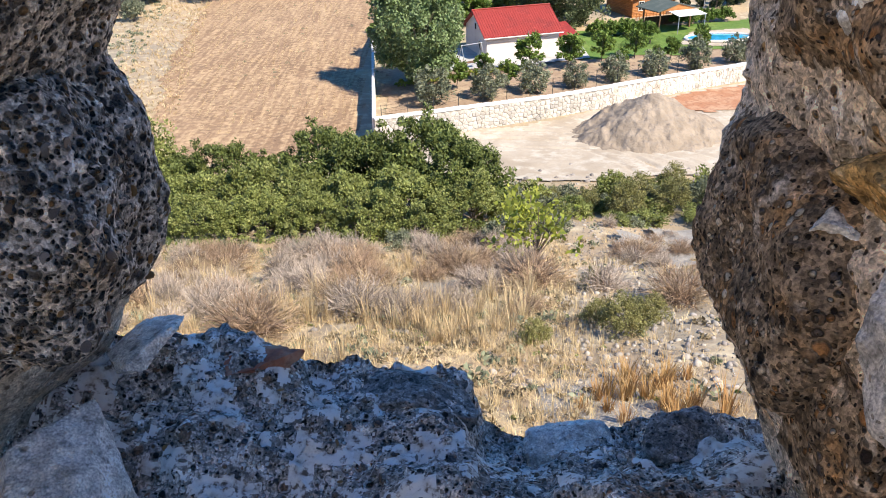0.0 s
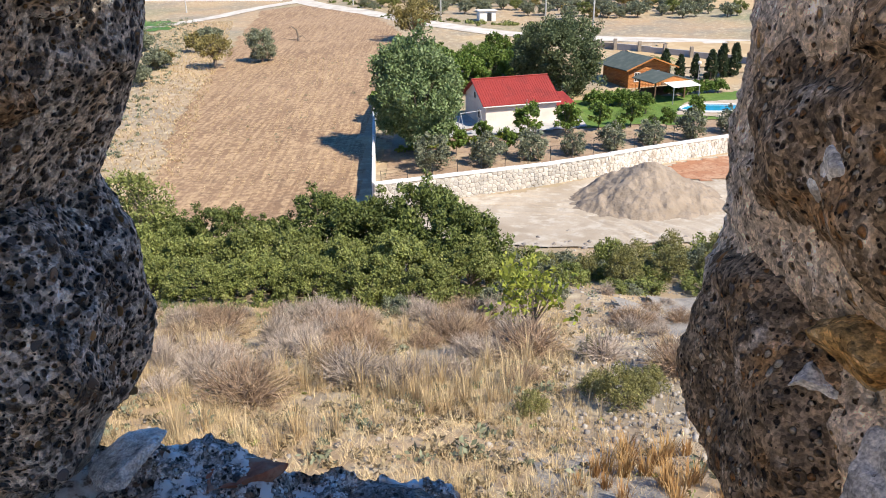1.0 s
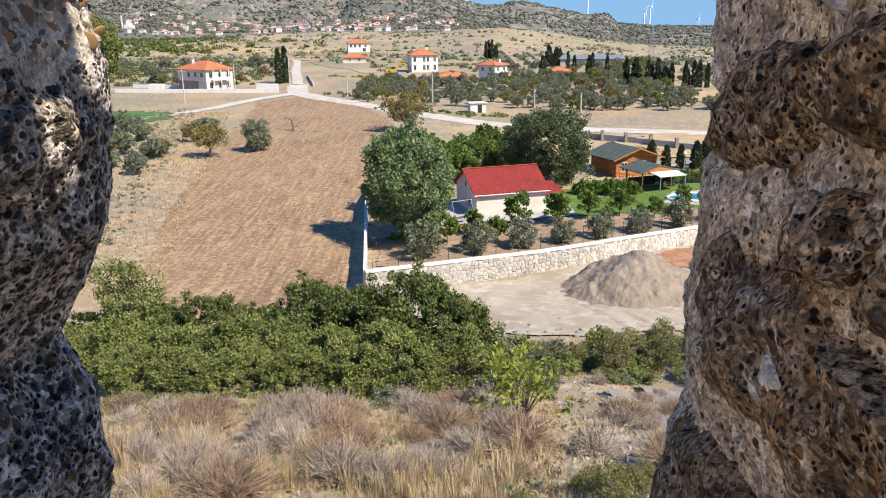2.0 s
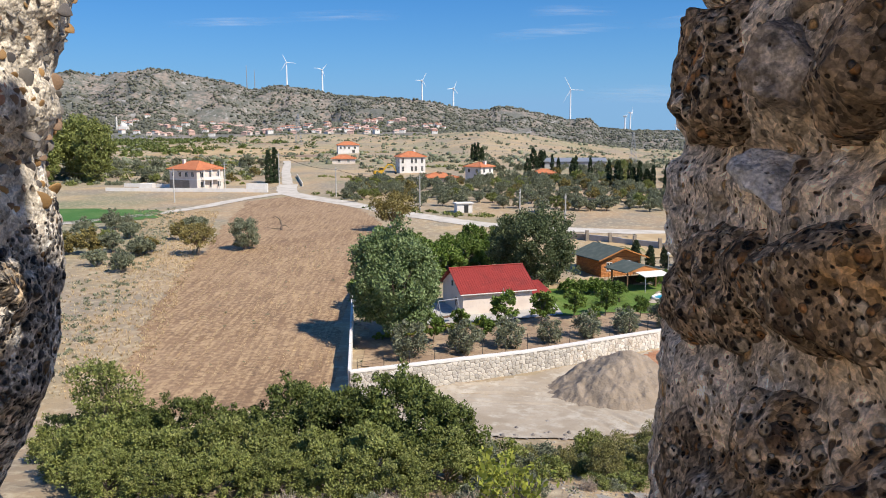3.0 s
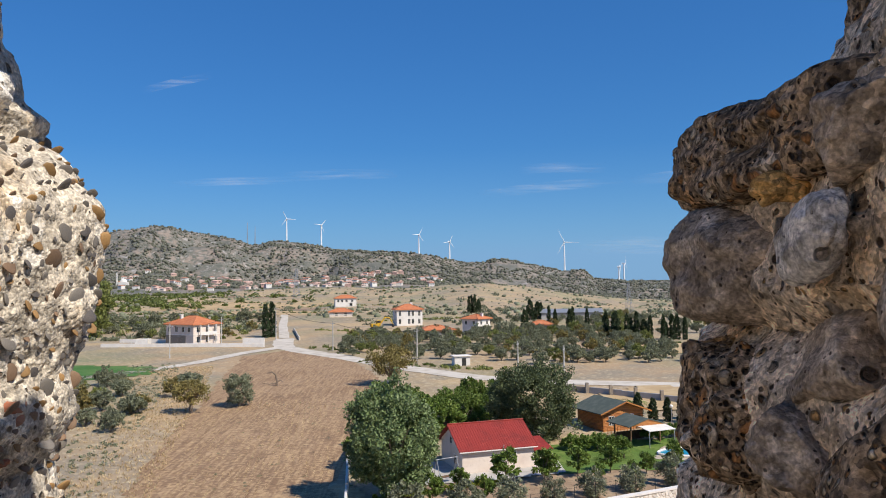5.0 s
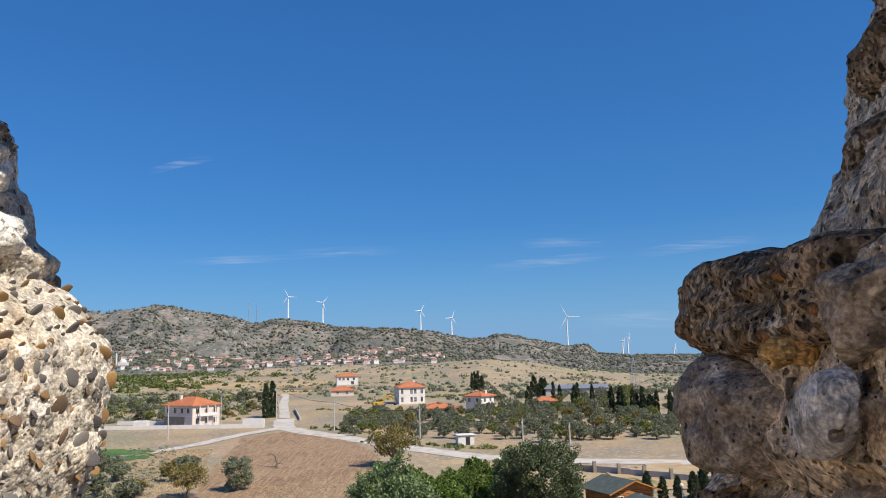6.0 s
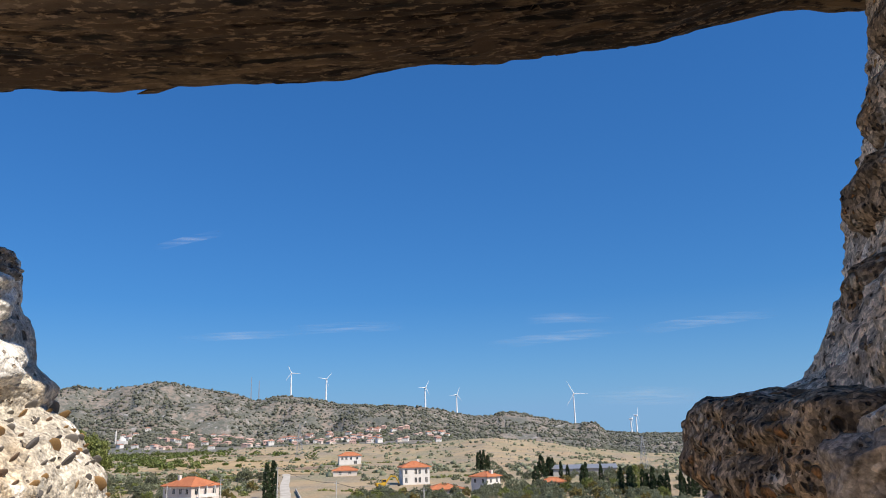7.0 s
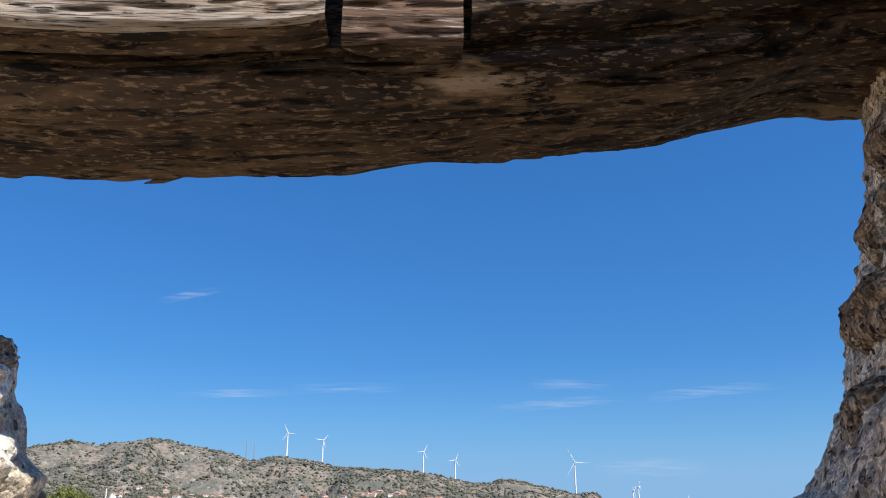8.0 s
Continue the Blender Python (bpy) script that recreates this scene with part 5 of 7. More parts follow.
yo = plant("young_olive", 323, M["leaf_olive"], 1.15, 1.25, 1.35, 60, 55, 0.10, "young grey-green olive tree in a row by the wall", "tree", "round", 0.06, "row of young olive trees", 0.3, separate=True)
spread(yo, [(-0.8, 60.9, 1.3), (3.9, 62.3, 1.15), (7.9, 63.7, 1.1), (11.7, 64.8, 0.95), (15.4, 66.3, 1.05), (19.3, 67.8, 1.05), (23.5, 69.5, 1.1), (28, 71.5, 1.1), (32.5, 73.5, 1.1)], 0.07, 7)
sp = plant("sapling", 324, M["leaf_bright"], 0.95, 1.35, 1.8, 42, 45, 0.13, "slender green fruit tree in the garden", "tree", "round", 0.05, "fruit trees in the garden", 0.3, hollow=0.3, separate=True)
spread(sp, [(1.4, 65.2, 0.95), (5.9, 65.6, 0.9), (8.2, 70.0, 1.45), (12.0, 71.0, 1.1), (15.6, 73.1, 1.0), (19.0, 74.0, 1.0), (3.8, 67.5, 0.9), (17.2, 71.3, 0.7), (22.4, 73.4, 0.9), (26, 75.5, 0.9), (12.6, 72.3, 0.9), (20.6, 71.8, 0.6)], 0.12, 8)
fr = plant("fruit_tree", 325, M["leaf_bright"], 2.3, 1.9, 2.4, 130, 55, 0.17, "leafy bright green fruit tree in an orchard", "tree", "round", 0.12, "orchard trees behind the garden", 0.26)
spread(fr, [(-4.8, 78, 1.0), (-4.2, 86, 1.1), (0, 84, 1.1), (3.2, 92, 1.0), (6.8, 97, 0.95), (9.5, 101, 0.95), (-3.4, 94, 1.0), (0.5, 99, 0.95), (4.5, 104, 0.95), (-4.5, 103, 1.0), (12, 106, 1.0), (8, 109, 0.95), (-1, 108, 0.9)], 0.1, 9)
hd = plant("hedge_bush", 326, M["leaf_bright"], 1.0, 0.8, 0.7, 50, 60, 0.11, "clipped bright green garden hedge", "hedge", "shrub", 0.05, "hedge behind the lawn", 0.3)
spread(hd, [(17.2, 83.6, 1.1), (18.6, 83.3, 1.1), (20.0, 83.2, 1.1), (21.4, 83.1, 1.1), (22.6, 83.0, 1.0), (27.2, 87.5, 1.0), (28.6, 88.0, 1.0), (30, 88.5, 1.0), (31.5, 89, 1.0), (33, 89.5, 1.0)], 0.06, 10)
lw = plant("hedge_bush", 327, M["leaf_yellow"], 0.7, 0.35, 0.3, 40, 45, 0.08, "low yellow-green border hedge", "hedge", "shrub", 0.03, "low border hedge", 0.3)
spread(lw, [(-3.6 + i * 1.05, 66.6 + i * 0.42, 0.85) for i in range(12)], 0.06, 11)
cyh = plant("cypress", 331, M["leaf_cypress"], 0.62, 3.2, 3.3, 90, 36, 0.17, "slim dark green cypress", "tree", "cypress", 0.10, "cypresses", 0.45)
cyw = plant("cypress", 332, M["leaf_cypress"], 1.1, 3.0, 3.1, 100, 40, 0.19, "broad dark green cypress", "tree", "cypress", 0.12, "cypresses", 0.4)
spread(cyh, [(-46.6, 236.2, 1.55), (-44.9, 238, 1.75), (24.9, 350, 1.35), (27.5, 350, 1.3), (26.2, 352, 1.2), (50.2, 300, 1.0), (53.7, 256, 1.2), (55.4, 242, 1.1), (56.5, 222, 1.2), (60.7, 215, 1.15), (63.5, 214.8, 1.25), (66.8, 212.7, 1.05), (69.4, 209, 1.1), (71.8, 209, 1.2), (46.5, 262, 0.95), (42.5, 268, 0.95), (48, 258, 1.1), (73.6, 210, 1.15), (58.6, 233, 0.9), (75.5, 209, 1.0)], 0.1, 12)
spread(cyw, [(44.8, 294, 1.3), (58.4, 218.7, 1.1), (65.4, 214, 1.0), (52.0, 252, 1.2), (38, 262, 1.0), (48.5, 298, 1.2), (70.4, 211, 0.9), (34.5, 97, 0.55), (31, 98.5, 0.55), (32.8, 98, 0.5), (36.4, 98.5, 0.6), (38.2, 99, 0.6), (29.2, 99, 0.5), (29.4, 352, 1.0), (62, 216, 0.9)], 0.1, 13)

# field trees
put(plant("walnut_tree", 341, M["leaf_autumn"], 4.2, 2.6, 4.4, 110, 45, 0.20, "bare-limbed tree with thin yellowing leaves by the field", "tree", "round", 0.22, clump_r=0.3, hollow=0.35, limbs=30, split=0.28), -4.5, 133.5)
put(plant("field_tree", 342, M["leaf_olive"], 2.0, 2.4, 2.7, 110, 55, 0.15, "grey-green evergreen tree standing in the field", "tree", "round", 0.14, clump_r=0.26), -26.5, 114.8)
put(plant("field_tree", 343, M["leaf_autumn"], 2.7, 1.8, 3.2, 70, 45, 0.16, "old olive tree with sparse brownish crown", "tree", "round", 0.26, clump_r=0.3, hollow=0.35, limbs=22), -32.3, 110.3)
eu = plant("eucalyptus", 344, M["leaf_mid"], 6.5, 9.5, 11, 240, 55, 0.42, "tall broad green eucalyptus trees", "tree", "round", 0.5, "tall trees", 0.24, hollow=0.5)
spread(eu, [(-104, 246, 1.0), (-112, 252, 0.9), (-118, 240, 0.85), (-126, 255, 1.0)], 0.1, 14)
ol = [plant("olive_tree", 350 + i, M[m], 2.1, 1.55, 2.1, 60, 34, 0.21, l, "tree", "round", 0.14, "olive grove", 0.28, hollow=0.45) for i, (m, l) in enumerate((("leaf_olive", "grey-green olive tree in a grove"), ("leaf_mid", "dark green orchard tree in a grove"), ("leaf_olive", "wide grey-green olive tree in a grove"), ("leaf_autumn", "yellowing orchard tree in a grove")))]
rng = random.Random(23)
groves = []
for x in range(-18, 66, 4):  # beyond the road
    for y in range(160, 236, 6):
        if rng.random() < 0.80 and y > 168 - 0.9 * (x - 0) * 0.55 + (8 if x < 0 else 0) and not (4 < x < 15 and y < 168):
            groves.append((x + rng.uniform(-1.5, 1.5), y + rng.uniform(-2, 2), rng.uniform(0.7, 1.15)))
for i in range(34):  # round the dry field's west side
    groves.append((rng.uniform(-62, -37), rng.uniform(96, 140), rng.uniform(0.6, 1.15)))
for i in range(40):  # behind the walled house
    groves.append((rng.uniform(-128, -50), rng.uniform(236, 330), rng.uniform(0.9, 1.7)))
for i in range(60):  # right-hand garden belt
    groves.append((rng.uniform(28, 100), rng.uniform(215, 300), rng.uniform(0.6, 1.3)))
first = set()
for x, y, s in groves:
    if y > 200 and abs(x - np.interp(y, [204, 238, 284, 330], [-34.5, -41, -49.5, -57])) < 5:
        continue
    k = rng.choice((0, 0, 0, 1, 2, 2, 3))
    s *= 0.82
    if k in first:
        again(ol[k], x, y, s, s * rng.uniform(0.85, 1.15))
    else:
        first.add(k)
        put(ol[k], x, y, s)


def scrub(name, count, region, size, material, label, seed):
    """Far scrub: ragged tufts of a few leaves' clumps, too many to count."""
    rng = np.random.default_rng(seed)
    xs, ys = region(rng, count)
    n = len(xs)
    bm = bmesh.new()
    bmesh.ops.create_icosphere(bm, subdivisions=1, radius=1.0)
    v0 = np.array([q.co[:] for q in bm.verts])
    f0 = np.array([[q.index for q in t.verts] for t in bm.faces])
    bm.free()
    s = size * (0.4 + rng.random(n) ** 3 * 1.7)
    v = v0[None] * (1 + 0.7 * (rng.random((n, len(v0), 1)) - 0.5)) * s[:, None, None] * np.array([1, 1, 0.8])
    v += np.stack([xs, ys, ground_z(xs, ys) + s * 0.35], 1)[:, None]
    f = f0[None] + (np.arange(n) * len(v0))[:, None, None]
    return tagged(new(name, mesh_np(name, v.reshape(-1, 3), f.reshape(-1, 3), material)), label, "scrub", kind="stuff")


def tufts(name, count, region, size, material, label, seed, per=30, category="weeds"):
    """Ragged tufts of leaves, too many to count."""
    rng = np.random.default_rng(seed)
    xs, ys = region(rng, count)
    n = len(xs)
    s = size * (0.45 + rng.random(n) ** 2 * 1.3)
    d = rand_dirs(rng, n * per)
    d[:, 2] = np.abs(d[:, 2])
    k = np.repeat(np.arange(n), per)
    p = np.stack([xs, ys, ground_z(xs, ys)], 1)[k] + d * (s[k] * rng.uniform(0.35, 1.0, n * per))[:, None] * np.array([1, 1, 0.8])
    v, f = leaves(rng, p, d, size * 0.28)
    return tagged(new(name, mesh_np(name, v, f, material)), label, category, kind="stuff")


def behind_villa(r, n):
    y = r.uniform(232, 345, n * 2)
    x = r.uniform(-130, -48, n * 2)
    keep = x < -0.174 * y - 5
    return x[keep][:n], y[keep][:n]


tufts("valley_grove", 170, behind_villa, 1.9, M["leaf_olive"], "grey-green olive trees crowding the valley floor", 33, 70, "trees")
tufts("valley_orchard", 70, behind_villa, 1.7, M["leaf_mid"], "green orchard trees among the olives", 34, 70, "trees")


def mountain(r, n):
    y = 1120 + 900 * r.random(n * 2) ** 1.4
    x = r.uniform(-0.52, 0.40, n * 2) * y
    keep = fbm(x / 90, y / 90, 0, 3, 61) > -0.55
    return x[keep][:n], y[keep][:n]


scrub("mountain_scrub", 46000, mountain, 1.75, M["leaf_scrub"], "dark green scrub dotted over the mountain side", 21)
scrub("hill_scrub", 3200, lambda r, n: (lambda y: (y * r.uniform(-0.5, 0.4, n), y))(r.uniform(330, 1080, n)), 0.85, M["leaf_olive"], "low bushes dotted over the dry hills", 22)
tufts("valley_woods", 420, lambda r, n: (lambda y: (-0.36 * y + r.normal(size=n) * 70, y))(r.uniform(640, 860, n)), 3.4, M["leaf_dark"], "belt of dark woods before the village", 23, 60, "woods")
tufts("wood_belt", 170, lambda r, n: (lambda y: (y * (-0.37 + 0.07 * r.normal(size=n)), y))(r.uniform(470, 660, n)), 3.6, M["leaf_dark"], "belt of dark green trees across the valley", 35, 70, "woods")
tufts("valley_trees", 110, lambda r, n: (lambda y: (y * r.uniform(-0.08, 0.36, n), y))(r.uniform(262, 420, n)), 1.9, M["leaf_olive"], "scattered grey-green trees on the dry valley side", 36, 70, "trees")
tufts("hill_trees", 300, lambda r, n: (lambda y: (y * r.uniform(-0.5, 0.5, n), y))(r.uniform(330, 900, n)), 2.4, M["leaf_olive"], "scattered trees on the dry hills", 27, 60, "trees")
tufts("village_trees", 130, lambda r, n: (lambda y: (y * r.uniform(-0.42, 0.05, n), y))(r.uniform(1040, 1230, n)), 3.2, M["leaf_dark"], "dark trees among the village houses", 28, 50, "trees")
tufts("field_weeds", 80, lambda r, n: (lambda y: (-0.02 * y - 8 + r.uniform(-14, 6, n), y))(r.uniform(58, 125, n)), 0.2, M["leaf_olive"], "small green weeds in the harvested field", 24)
tufts("verge_bushes", 330, lambda r, n: (lambda y: (-0.23 * y - 15 + np.abs(r.normal(size=n)) * -5 + 2, y))(r.uniform(58, 170, n)), 0.45, M["leaf_olive"], "grey-green weeds along the field's edge", 25)
tufts("slope_weeds", 260, slope(6, 28, patch=-0.2), 0.13, M["leaf_mid"], "small green herbs among the dry grass", 26, 24)
for k, (x0, y0, x1, y1, n) in enumerate(((-150, 395, -52, 372, 60), (-110, 470, -20, 455, 50), (-210, 540, -90, 520, 60), (-20, 300, 40, 318, 40), (35, 205, 95, 196, 40), (-34, 262, -12, 250, 26), (-12, 170, 6, 158, 26), (6, 157, 30, 146, 40), (-26, 205, -14, 186, 26))):
    tufts("hedgerow", n, lambda r, m: (lambda t: (x0 + (x1 - x0) * t + r.normal(size=m) * 1.5, y0 + (y1 - y0) * t + r.normal(size=m) * 1.5))(r.random(m)), 1.2 if y0 > 290 else 0.8, M["leaf_mid" if k % 2 else "leaf_dark"], "ragged green hedgerow along a field's edge", 60 + k, 50, "hedge")
tufts("dry_herbs", 900, slope(6, 29, patch=-0.5), 0.2, M["herb"], "brown withered herbs among the dry grass", 29, 40)
tufts("grey_herbs", 350, slope(8, 30, patch=-0.3), 0.22, M["leaf_olive"], "grey-green low herbs on the slope", 30, 40)


# ---- houses, walls, masts ----
def plaster(name, c, c2):
    return mat(name, c, tones=((c2, 0.5, 0.45, 0.7), (tuple(k * 0.8 for k in c), 2.5, 0.55, 0.75)), bump=0.01, bump_scale=12)


M["white_wall"] = plaster("white_plaster", (0.74, 0.71, 0.67), (0.66, 0.62, 0.57))
M["cream_wall"] = plaster("cream_plaster", (0.70, 0.61, 0.54), (0.62, 0.52, 0.45))
M["grey_wall"] = plaster("grey_plaster", (0.42, 0.41, 0.40), (0.34, 0.33, 0.32))
M["pink_wall"] = plaster("pink_plaster", (0.60, 0.40, 0.33), (0.52, 0.35, 0.29))
M["roof_tile"] = mat("orange_roof_tiles", (0.50, 0.17, 0.075), tones=(((0.40, 0.13, 0.06), 0.9, 0.45, 0.62), ((0.58, 0.25, 0.12), 3, 0.5, 0.65)), bump=0.03, bump_scale=5)
M["roof_faded"] = mat("faded_roof_tiles", (0.42, 0.21, 0.14), tones=(((0.34, 0.17, 0.12), 0.3, 0.45, 0.62),))
M["roof_red"] = mat("red_sheet_roof", (0.27, 0.03, 0.022), rough=0.6, tones=(((0.21, 0.026, 0.02), 0.7, 0.45, 0.65), ((0.34, 0.055, 0.04), 2.5, 0.55, 0.7)), spec=0.4)
M["roof_dark"] = mat("dark_green_shingles", (0.075, 0.095, 0.085), tones=(((0.11, 0.125, 0.11), 1.2, 0.45, 0.65),), bump=0.02, bump_scale=8)
M["logs"] = mat("varnished_logs", (0.42, 0.17, 0.05), rough=0.55, tones=(((0.30, 0.11, 0.035), 1.5, 0.45, 0.62), ((0.52, 0.24, 0.08), 5, 0.5, 0.66)), bump=0.02, stretch=(0.3, 0.3, 3))
M["wood_dark"] = mat("dark_wood", (0.13, 0.075, 0.045), tones=(((0.20, 0.12, 0.07), 2, 0.45, 0.65),))
M["wall_stone"] = mat("white_wall_stone", (0.56, 0.52, 0.46), tones=(((0.40, 0.345, 0.28), 1.4, 0.45, 0.62), ((0.60, 0.57, 0.52), 4, 0.5, 0.66)), obj_random=0.2, island=0.2, bump=0.02, bump_scale=9)
M["wall_joint"] = mat("wall_mortar", (0.30, 0.26, 0.21), tones=(((0.24, 0.20, 0.16), 2, 0.45, 0.65),), bump=0.02, bump_scale=9)
M["wall_lime"] = mat("wall_lime_mortar", (0.44, 0.40, 0.34), tones=(((0.34, 0.30, 0.25), 2, 0.45, 0.65),), bump=0.02, bump_scale=9)
M["glass"] = mat("window_glass", (0.03, 0.035, 0.04), rough=0.08, spec=0.6)
M["metal"] = mat("galvanised_metal", (0.45, 0.46, 0.47), rough=0.45, metal=0.6, tones=(((0.36, 0.36, 0.37), 3, 0.45, 0.65),))
M["turbine"] = mat("white_turbine_paint", (0.85, 0.86, 0.87), rough=0.4, tones=(((0.78, 0.79, 0.80), 0.1, 0.45, 0.65),))
M["yellow"] = mat("yellow_machine_paint", (0.55, 0.33, 0.03), rough=0.5, tones=(((0.42, 0.25, 0.04), 1.5, 0.45, 0.65),))
M["water"] = mat("pool_water", (0.02, 0.26, 0.42), rough=0.06, tones=(((0.03, 0.34, 0.50), 0.8, 0.4, 0.65),), spec=0.5, bump=0.01, bump_scale=3)
M["pole"] = mat("concrete_pole", (0.50, 0.48, 0.45), tones=(((0.40, 0.38, 0.35), 2, 0.45, 0.65),))
M["black"] = mat("black_rubber", (0.03, 0.03, 0.03), tones=(((0.05, 0.05, 0.048), 3, 0.45, 0.65),))


def window(parent, at, facing, w, h, bars=1):
    """A window with a frame that stands out of the wall and a dark pane set behind it; facing: degrees about z, 0 towards -y."""
    m = Matrix.Translation(at) @ pose(0, 0, 0, 0, 0, facing)
    t = 0.07
    bm = bmesh.new()
    for lo, hi in (((-w / 2 - t, -0.06, -t), (w / 2 + t, 0.03, 0)), ((-w / 2 - t, -0.06, h), (w / 2 + t, 0.03, h + t)), ((-w / 2 - t, -0.06, 0), (-w / 2, 0.03, h)), ((w / 2, -0.06, 0), (w / 2 + t, 0.03, h))):
        add_box(bm, lo, hi, m)
    for k in range(bars):
        x = -w / 2 + w * (k + 1) / (bars + 1)
        add_box(bm, (x - 0.03, -0.045, 0), (x + 0.03, 0.0, h), m)
    ob = part("window", bm, M["white_wall"], parent)
    part("pane", box((-w / 2, -0.02, 0), (w / 2, 0.02, h), 0, m), M["glass"], ob, "dark reflecting glass pane")
    return ob


def hip_roof(parent, w, d, z, rise, over, material, ridge=None):
    ridge = max(0.0, (w - d) / 2 if ridge is None else ridge)
    bm = bmesh.new()
    a, b = w / 2 + over, d / 2 + over
    lo = [bm.verts.new((x, y, z - 0.14)) for x, y in ((-a, -b), (a, -b), (a, b), (-a, b))]
    ed = [bm.verts.new((x, y, z + 0.02)) for x, y in ((-a, -b), (a, -b), (a, b), (-a, b))]
    r0, r1 = bm.verts.new((-ridge - 0.01, 0, z + rise)), bm.verts.new((ridge + 0.01, 0, z + rise))
    bm.faces.new(lo[::-1])
    for k in range(4):
        bm.faces.new((lo[k], lo[(k + 1) % 4], ed[(k + 1) % 4], ed[k]))
    bm.faces.new((ed[0], ed[1], r1, r0))
    bm.faces.new((ed[1], ed[2], r1))
    bm.faces.new((ed[2], ed[3], r0, r1))
    bm.faces.new((ed[3], ed[0], r0))
    ob = part("roof", bm, material, parent)
    bm = bmesh.new()
    pts = [(-a, -b, z + 0.04), (-ridge, 0, z + rise + 0.02), (-a, b, z + 0.04)], [(a, -b, z + 0.04), (ridge, 0, z + rise + 0.02), (a, b, z + 0.04)], [(-ridge - 0.01, 0, z + rise + 0.02), (0, 0, z + rise + 0.025), (ridge + 0.01, 0, z + rise + 0.02)]
    for line in pts:
        add_tube(bm, line, [0.1] * 3, 6)
    part("ridge_tiles", bm, material, ob)
    return ob


def villa(name, x, y, rz, w, d, h, rise, label, wall_mat, windows, roof_mat=None, over=0.6, chimney=None, plinth=0.0):
    """A plastered house with a hipped tile roof; windows: side, across, height, width, tall."""
    g = zz(x, y)
    top = empty(name, Matrix.Translation((x, y, g)) @ pose(0, 0, 0, 0, 0, rz), label, "house")
    part("wall", box((-w / 2, -d / 2, -0.8), (w / 2, d / 2, h), 0.03), wall_mat, top)
    hip_roof(top, w, d, h, rise, over, roof_mat or M["roof_tile"])
    bm = bmesh.new()
    for lo, hi in (((-w / 2 - 0.05, -d / 2 - 0.05, h / 2 - 0.12), (w / 2 + 0.05, -d / 2 + 0.02, h / 2 + 0.08)), ((w / 2 - 0.02, -d / 2, h / 2 - 0.12), (w / 2 + 0.05, d / 2, h / 2 + 0.08))):
        add_box(bm, lo, hi)
    part("string_course", bm, M["white_wall"], top)
    for side, u, z, ww, hh in windows:
        if side == "front":
            window(top, (u, -d / 2, z), 0, ww, hh)
        elif side == "right":
            window(top, (w / 2, u, z), 90, ww, hh)
        else:
            window(top, (-w / 2, u, z), -90, ww, hh)
    if chimney:
        c = part("chimney", box((chimney[0] - 0.4, chimney[1] - 0.4, h), (chimney[0] + 0.4, chimney[1] + 0.4, h + chimney[2]), 0.03), M["white_wall"], top)
        part("cap", box((chimney[0] - 0.5, chimney[1] - 0.5, h + chimney[2]), (chimney[0] + 0.5, chimney[1] + 0.5, h + chimney[2] + 0.15), 0.03), M["white_wall"], c)
    return top


# two-storey house on the left behind its white wall
v = villa("villa", -64.5, 221.4, -36.9, 12.5, 9.2, 5.7, 2.3, "two-storey pale house with an orange hipped tile roof", M["cream_wall"], [("front", u, z, 1.1, 1.3) for u in (-4.6, -1.4, 1.6, 4.4) for z in (3.6,)] + [("front", -0.2, 0.1, 1.6, 2.2), ("front", -4.2, 0.9, 1.2, 1.2)] + [("right", u, z, 1.0, 1.5) for u in (-3.0, 0.2, 3.0) for z in (0.7, 3.5)], chimney=(-3.2, -1.6, 2.6))
part("balcony", box((6.25, -3.2, 2.7), (7.6, 2.4, 2.86), 0.02), M["white_wall"], v)
for yy in (-3.0, -0.4, 2.2):
    part("column", box((7.3, yy - 0.12, -0.5), (7.54, yy + 0.12, 5.6), 0.02), M["white_wall"], v)
part("railing", box((7.5, -3.2, 2.86), (7.58, 2.4, 3.6), 0.01), M["white_wall"], v)
part("stone_facing", box((-6.31, -4.66, -0.7), (2.8, -4.58, 2.6), 0.01), M["wall_joint"], v, "grey stone facing on the ground floor")
# white house, bluish-white house, far house, low tiled house
villa("villa", -3.0, 280.3, 12, 9.6, 8, 5.8, 1.9, "two-storey white house with a shallow orange tile roof", M["white_wall"], [("front", u, z, 0.8, hh) for u in (-3.6, -0.2, 1.2, 3.6) for z, hh in ((0.6, 1.7), (3.5, 1.7))] + [("left", u, z, 0.9, 1.6) for u in (-2, 2) for z in (0.6, 3.5)], chimney=(1.5, 0.5, 2.4))
villa("villa", 19.4, 240.6, -45, 6.4, 6.2, 4.7, 1.4, "small two-storey white house with an orange tile roof", M["white_wall"], [("front", -1.6, 2.9, 0.9, 1.1), ("front", 1.6, 2.9, 0.9, 1.1), ("front", 1.2, 0.4, 1.0, 1.9), ("right", -1.4, 2.9, 0.8, 1.1), ("right", 1.4, 2.9, 0.8, 1.1), ("right", 0, 0.5, 0.8, 1.1)], chimney=(1.8, 0.6, 1.6))
villa("villa", -42, 452, 10, 12.5, 8, 4.8, 2.0, "far white house with an orange roof on a dry rise", M["white_wall"], [("front", u, 2.6, 1.1, 1.3) for u in (-4.5, -2.2, 0.4, 3.8)] + [("front", 3.0, 0.2, 1.6, 1.8)], chimney=(3, 0.5, 1.8))
villa("bungalow", 6.2, 232.5, 14, 9, 6.5, 2.1, 1.3, "low house with an orange-brown tile roof", M["cream_wall"], [("front", u, 0.4, 0.9, 1.4) for u in (-3.2, -1, 1.4, 3.4)], over=0.9)
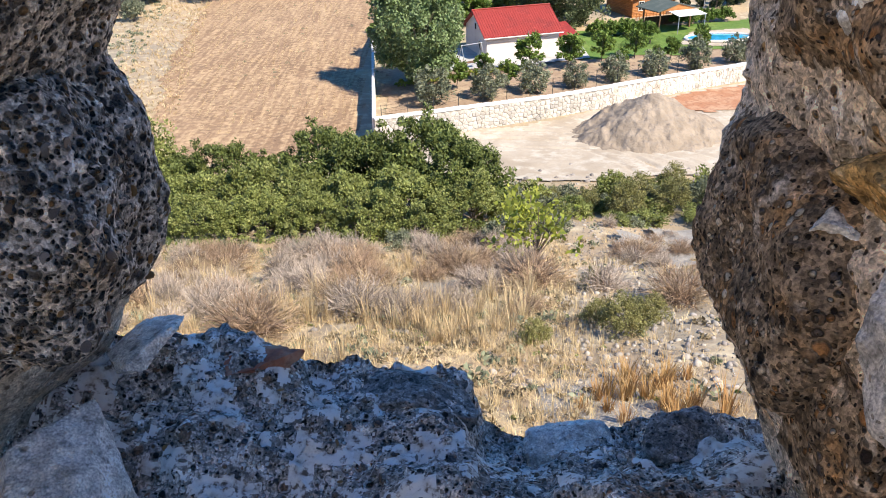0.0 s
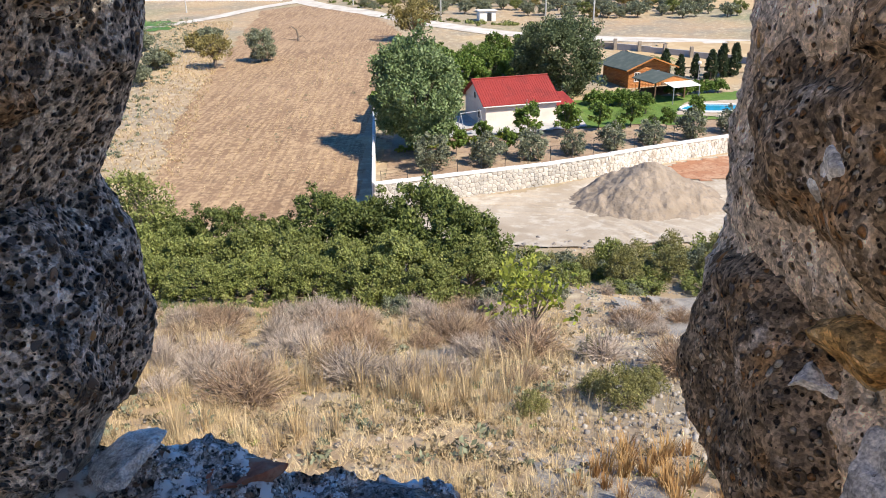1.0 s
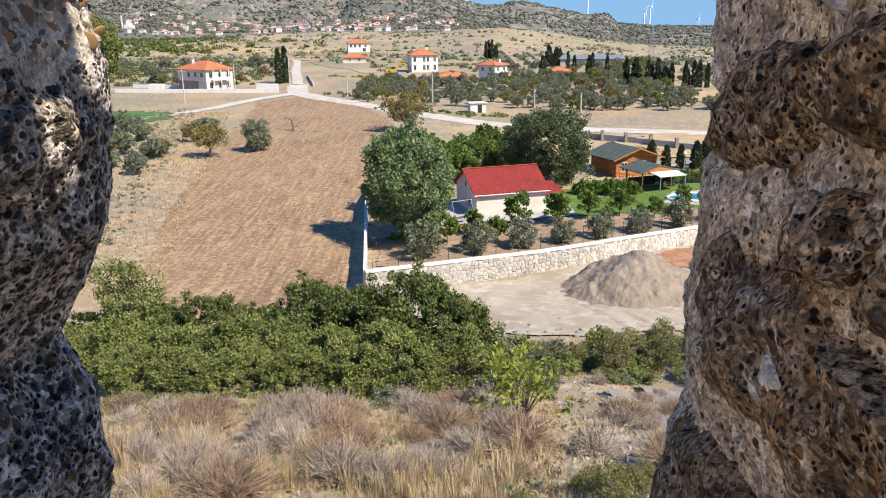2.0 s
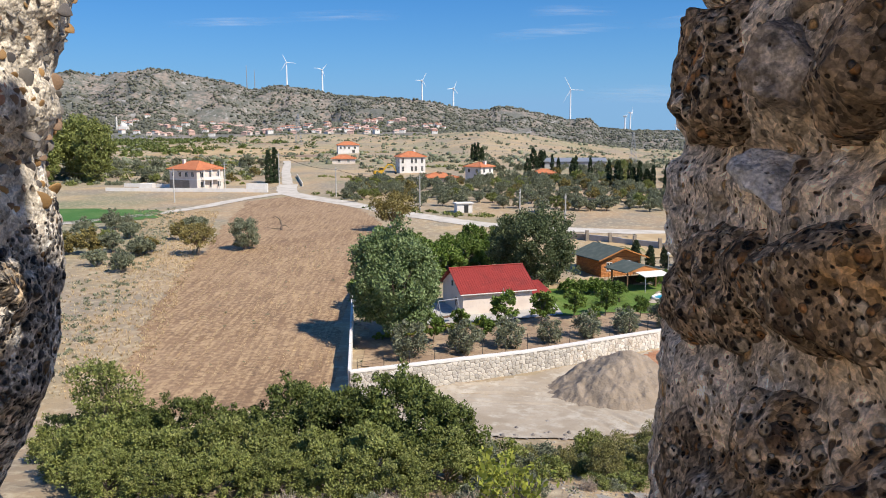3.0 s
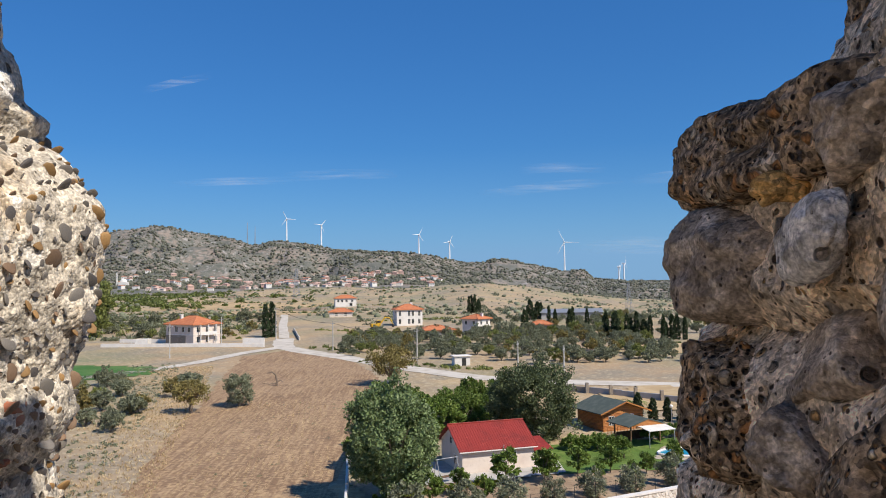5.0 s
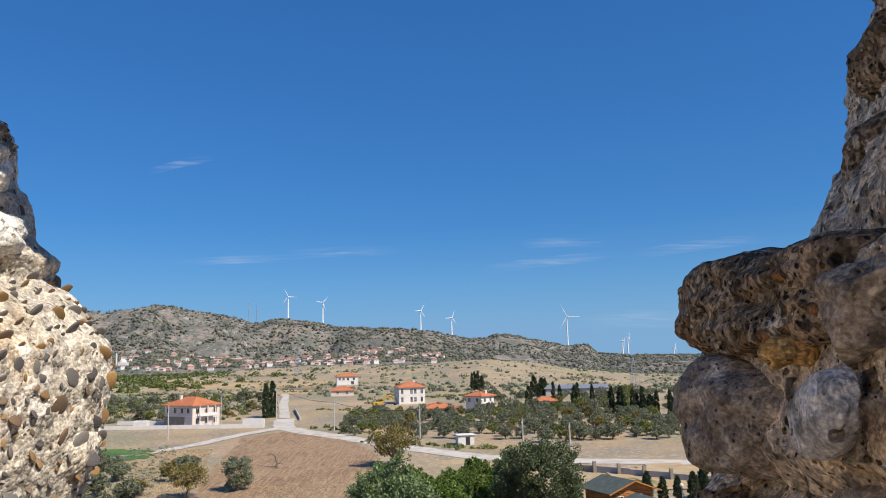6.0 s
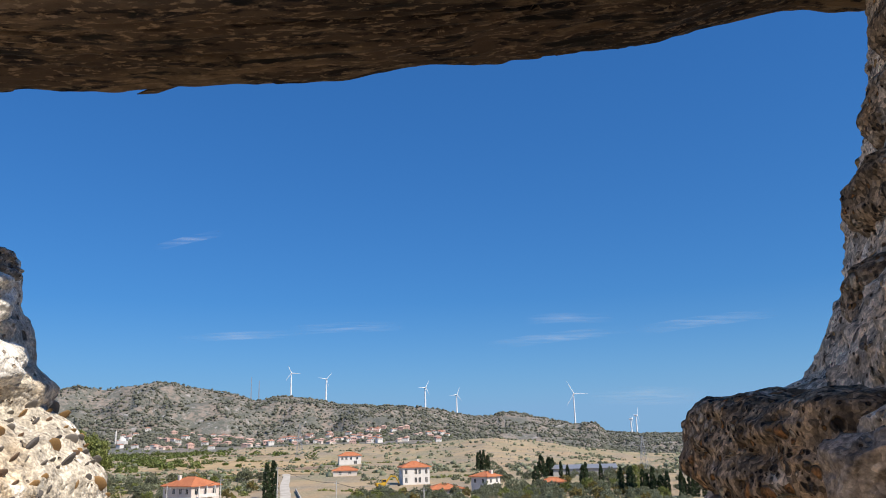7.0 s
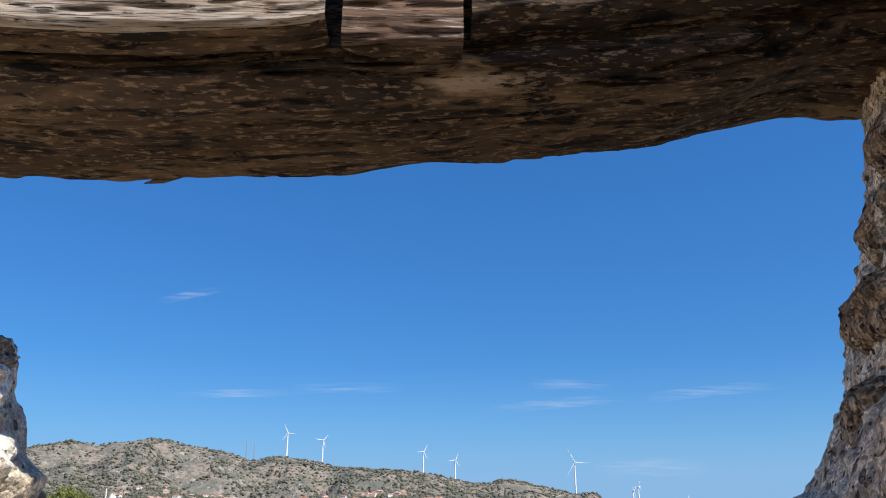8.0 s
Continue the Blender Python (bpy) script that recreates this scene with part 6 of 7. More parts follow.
villa("bungalow", -33, 335, 5, 10, 7, 2.2, 1.6, "low house with a faded tile roof", M["cream_wall"], [("front", -2, 0.6, 1.1, 1.1), ("front", 2, 0.6, 1.1, 1.1)])
villa("bungalow", 41, 246, -6, 7, 5, 2.2, 1.2, "low reddish house under trees", M["pink_wall"], [("front", -1.6, 0.7, 1, 1), ("front", 1.6, 0.7, 1, 1)])
hut = empty("hut", Matrix.Translation((9.6, 160.6, zz(9.6, 160.6))) @ pose(0, 0, 0, 0, 0, 10), "small white hut with a flat roof among hedges", "hut")
part("wall", box((-1.7, -1.3, -0.4), (1.7, 1.3, 1.9), 0.03), M["white_wall"], hut)
part("roof", box((-2.0, -1.6, 1.9), (2.0, 1.6, 2.08), 0.03), M["white_wall"], hut)
part("door", box((-0.1, -1.36, -0.3), (0.8, -1.29, 1.6), 0.01), M["black"], hut)
barn = empty("barn", Matrix.Translation((62, 300, zz(62, 300))) @ pose(0, 0, 0, 0, 0, -4), "long low grey farm shed behind cypresses", "shed")
part("wall", box((-12, -4, -0.6), (12, 4, 2.6), 0.05), M["grey_wall"], barn)
bm = bmesh.new()
prism(bm, [(-4.6, 2.6), (4.6, 2.6), (0, 4.0)], -12.5, 12.5)
part("roof", bm, M["metal"], barn)


def yard_wall(name, p, q, h, th, material, label, cap=0.0):
    p, q = Vector((*p, 0)), Vector((*q, 0))
    n = max(1, int((q - p).length / 6))
    top = empty(name, Matrix(), label, "wall", kind="structure")
    for i in range(n):
        a, b = p.lerp(q, i / n), p.lerp(q, (i + 1) / n)
        d = (b - a).normalized()
        z = min(zz(a.x, a.y), zz(b.x, b.y))
        zt = (zz(a.x, a.y) + zz(b.x, b.y)) / 2 + h
        m = Matrix.Translation(a) @ pose(0, 0, 0, 0, 0, math.degrees(math.atan2(d.y, d.x)))
        part("panel", box((0, -th / 2, z - 0.5), ((b - a).length, th / 2, zt), 0.02, m), material, top)
    return top


yard_wall("yard_wall", (-88, 214.5), (-41.5, 208), 1.0, 0.25, M["white_wall"], "low white plastered yard wall")
yard_wall("yard_wall", (-88, 228), (-70, 224), 1.0, 0.25, M["white_wall"], "low white plastered yard wall")
yard_wall("gate_wall", (-47.5, 209.5), (-41.5, 208.8), 2.4, 0.5, M["white_wall"], "taller white gate block in the yard wall")
shed = tagged(finish("shed", box((-1.8, -1.4, -0.4), (1.8, 1.4, 2.0), 0.05, Matrix.Translation((-77, 216.5, zz(-77, 216.5)))), M["white_wall"]), "small white outbuilding by the yard wall", "shed")
yard_wall("road_wall", (-42.0, 262), (-34.6, 226), 1.0, 0.3, M["wall_stone"], "grey stone wall along the road")
yard_wall("lane_wall", (14, 131), (27.5, 121.5), 0.9, 0.3, M["wall_joint"], "low grey wall beside the lane")
yard_wall("lane_wall", (27.5, 121.5), (46, 104), 1.0, 0.3, M["grey_wall"], "low grey wall with pillars beside the lane")
strip("lane", [(18, 134), (27, 125), (36, 116), (46, 107), (60, 98)], 3.4, mat("lane_asphalt", (0.16, 0.16, 0.16), tones=(((0.22, 0.21, 0.20), 0.6, 0.45, 0.65),)), "narrow grey asphalt lane", "road", lift=0.12)
for k in range(7):
    a = Vector((27.5, 121.0, 0)).lerp(Vector((46, 103.4, 0)), k / 6)
    tagged(finish("gate_pillar", box((-0.25, -0.25, -0.4), (0.25, 0.25, 1.7), 0.03, Matrix.Translation((a.x, a.y, zz(a.x, a.y)))), M["wall_joint"]), "square stone pillar of the lane wall", "pillar", "lane wall pillars")

# small house with the red sheet roof
rh = empty("house", Matrix.Translation((4.5, 74.3, -0.25)) @ pose(0, 0, 0, 0, 0, 17), "small white house with a red sheet-metal gable roof", "house")
W, D, EV, RG = 7.7, 6.2, 2.75, 4.55
bm = box((0, 0, -0.5), (W, D, EV), 0.02)
part("wall", bm, M["cream_wall"], rh)
bm = bmesh.new()
prism(bm, [(0, EV), (D, EV), (D / 2, RG - 0.12)], 0.0, 0.12)
part("gable", bm, M["cream_wall"], rh)
bm = bmesh.new()
prism(bm, [(0, EV), (D, EV), (D / 2, RG - 0.12)], W - 0.12, W)
part("gable", bm, M["cream_wall"], rh)
slopes = (D / 2 + 0.45)
for sgn, name in ((-1, "front"), (1, "back")):
    bm = bmesh.new()
    drop = (RG - EV) / (D / 2)
    y_e = D / 2 + sgn * slopes
    z_e = RG - drop * slopes
    quad = [(-0.45, D / 2, RG), (W + 0.3, D / 2, RG), (W + 0.3, y_e, z_e), (-0.45, y_e, z_e)]
    lo = [bm.verts.new(Vector(p)) for p in quad]
    hi = [bm.verts.new(Vector(p) + Vector((0, 0, 0.06))) for p in quad]
    bm.faces.new(lo), bm.faces.new(hi[::-1])
    for k in range(4):
        bm.faces.new((lo[k], lo[(k + 1) % 4], hi[(k + 1) % 4], hi[k]))
    bmesh.ops.recalc_face_normals(bm, faces=bm.faces[:])
    ob = part("roof", bm, M["roof_red"], rh)
    bm = bmesh.new()
    for k in range(33):
        x = -0.4 + k * (W + 0.65) / 32
        add_tube(bm, [(x, D / 2, RG + 0.06), (x, (D / 2 + y_e) / 2, (RG + z_e) / 2 + 0.06), (x, y_e, z_e + 0.06)], [0.035] * 3, 5)
    part("ribs", bm, M["roof_red"], ob)
bm = bmesh.new()
add_tube(bm, [(-0.45, D / 2, RG + 0.08), (W / 2, D / 2, RG + 0.08), (W + 0.3, D / 2, RG + 0.08)], [0.09] * 3, 6)
part("ridge_cap", bm, M["roof_red"], rh)
part("fascia", box((-0.4, -0.47, EV - 0.37), (W + 0.28, -0.43, EV - 0.27), 0.01), M["white_wall"], rh)
part("plinth", box((-0.03, -0.06, -0.5), (W + 0.03, 0.01, 0.28), 0.01), M["grey_wall"], rh)
window(rh, (W * 0.68, 0, 1.25), 0, 1.0, 0.8)
window(rh, (0, D / 2, 2.75), -90, 0.5, 0.6, 0)
window(rh, (0, D * 0.3, 0.9), -90, 0.7, 0.9, 0)
bm = bmesh.new()
add_tube(bm, [(W * 0.52, -0.35, 0.2), (W * 0.52, -0.35, 1.6), (W * 0.55, -0.5, 2.9)], [0.04] * 3, 6)
part("flue_pipe", bm, M["metal"], rh)
ext = part("extension", box((W + 0.01, 0.3, -0.5), (W + 1.9, D - 0.3, 1.8), 0.02), M["cream_wall"], rh)
bm = bmesh.new()
prism(bm, [(0.0, 1.92), (D, 1.92), (D, 2.0), (D / 2, 2.75), (0.0, 2.0)], W + 0.05, W + 2.2)
part("extension_roof", bm, M["roof_red"], ext)
terr = sheet("terrace", [(0.5, 70.8), (8, 72.2), (15, 74.0), (15, 82), (6, 82), (0.5, 79)], M["concrete"], "concrete terrace round the small house", "pavement", lift=0.2, step=0.4, ragged=0.1)
sw = empty("swing", Matrix.Translation((2.9, 71.8, zz(2.9, 71.8) + 0.2)) @ pose(0, 0, 0, 0, 0, 30), "blue-grey metal swing frame beside the house", "swing")
for x in (-1.1, 1.1):
    for y in (-0.8, 0.8):
        bm = bmesh.new()
        add_tube(bm, [(x, y, 0), (x, 0, 2.2)], [0.04, 0.04], 6)
        part("leg", bm, M["metal"], sw)
bm = bmesh.new()
add_tube(bm, [(-1.2, 0, 2.2), (1.2, 0, 2.2)], [0.04, 0.04], 6)
part("top_bar", bm, M["metal"], sw)
part("seat", box((-0.6, -0.25, 0.5), (0.6, 0.25, 0.58), 0.02), M["wood_dark"], sw)

# log cabin and its garden pavilion
cb = empty("cabin", Matrix.Translation((24.8, 95.9, 0.25)) @ pose(0, 0, 0, 0, 0, 20) @ Matrix.Diagonal((0.86, 0.86, 0.9, 1)), "orange-brown log cabin with a dark green gable roof", "cabin")
for k in range(14):
    z = 0.1 + k * 0.2
    for a, b in (((-3.4, -2.9, z), (3.4, -2.9, z)), ((-3.4, 3.6, z), (3.4, 3.6, z)), ((-3.3, -3.05, z + 0.1), (-3.3, 3.7, z + 0.1)), ((3.3, -3.05, z + 0.1), (3.3, 3.7, z + 0.1))):
        bm = bmesh.new()
        add_tube(bm, [a, b], [0.125, 0.125], 7)
        part("log", bm, M["logs"], cb)
bm = bmesh.new()
prism(bm, [(-3.4, 2.8), (3.4, 2.8), (0, 3.95)], -3.0, -2.85, "y")
part("gable", bm, M["logs"], cb)
bm = bmesh.new()
prism(bm, [(-3.4, 2.8), (3.4, 2.8), (0, 3.95)], 3.5, 3.65, "y")
part("gable", bm, M["logs"], cb)
for s in (-1, 1):
    bm = bmesh.new()
    prism(bm, [(0, 4.02), (s * 4.3, 2.55), (s * 4.3, 2.67), (0, 4.14)], -3.9, 4.2, "y")
    part("roof", bm, M["roof_dark"], cb)
    bm = bmesh.new()
    prism(bm, [(0, 3.98), (s * 4.35, 2.5), (s * 4.35, 2.68), (0, 4.16)], -3.98, -3.9, "y")
    part("bargeboard", bm, M["logs"], cb)
window(cb, (0.9, -3.02, 1.0), 0, 1.6, 1.2)
window(cb, (-2.0, -3.02, 1.0), 0, 0.8, 1.1)
part("door", box((2.2, -3.1, 0.0), (3.0, -3.0, 2.0), 0.02), M["wood_dark"], cb)
rail = part("porch_rail", box((-3.7, -4.44, 0.94), (0.9, -4.36, 1.02), 0.01), M["logs"], cb)
for k in range(9):
    bm = bmesh.new()
    add_tube(bm, [(-3.6 + k * 0.55, -4.4, -0.3), (-3.6 + k * 0.55, -4.4, 0.95)], [0.05, 0.05], 5)
    part("baluster", bm, M["logs"], rail)
gz = empty("pavilion", Matrix.Translation((25.6, 87.2, 0.12)) @ pose(0, 0, 0, 0, 0, 20), "garden pavilion with a dark gable roof and white awning", "pavilion")
for x, y in ((-2.0, -1.5), (2.0, -1.5), (-2.0, 1.6), (2.0, 1.6)):
    part("post", box((x - 0.08, y - 0.08, -0.2), (x + 0.08, y + 0.08, 2.3), 0.02), M["wood_dark"], gz)
for s in (-1, 1):
    bm = bmesh.new()
    prism(bm, [(0, 2.95), (s * 2.7, 2.2), (s * 2.7, 2.3), (0, 3.06)], -2.1, 2.2, "y")
    part("roof", bm, M["roof_dark"], gz)
bm = bmesh.new()
prism(bm, [(-2.4, 2.28), (2.4, 2.28), (0, 2.95)], -2.0, -1.9, "y")
part("gable", bm, M["logs"], gz)
bm = bmesh.new()
prism(bm, [(-3.9, 1.95), (-2.0, 2.2), (-2.0, 2.26), (-3.9, 2.01)], -1.3, 2.3)
part("awning", bm, M["white_wall"], gz, "white fabric awning")
for x in (-1.2, 2.2):
    part("awning_post", box((x - 0.04, -3.85, -0.2), (x + 0.04, -3.77, 1.97), 0.01), M["metal"], gz)
part("counter", box((-1.9, 1.3, -0.2), (1.9, 1.5, 1.1), 0.02), M["wood_dark"], gz)
sheet("pool_deck", [(24.5, 78.6), (30, 76.8), (36, 80), (34, 85.2), (27.5, 84.3)], M["sand"], "pale paved deck round the pool", "pavement", lift=0.19, step=0.3, ragged=0.05)
pool = empty("pool", Matrix.Translation((29.4, 80.9, zz(29.4, 80.9) + 0.2)), "bright blue swimming pool with a pale rim", "pool")
bm = bmesh.new()
out = [(3.3 * math.cos(a) * (1 + 0.12 * math.sin(2 * a)), 1.9 * math.sin(a)) for a in np.linspace(0, 2 * math.pi, 40, endpoint=False)]
prism(bm, out, 0.0, 0.05, "z")
part("water", bm, M["water"], pool, "clear blue pool water")
bm = bmesh.new()
ring = [(x * 1.06, y * 1.08, 0.06) for x, y in out]
add_tube(bm, ring + ring[:1], [0.14] * 41, 6)
part("rim", bm, M["white_wall"], pool)
lamp = empty("garden_lamp", Matrix.Translation((32.3, 95.0, zz(32.3, 95))), "garden lamp post with a white globe", "lamp")
bm = bmesh.new()
add_tube(bm, [(0, 0, -0.2), (0, 0, 2.3)], [0.06, 0.045], 8)
part("post", bm, M["metal"], lamp)
bm = bmesh.new()
bmesh.ops.create_icosphere(bm, subdivisions=2, radius=0.24, matrix=Matrix.Translation((0, 0, 2.5)))
part("globe", bm, M["white_wall"], lamp)


def palm(seed, h, r, label):
    rng = random.Random(seed)
    top = empty("palm", Matrix(), label, "palm", "palms in the garden")
    bm = bmesh.new()
    add_tube(bm, [(0, 0, -0.2), (0.03, 0, h * 0.5), (0.05, 0.02, h)], [0.16, 0.13, 0.12], 8)
    part("trunk", bm, M["bark"], top)
    v, f = [], []
    for k in range(20):
        a = k * 2.4
        lift = rng.uniform(0.2, 1.0)
        for i in range(14):
            t = (i + 1) / 14
            c = Vector((math.cos(a) * r * t, math.sin(a) * r * t, h + r * (lift * t - 0.95 * t * t)))
            for s in (-1, 1):
                d = Vector((math.cos(a + s * 1.0), math.sin(a + s * 1.0), -0.25)) * r * 0.34 * (1.05 - t * 0.7)
                n = len(v)
                w = Vector((-math.sin(a), math.cos(a), 0.2)) * 0.025
                v += [c - w, c + w, c + d + w * 0.3, c + d - w * 0.3]
                f.append((n, n + 1, n + 2, n + 3))
    cr = new("fronds", mesh_np("fronds", np.array(v), np.array(f), M["leaf_bright"]))
    cr.parent = top
    return top


pa = palm(5, 0.8, 1.7, "small palm with arching green fronds on the lawn")
put(pa, 19.6, 78.4)
again(pa, 21.8, 79.4, 0.9)
again(pa, 26.5, 104, 1.6)
again(pa, 30, 104, 1.6)

# sand heap in the lot
hx, hy = np.meshgrid(np.linspace(-7.2, 7.2, 180), np.linspace(-5.6, 5.6, 150))
rr = np.hypot(hx / 1.30, hy) + 0.35 * fbm(hx * 0.6, hy * 0.6, 0, 4, 51)
hz = np.clip(3.45 * (1 - rr / 4.6), -0.3, 9) + 0.10 * fbm(hx * 2, hy * 2, 0, 4, 52) * (rr < 4.6) - 0.2 * np.exp(-(rr / 0.5) ** 2)
hp = np.stack([hx + 15.3, hy + 52.9, ground_z(hx + 15.3, hy + 52.9) + hz], -1)
tagged(new("gravel_mound", mesh_np("gravel_mound", hp.reshape(-1, 3), grid_faces(*hx.shape), M["pile"], True)), "grey-brown heap of sand and gravel in the dirt lot", "heap")

# village at the mountain's foot
rng = random.Random(41)
base = []
for i, (wm, w, d, h, lab) in enumerate((("white_wall", 11, 9, 6.5, "white village house with a tile roof"), ("pink_wall", 12, 9, 6, "pinkish village house with a tile roof"), ("cream_wall", 9, 8, 4, "low cream village house with a tile roof"))):
    e = empty("village_house", Matrix(), lab, "house", "village houses")
    part("wall", box((-w / 2, -d / 2, -3), (w / 2, d / 2, h), 0.05), M[wm], e)
    hip_roof(e, w, d, h, 2.0, 0.5, M["pink_wall"] if i != 0 else M["roof_faded"])
    for u in (-w / 3.2, 0, w / 3.2):
        part("window", box((u - 0.6, -d / 2 - 0.05, h - 2.2), (u + 0.6, -d / 2 + 0.05, h - 0.8), 0.01), M["glass"], e)
    base.append(e)
used = set()
for i in range(150):
    x = rng.uniform(-470, -60) if i < 100 else rng.uniform(-260, 40)
    y = 1150 + rng.uniform(-60, 110)
    k = rng.choice((0, 0, 1, 2, 2))
    if -330 < x < -230 and rng.random() < 0.5:
        k = 1
    m = Matrix.Translation((x, y, zz(x, y))) @ pose(0, 0, 0, 0, 0, rng.uniform(-35, 35)) @ Matrix.Diagonal((0.75, 0.75, rng.uniform(0.6, 0.95), 1))
    if k in used:
        copy_thing(base[k], m).matrix_basis = m
    else:
        used.add(k)
        base[k].matrix_basis = m
mq = empty("mosque", Matrix.Translation((-440, 1150, zz(-440, 1150))), "white village mosque with a dome and minaret", "mosque")
part("hall", box((-6, -6, -3), (6, 6, 6), 0.1), M["white_wall"], mq)
bm = bmesh.new()
bmesh.ops.create_uvsphere(bm, u_segments=20, v_segments=10, radius=5.2, matrix=Matrix.Translation((0, 0, 6)))
part("dome", bm, M["white_wall"], mq)
bm = bmesh.new()
add_tube(bm, [(-9, -3, -3), (-9, -3, 13), (-9, -3, 13.2), (-9, -3, 14), (-9, -3, 14.1), (-9, -3, 18), (-9, -3, 22)], [1.2, 1.1, 1.7, 1.7, 0.9, 0.85, 0.05], 12)
part("minaret", bm, M["white_wall"], mq)

# wind turbines on the ridge
def turbine(x, y, hub, blade, turn, yaw=0):
    g = zz(x, y) - 2
    top = empty("wind_turbine", Matrix.Translation((x, y, g)) @ pose(0, 0, 0, 0, 0, yaw), "white three-bladed wind turbine on the ridge", "wind turbine", "wind turbines on the ridge")
    h = hub - g
    bm = bmesh.new()
    add_tube(bm, [(0, 0, 0), (0, 0, h * 0.5), (0, 0, h - 0.5)], [2.2, 1.8, 1.35], 12)
    part("tower", bm, M["turbine"], top)
    part("nacelle", box((-1.5, -3.2, h - 1.6), (1.5, 4.5, h + 1.6), 0.5), M["turbine"], top)
    bm = bmesh.new()
    add_tube(bm, [(0, -5.2, h), (0, -4.2, h), (0, -3.2, h)], [0.5, 1.4, 1.5], 12)
    hb = part("hub", bm, M["turbine"], top)
    for k in range(3):
        m = Matrix.Translation((0, -4.2, h)) @ pose(0, 0, 0, 0, turn + k * 120, 0)
        bm = bmesh.new()
        secs = ((0.5, 0.7, 0.7), (blade * 0.12, 1.25, 0.45), (blade * 0.3, 1.0, 0.3), (blade * 0.65, 0.6, 0.2), (blade * 0.9, 0.2, 0.08))
        rings_ = []
        for r, c, th_ in secs:
            rings_.append([bm.verts.new(m @ Vector((cx, cy, r))) for cx, cy in ((-c * 0.5, 0), (0, -th_), (c * 0.9, 0), (0, th_))])
        for r0, r1 in zip(rings_, rings_[1:]):
            for j in range(4):
                bm.faces.new((r0[j], r0[(j + 1) % 4], r1[(j + 1) % 4], r1[j]))
        bm.faces.new(rings_[-1])
        part("blade", bm, M["turbine"], hb)


for x, y, hub, blade, turn, yaw in ((-320, 1880, 200, 25, -25, 10), (-234, 1880, 183, 22, 40, 14), (9, 1880, 157, 22, 28, 20), (86, 1880, 138, 21, 22, 18), (376, 1880, 134, 40, -28, 0), (527, 1880, 78, 24, 15, 60), (519, 1900, 70, 22, 50, 60), (650, 1900, 48, 16, 10, 40)):
    turbine(x, y, hub, blade, turn, yaw)


def lattice(name, x, y, h, foot, label, arms=0):
    """A lattice mast of four legs with cross braces."""
    top = empty(name, Matrix.Translation((x, y, zz(x, y) - 0.5)), label, "mast")
    r = h * 0.0035 + 0.03
    tip = foot * 0.16
    for sx_ in (-1, 1):
        for sy_ in (-1, 1):
            bm = bmesh.new()
            add_tube(bm, [(sx_ * foot, sy_ * foot, 0), (sx_ * tip, sy_ * tip, h)], [r, r], 4)
            part("leg", bm, M["metal"], top)
    bm = bmesh.new()
    n = 8
    for k in range(n):
        a, b = 1 - k / n * (1 - tip / foot), 1 - (k + 1) / n * (1 - tip / foot)
        z0, z1 = h * k / n, h * (k + 1) / n
        for s in (-1, 1):
            add_tube(bm, [(-foot * a, s * foot * a, z0), (foot * b, s * foot * b, z1)], [r * 0.6] * 2, 4)
            add_tube(bm, [(foot * a, s * foot * a, z0), (-foot * b, s * foot * b, z1)], [r * 0.6] * 2, 4)
    part("braces", bm, M["metal"], top)
    for k in range(arms):
        bm = bmesh.new()
        z = h * (0.72 + 0.11 * k)
        add_tube(bm, [(-foot * 1.7, 0, z), (0, 0, z + 0.3), (foot * 1.7, 0, z)], [r * 0.6, r * 1.2, r * 0.6], 4)
        part("arm", bm, M["metal"], top)
    return top


lattice("pylon", 108, 378, 16, 1.7, "grey lattice power pylon on the dry hill", 3)
lattice("pylon", -88, 560, 23, 2.4, "grey lattice power pylon before the village", 3)
lattice("radio_mast", -417, 1880, 62, 1.4, "thin radio mast on the ridge")
lattice("radio_mast", -398, 1880, 56, 1.4, "thin radio mast on the ridge")

# power poles and wires
def pole(x, y, h, turn):
    top = empty("power_pole", Matrix.Translation((x, y, zz(x, y))) @ pose(0, 0, 0, 0, 0, turn), "pale concrete power pole with a crossarm", "pole", "power poles")
    bm = bmesh.new()
    add_tube(bm, [(0, 0, -0.5), (0, 0, h)], [0.17, 0.11], 8)
    part("shaft", bm, M["pole"], top)
    part("crossarm", box((-0.8, -0.06, h - 0.75), (0.8, 0.06, h - 0.63), 0.01), M["metal"], top)
    for k in (-0.7, 0, 0.7):
        bm = bmesh.new()
        add_tube(bm, [(k, 0, h - 0.63), (k, 0, h - 0.45)], [0.05, 0.04], 6)
        part("insulator", bm, M["white_wall"], top)
    return Vector((x, y, zz(x, y) + h - 0.5))


tops = [pole(*p) for p in ((-58.9, 183.3, 8.2, 20), (-54.5, 214, 8.0, 10), (-42, 228.7, 10, 60), (-21.2, 194.4, 7.6, 50), (0.3, 160.8, 8.0, 50), (19.8, 146, 6.2, 70), (26, 131.9, 6.6, 70), (-100, 196, 8, 10))]
for i, (a, b) in enumerate(((7, 0), (0, 1), (1, 2), (2, 3), (3, 4), (4, 5), (5, 6))):
    p, q = tops[a], tops[b]
    for k in (-0.6, 0.6):
        bm = bmesh.new()
        line = [p.lerp(q, t) + Vector((0, k, -1.1 * 4 * t * (1 - t))) for t in np.linspace(0, 1, 13)]
        add_tube(bm, line, [0.022] * 13, 4)
        tagged(finish("power_wire", bm, M["black"]), "sagging dark power wire between poles", "wire", "power wires")

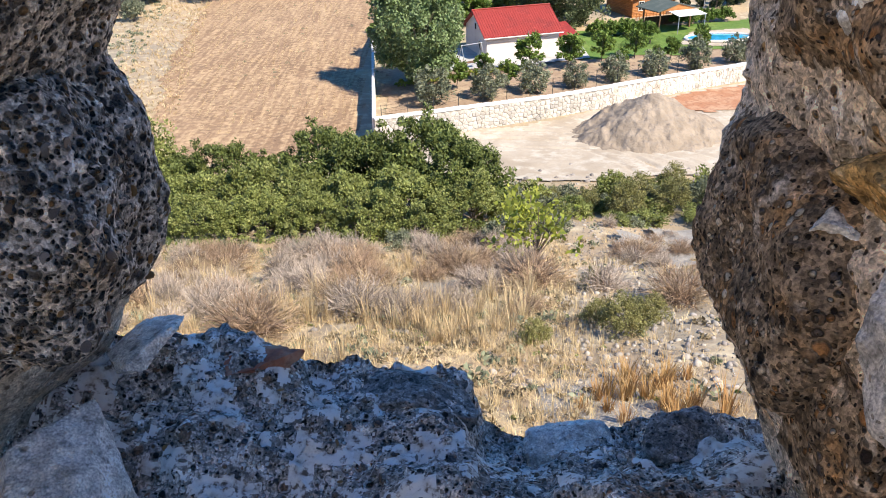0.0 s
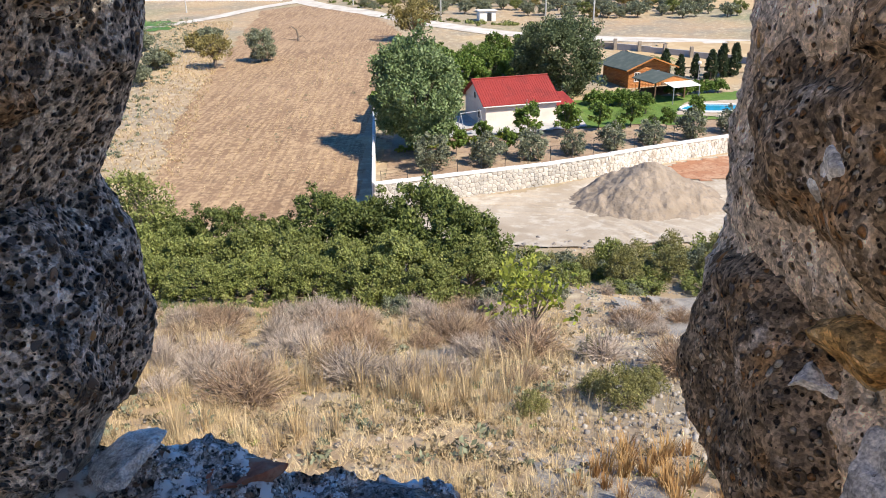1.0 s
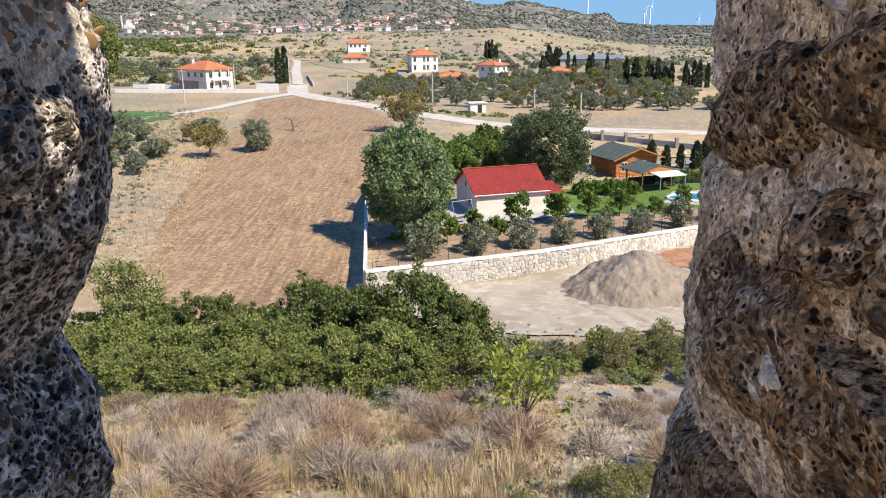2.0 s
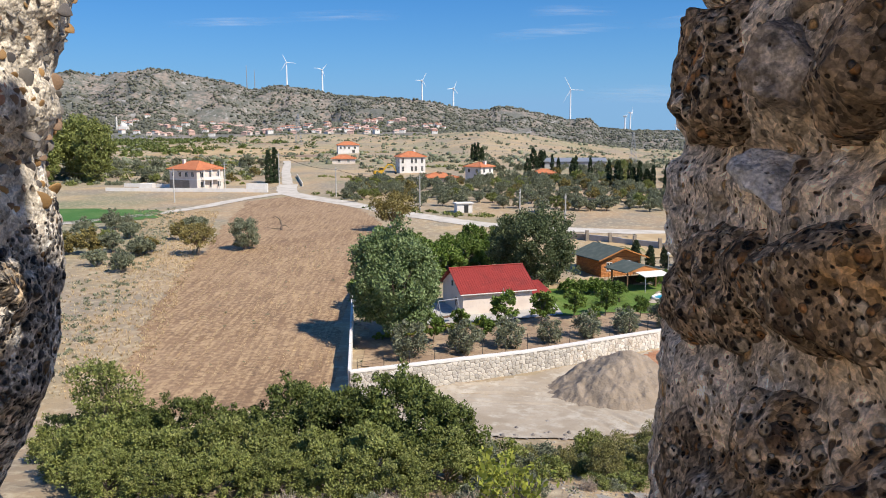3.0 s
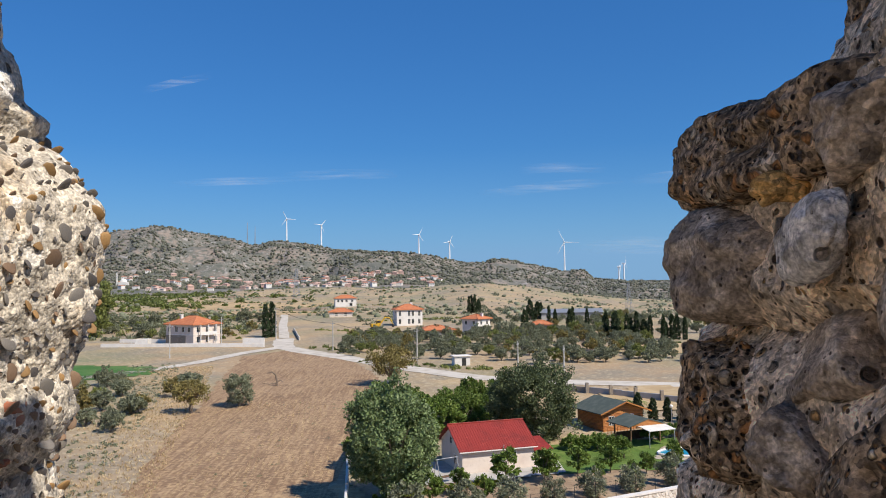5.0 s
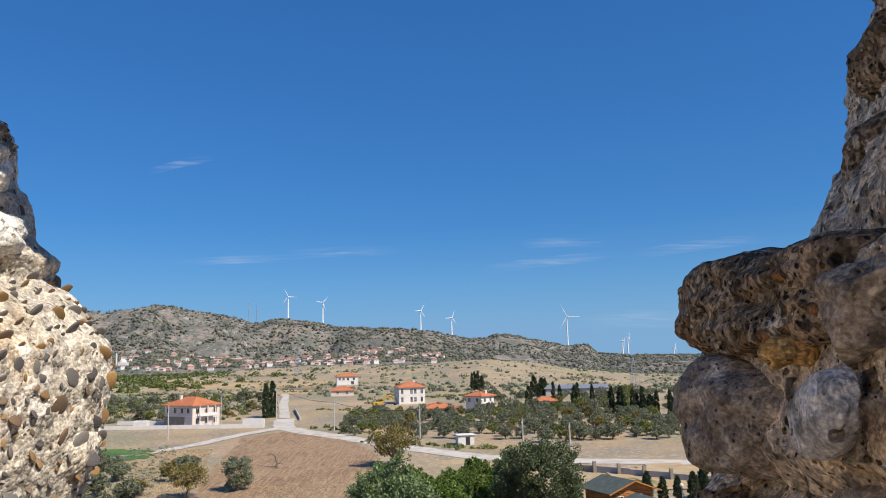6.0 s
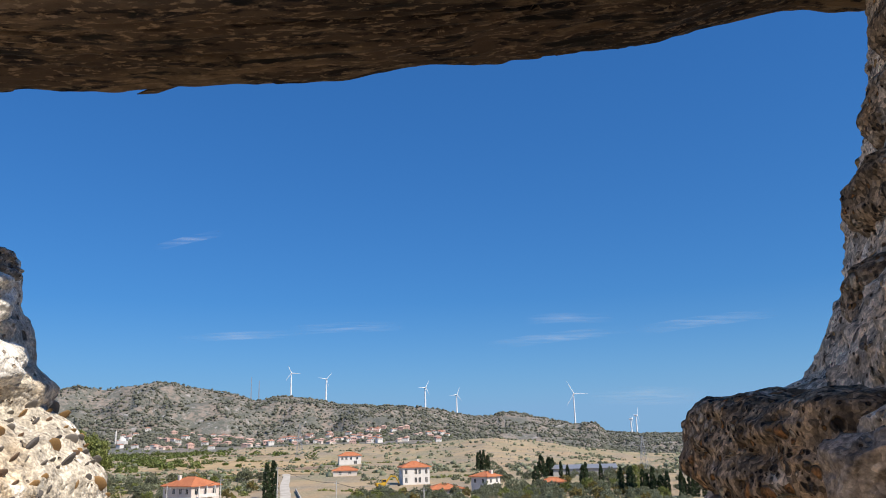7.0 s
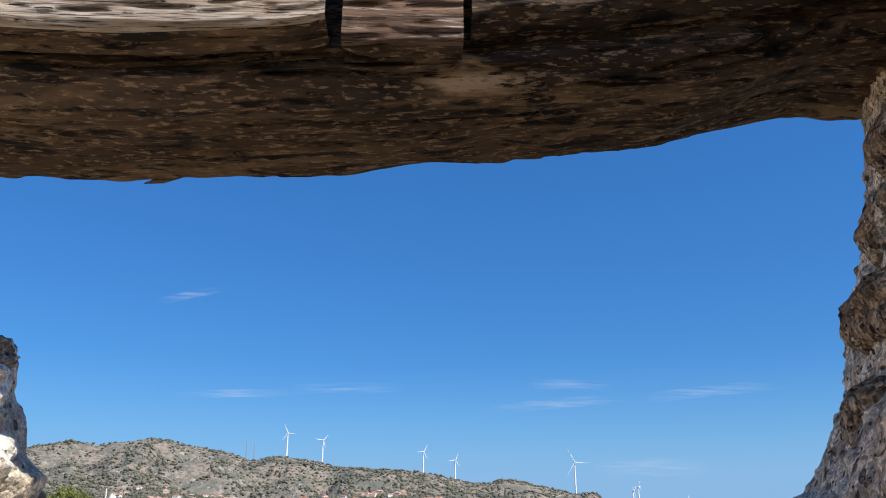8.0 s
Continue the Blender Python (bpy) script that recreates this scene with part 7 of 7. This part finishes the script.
# yellow excavator by the white house
ex = empty("excavator", Matrix.Translation((-13.5, 262, zz(-13.5, 262))) @ pose(0, 0, 0, 0, 0, 15), "dusty yellow excavator parked on bare earth", "excavator")
for s in (-1, 1):
    part("track", box((-1.9, s * 1.1 - 0.3, 0), (1.9, s * 1.1 + 0.3, 0.85), 0.25), M["black"], ex)
part("body", box((-2.2, -1.3, 0.9), (1.2, 1.3, 2.0), 0.15), M["yellow"], ex)
cab = part("cab", box((-0.2, -1.25, 2.0), (1.3, -0.1, 3.1), 0.1), M["yellow"], ex)
part("cab_window", box((-0.05, -1.3, 2.3), (1.15, -1.24, 2.95), 0.02), M["glass"], cab)
bm = bmesh.new()
add_tube(bm, [(1.0, 0.2, 1.6), (3.0, 0.2, 4.0), (4.6, 0.2, 3.9)], [0.3, 0.3, 0.22], 6)
part("boom", bm, M["yellow"], ex)
bm = bmesh.new()
add_tube(bm, [(4.6, 0.2, 3.9), (5.9, 0.2, 1.6)], [0.24, 0.16], 6)
part("arm", bm, M["yellow"], ex)
part("bucket", box((5.4, -0.3, 0.7), (6.3, 0.7, 1.6), 0.2), M["black"], ex)

# dead tree in the field
bm = bmesh.new()
add_tube(bm, [(0, 0, -0.2), (0.1, 0, 0.9), (-0.2, 0, 2.0), (-0.9, 0, 2.5), (-1.6, 0, 2.2)], [0.22, 0.18, 0.14, 0.09, 0.03], 6)
add_tube(bm, [(0.05, 0, 0.8), (0.8, 0.1, 0.9), (1.3, 0.2, 0.4)], [0.12, 0.08, 0.02], 5)
add_tube(bm, [(-0.1, 0, 0.4), (-1.4, 0, 0.35), (-2.6, 0.1, 0.5)], [0.12, 0.07, 0.02], 5)
ob = tagged(finish("dead_tree", bm, M["bark"]), "broken bare dead tree standing in the field", "tree")
ob.matrix_basis = Matrix.Translation((-24.7, 135.3, zz(-24.7, 135.3)))

# garden wall of white rubble stone, with its cap and fence
gw = empty("garden_wall", Matrix(), "white rubble stone garden wall with a concrete cap", "wall", kind="structure")
GP = [(-4.9, 52.3), (8.0, 57.2), (22.0, 63.9), (40.0, 71.8)]
GH = [2.05, 1.75, 1.55, 1.4]
rs = random.Random(3)


def cut(poly, px, pz, nx, nz):
    """The part of a polygon on the near side of a line."""
    out = []
    for (ax_, az_), (bx_, bz_) in zip(poly, poly[1:] + poly[:1]):
        da, db = (ax_ - px) * nx + (az_ - pz) * nz, (bx_ - px) * nx + (bz_ - pz) * nz
        if da <= 0:
            out.append((ax_, az_))
        if da * db < 0:
            t = da / (da - db)
            out.append((ax_ + (bx_ - ax_) * t, az_ + (bz_ - az_) * t))
    return out


def rubble_faces(length, height, seed):
    """Irregular stones filling a wall's face, as polygons along it and up."""
    r = random.Random(seed)
    dx, dz = 0.36, 0.30
    nx, nz = int(length / dx) + 1, int(height / dz) + 1
    pts = {(a, b): ((a + 0.5 + r.uniform(-0.42, 0.42)) * dx, (b + 0.5 + r.uniform(-0.42, 0.42)) * dz) for a in range(-1, nx + 1) for b in range(-1, nz + 1)}
    for a in range(nx):
        for b in range(nz):
            x, z = pts[a, b]
            poly = [(x - 0.6, z - 0.5), (x + 0.6, z - 0.5), (x + 0.6, z + 0.5), (x - 0.6, z + 0.5)]
            for i in (-2, -1, 0, 1, 2):
                for k in (-2, -1, 0, 1, 2):
                    q = pts.get((a + i, b + k))
                    if q and (i or k) and len(poly) > 2:
                        poly = cut(poly, (x + q[0]) / 2, (z + q[1]) / 2, q[0] - x, q[1] - z)
            if len(poly) > 2:
                poly = cut(poly, 0, height, 0, 1)
            if len(poly) > 2:
                yield poly


loose = bmesh.new()
count = 0
for (x0, y0), (x1, y1), h0, h1 in zip(GP, GP[1:], GH, GH[1:]):
    a, b = Vector((x0, y0, 0)), Vector((x1, y1, 0))
    d = (b - a).normalized()
    L = (b - a).length
    rz = math.atan2(d.y, d.x)
    nrm = Vector((d.y, -d.x, 0))
    zb = lambda s: zz(*(a + d * s).xy) - 0.15
    core, cap = bmesh.new(), bmesh.new()
    n = int(L / 2)
    for i in range(n):
        s0, s1 = L * i / n, L * (i + 1) / n
        za, zc = (zb(s0) + zb(s1)) / 2 - 0.4, zb((s0 + s1) / 2) + 0.15 + h0 + (h1 - h0) * (i + 0.5) / n
        m = Matrix.Translation(a) @ Matrix.Rotation(rz, 4, "Z")
        add_box(core, (s0, -0.2, za), (s1, 0.2, zc - 0.12), m)
        add_box(cap, (s0, -0.27, zc - 0.13), (s1 + 0.004, 0.27, zc), m)
    part("core", core, M["wall_lime"], gw)
    part("cap", cap, M["white_wall"], gw, "smooth white concrete cap")
    for poly in rubble_faces(L, max(h0, h1) + 0.15, int(L * 10)):
        cx, cz_ = sum(p[0] for p in poly) / len(poly), sum(p[1] for p in poly) / len(poly)
        if cz_ > h0 + (h1 - h0) * cx / L - 0.08 or cx > L:
            continue
        o = a + d * cx + nrm * 0.2
        o.z = zb(cx) + cz_
        proud, tilt = rs.uniform(0.03, 0.08), rs.uniform(-0.06, 0.06)
        stone = loose if count >= 300 else bmesh.new()
        at = o if count >= 300 else Vector()
        rings_ = [[stone.verts.new(at + d * ((p[0] - cx) * k) + Vector((0, 0, (p[1] - cz_) * k)) + nrm * (w + (p[0] - cx) * tilt * (w > 0))) for p in poly] for k, w in ((0.95, -0.03), (0.92, proud * 0.6), (0.72, proud))]
        for r0, r1 in zip(rings_, rings_[1:]):
            for k in range(len(poly)):
                stone.faces.new((r0[k], r0[(k + 1) % len(poly)], r1[(k + 1) % len(poly)], r1[k]))
        stone.faces.new(rings_[-1])
        if count < 300:
            part("stone", stone, M["wall_stone"], gw).location = o
        count += 1
tagged(part("stones", loose, M["wall_stone"], gw), kind="stuff")
yard_wall("side_wall", (-4.95, 52.5), (-6.9, 78), 2.05, 0.22, M["white_wall"], "white plastered wall along the field's edge")
yard_wall("side_wall", (-6.9, 78), (-6.0, 104), 2.0, 0.22, M["white_wall"], "white plastered wall along the field's edge")
fence = empty("fence", Matrix(), "thin wire fence on posts above the garden wall", "fence")
for k in range(15):
    p = Vector((-4.4, 52.9, 0)).lerp(Vector((22, 64.5, 0)), k / 14)
    bm = bmesh.new()
    z = zz(p.x, p.y)
    add_tube(bm, [(p.x, p.y, z - 0.2), (p.x, p.y, z + 2.75)], [0.025, 0.025], 5)
    part("post", bm, M["black"], fence)
for h in (2.2, 2.45, 2.7):
    bm = bmesh.new()
    line = [Vector((-4.4, 52.9, 0)).lerp(Vector((22, 64.5, 0)), t) for t in np.linspace(0, 1, 10)]
    add_tube(bm, [(p.x, p.y, zz(p.x, p.y) + h) for p in line], [0.008] * 10, 4)
    part("wire", bm, M["black"], fence)

# thin high clouds
def cirrus_mat():
    m = bpy.data.materials.new("thin_cirrus")
    m.use_nodes = True
    nt = m.node_tree
    co = nt.nodes.new("ShaderNodeTexCoord")
    sep = nt.nodes.new("ShaderNodeSeparateXYZ")
    nt.links.new(co.outputs["Generated"], sep.inputs[0])
    fac = None
    for axis in ("X", "Z"):
        a = nt.nodes.new("ShaderNodeMath")
        a.operation = "PINGPONG"
        a.inputs[1].default_value = 0.5
        nt.links.new(sep.outputs[axis], a.inputs[0])
        if fac is None:
            fac = a.outputs[0]
        else:
            b = nt.nodes.new("ShaderNodeMath")
            b.operation = "MULTIPLY"
            nt.links.new(fac, b.inputs[0])
            nt.links.new(a.outputs[0], b.inputs[1])
            fac = b.outputs[0]
    mp = nt.nodes.new("ShaderNodeMapping")
    mp.inputs["Scale"].default_value = (0.003, 1, 0.06)
    nt.links.new(co.outputs["Object"], mp.inputs[0])
    n = nt.nodes.new("ShaderNodeTexNoise")
    n.inputs["Scale"].default_value, n.inputs["Detail"].default_value = 1.6, 8
    nt.links.new(mp.outputs[0], n.inputs["Vector"])
    r = nt.nodes.new("ShaderNodeMapRange")
    r.inputs["From Min"].default_value, r.inputs["From Max"].default_value, r.inputs["To Max"].default_value = 0.38, 0.75, 1.3
    nt.links.new(n.outputs["Fac"], r.inputs[0])
    k = nt.nodes.new("ShaderNodeMath")
    k.operation, k.use_clamp = "MULTIPLY", True
    nt.links.new(fac, k.inputs[0])
    nt.links.new(r.outputs[0], k.inputs[1])
    d = nt.nodes.new("ShaderNodeBsdfDiffuse")
    t = nt.nodes.new("ShaderNodeBsdfTransparent")
    ms = nt.nodes.new("ShaderNodeMixShader")
    nt.links.new(k.outputs[0], ms.inputs[0])
    nt.links.new(t.outputs[0], ms.inputs[1])
    nt.links.new(d.outputs[0], ms.inputs[2])
    nt.links.new(ms.outputs[0], nt.nodes["Material Output"].inputs[0])
    return m


M["cirrus"] = cirrus_mat()
for x0, z0, x1, z1, w in ((-520, 474, -60, 494, 20), (-980, 446, -460, 472, 16), (250, 392, 860, 462, 20), (-1090, 822, -800, 898, 16), (420, 494, 790, 512, 22), (650, 188, 1150, 184, 36), (860, 440, 1480, 520, 22)):
    u = np.linspace(0, 1, 12)
    cx = x0 + (x1 - x0) * u
    cz = z0 + (z1 - z0) * u + 4 * np.sin(u * 5)
    vv = np.concatenate([np.stack([cx, 3000 + 0 * u, cz - w], 1), np.stack([cx, 3000 + 0 * u, cz + w], 1)])
    ff = np.array([(i, i + 1, i + 13, i + 12) for i in range(11)])
    tagged(new("cloud", mesh_np("cloud", vv, ff, M["cirrus"])), "faint thin white wisp of high cloud", "cloud", kind="structure")
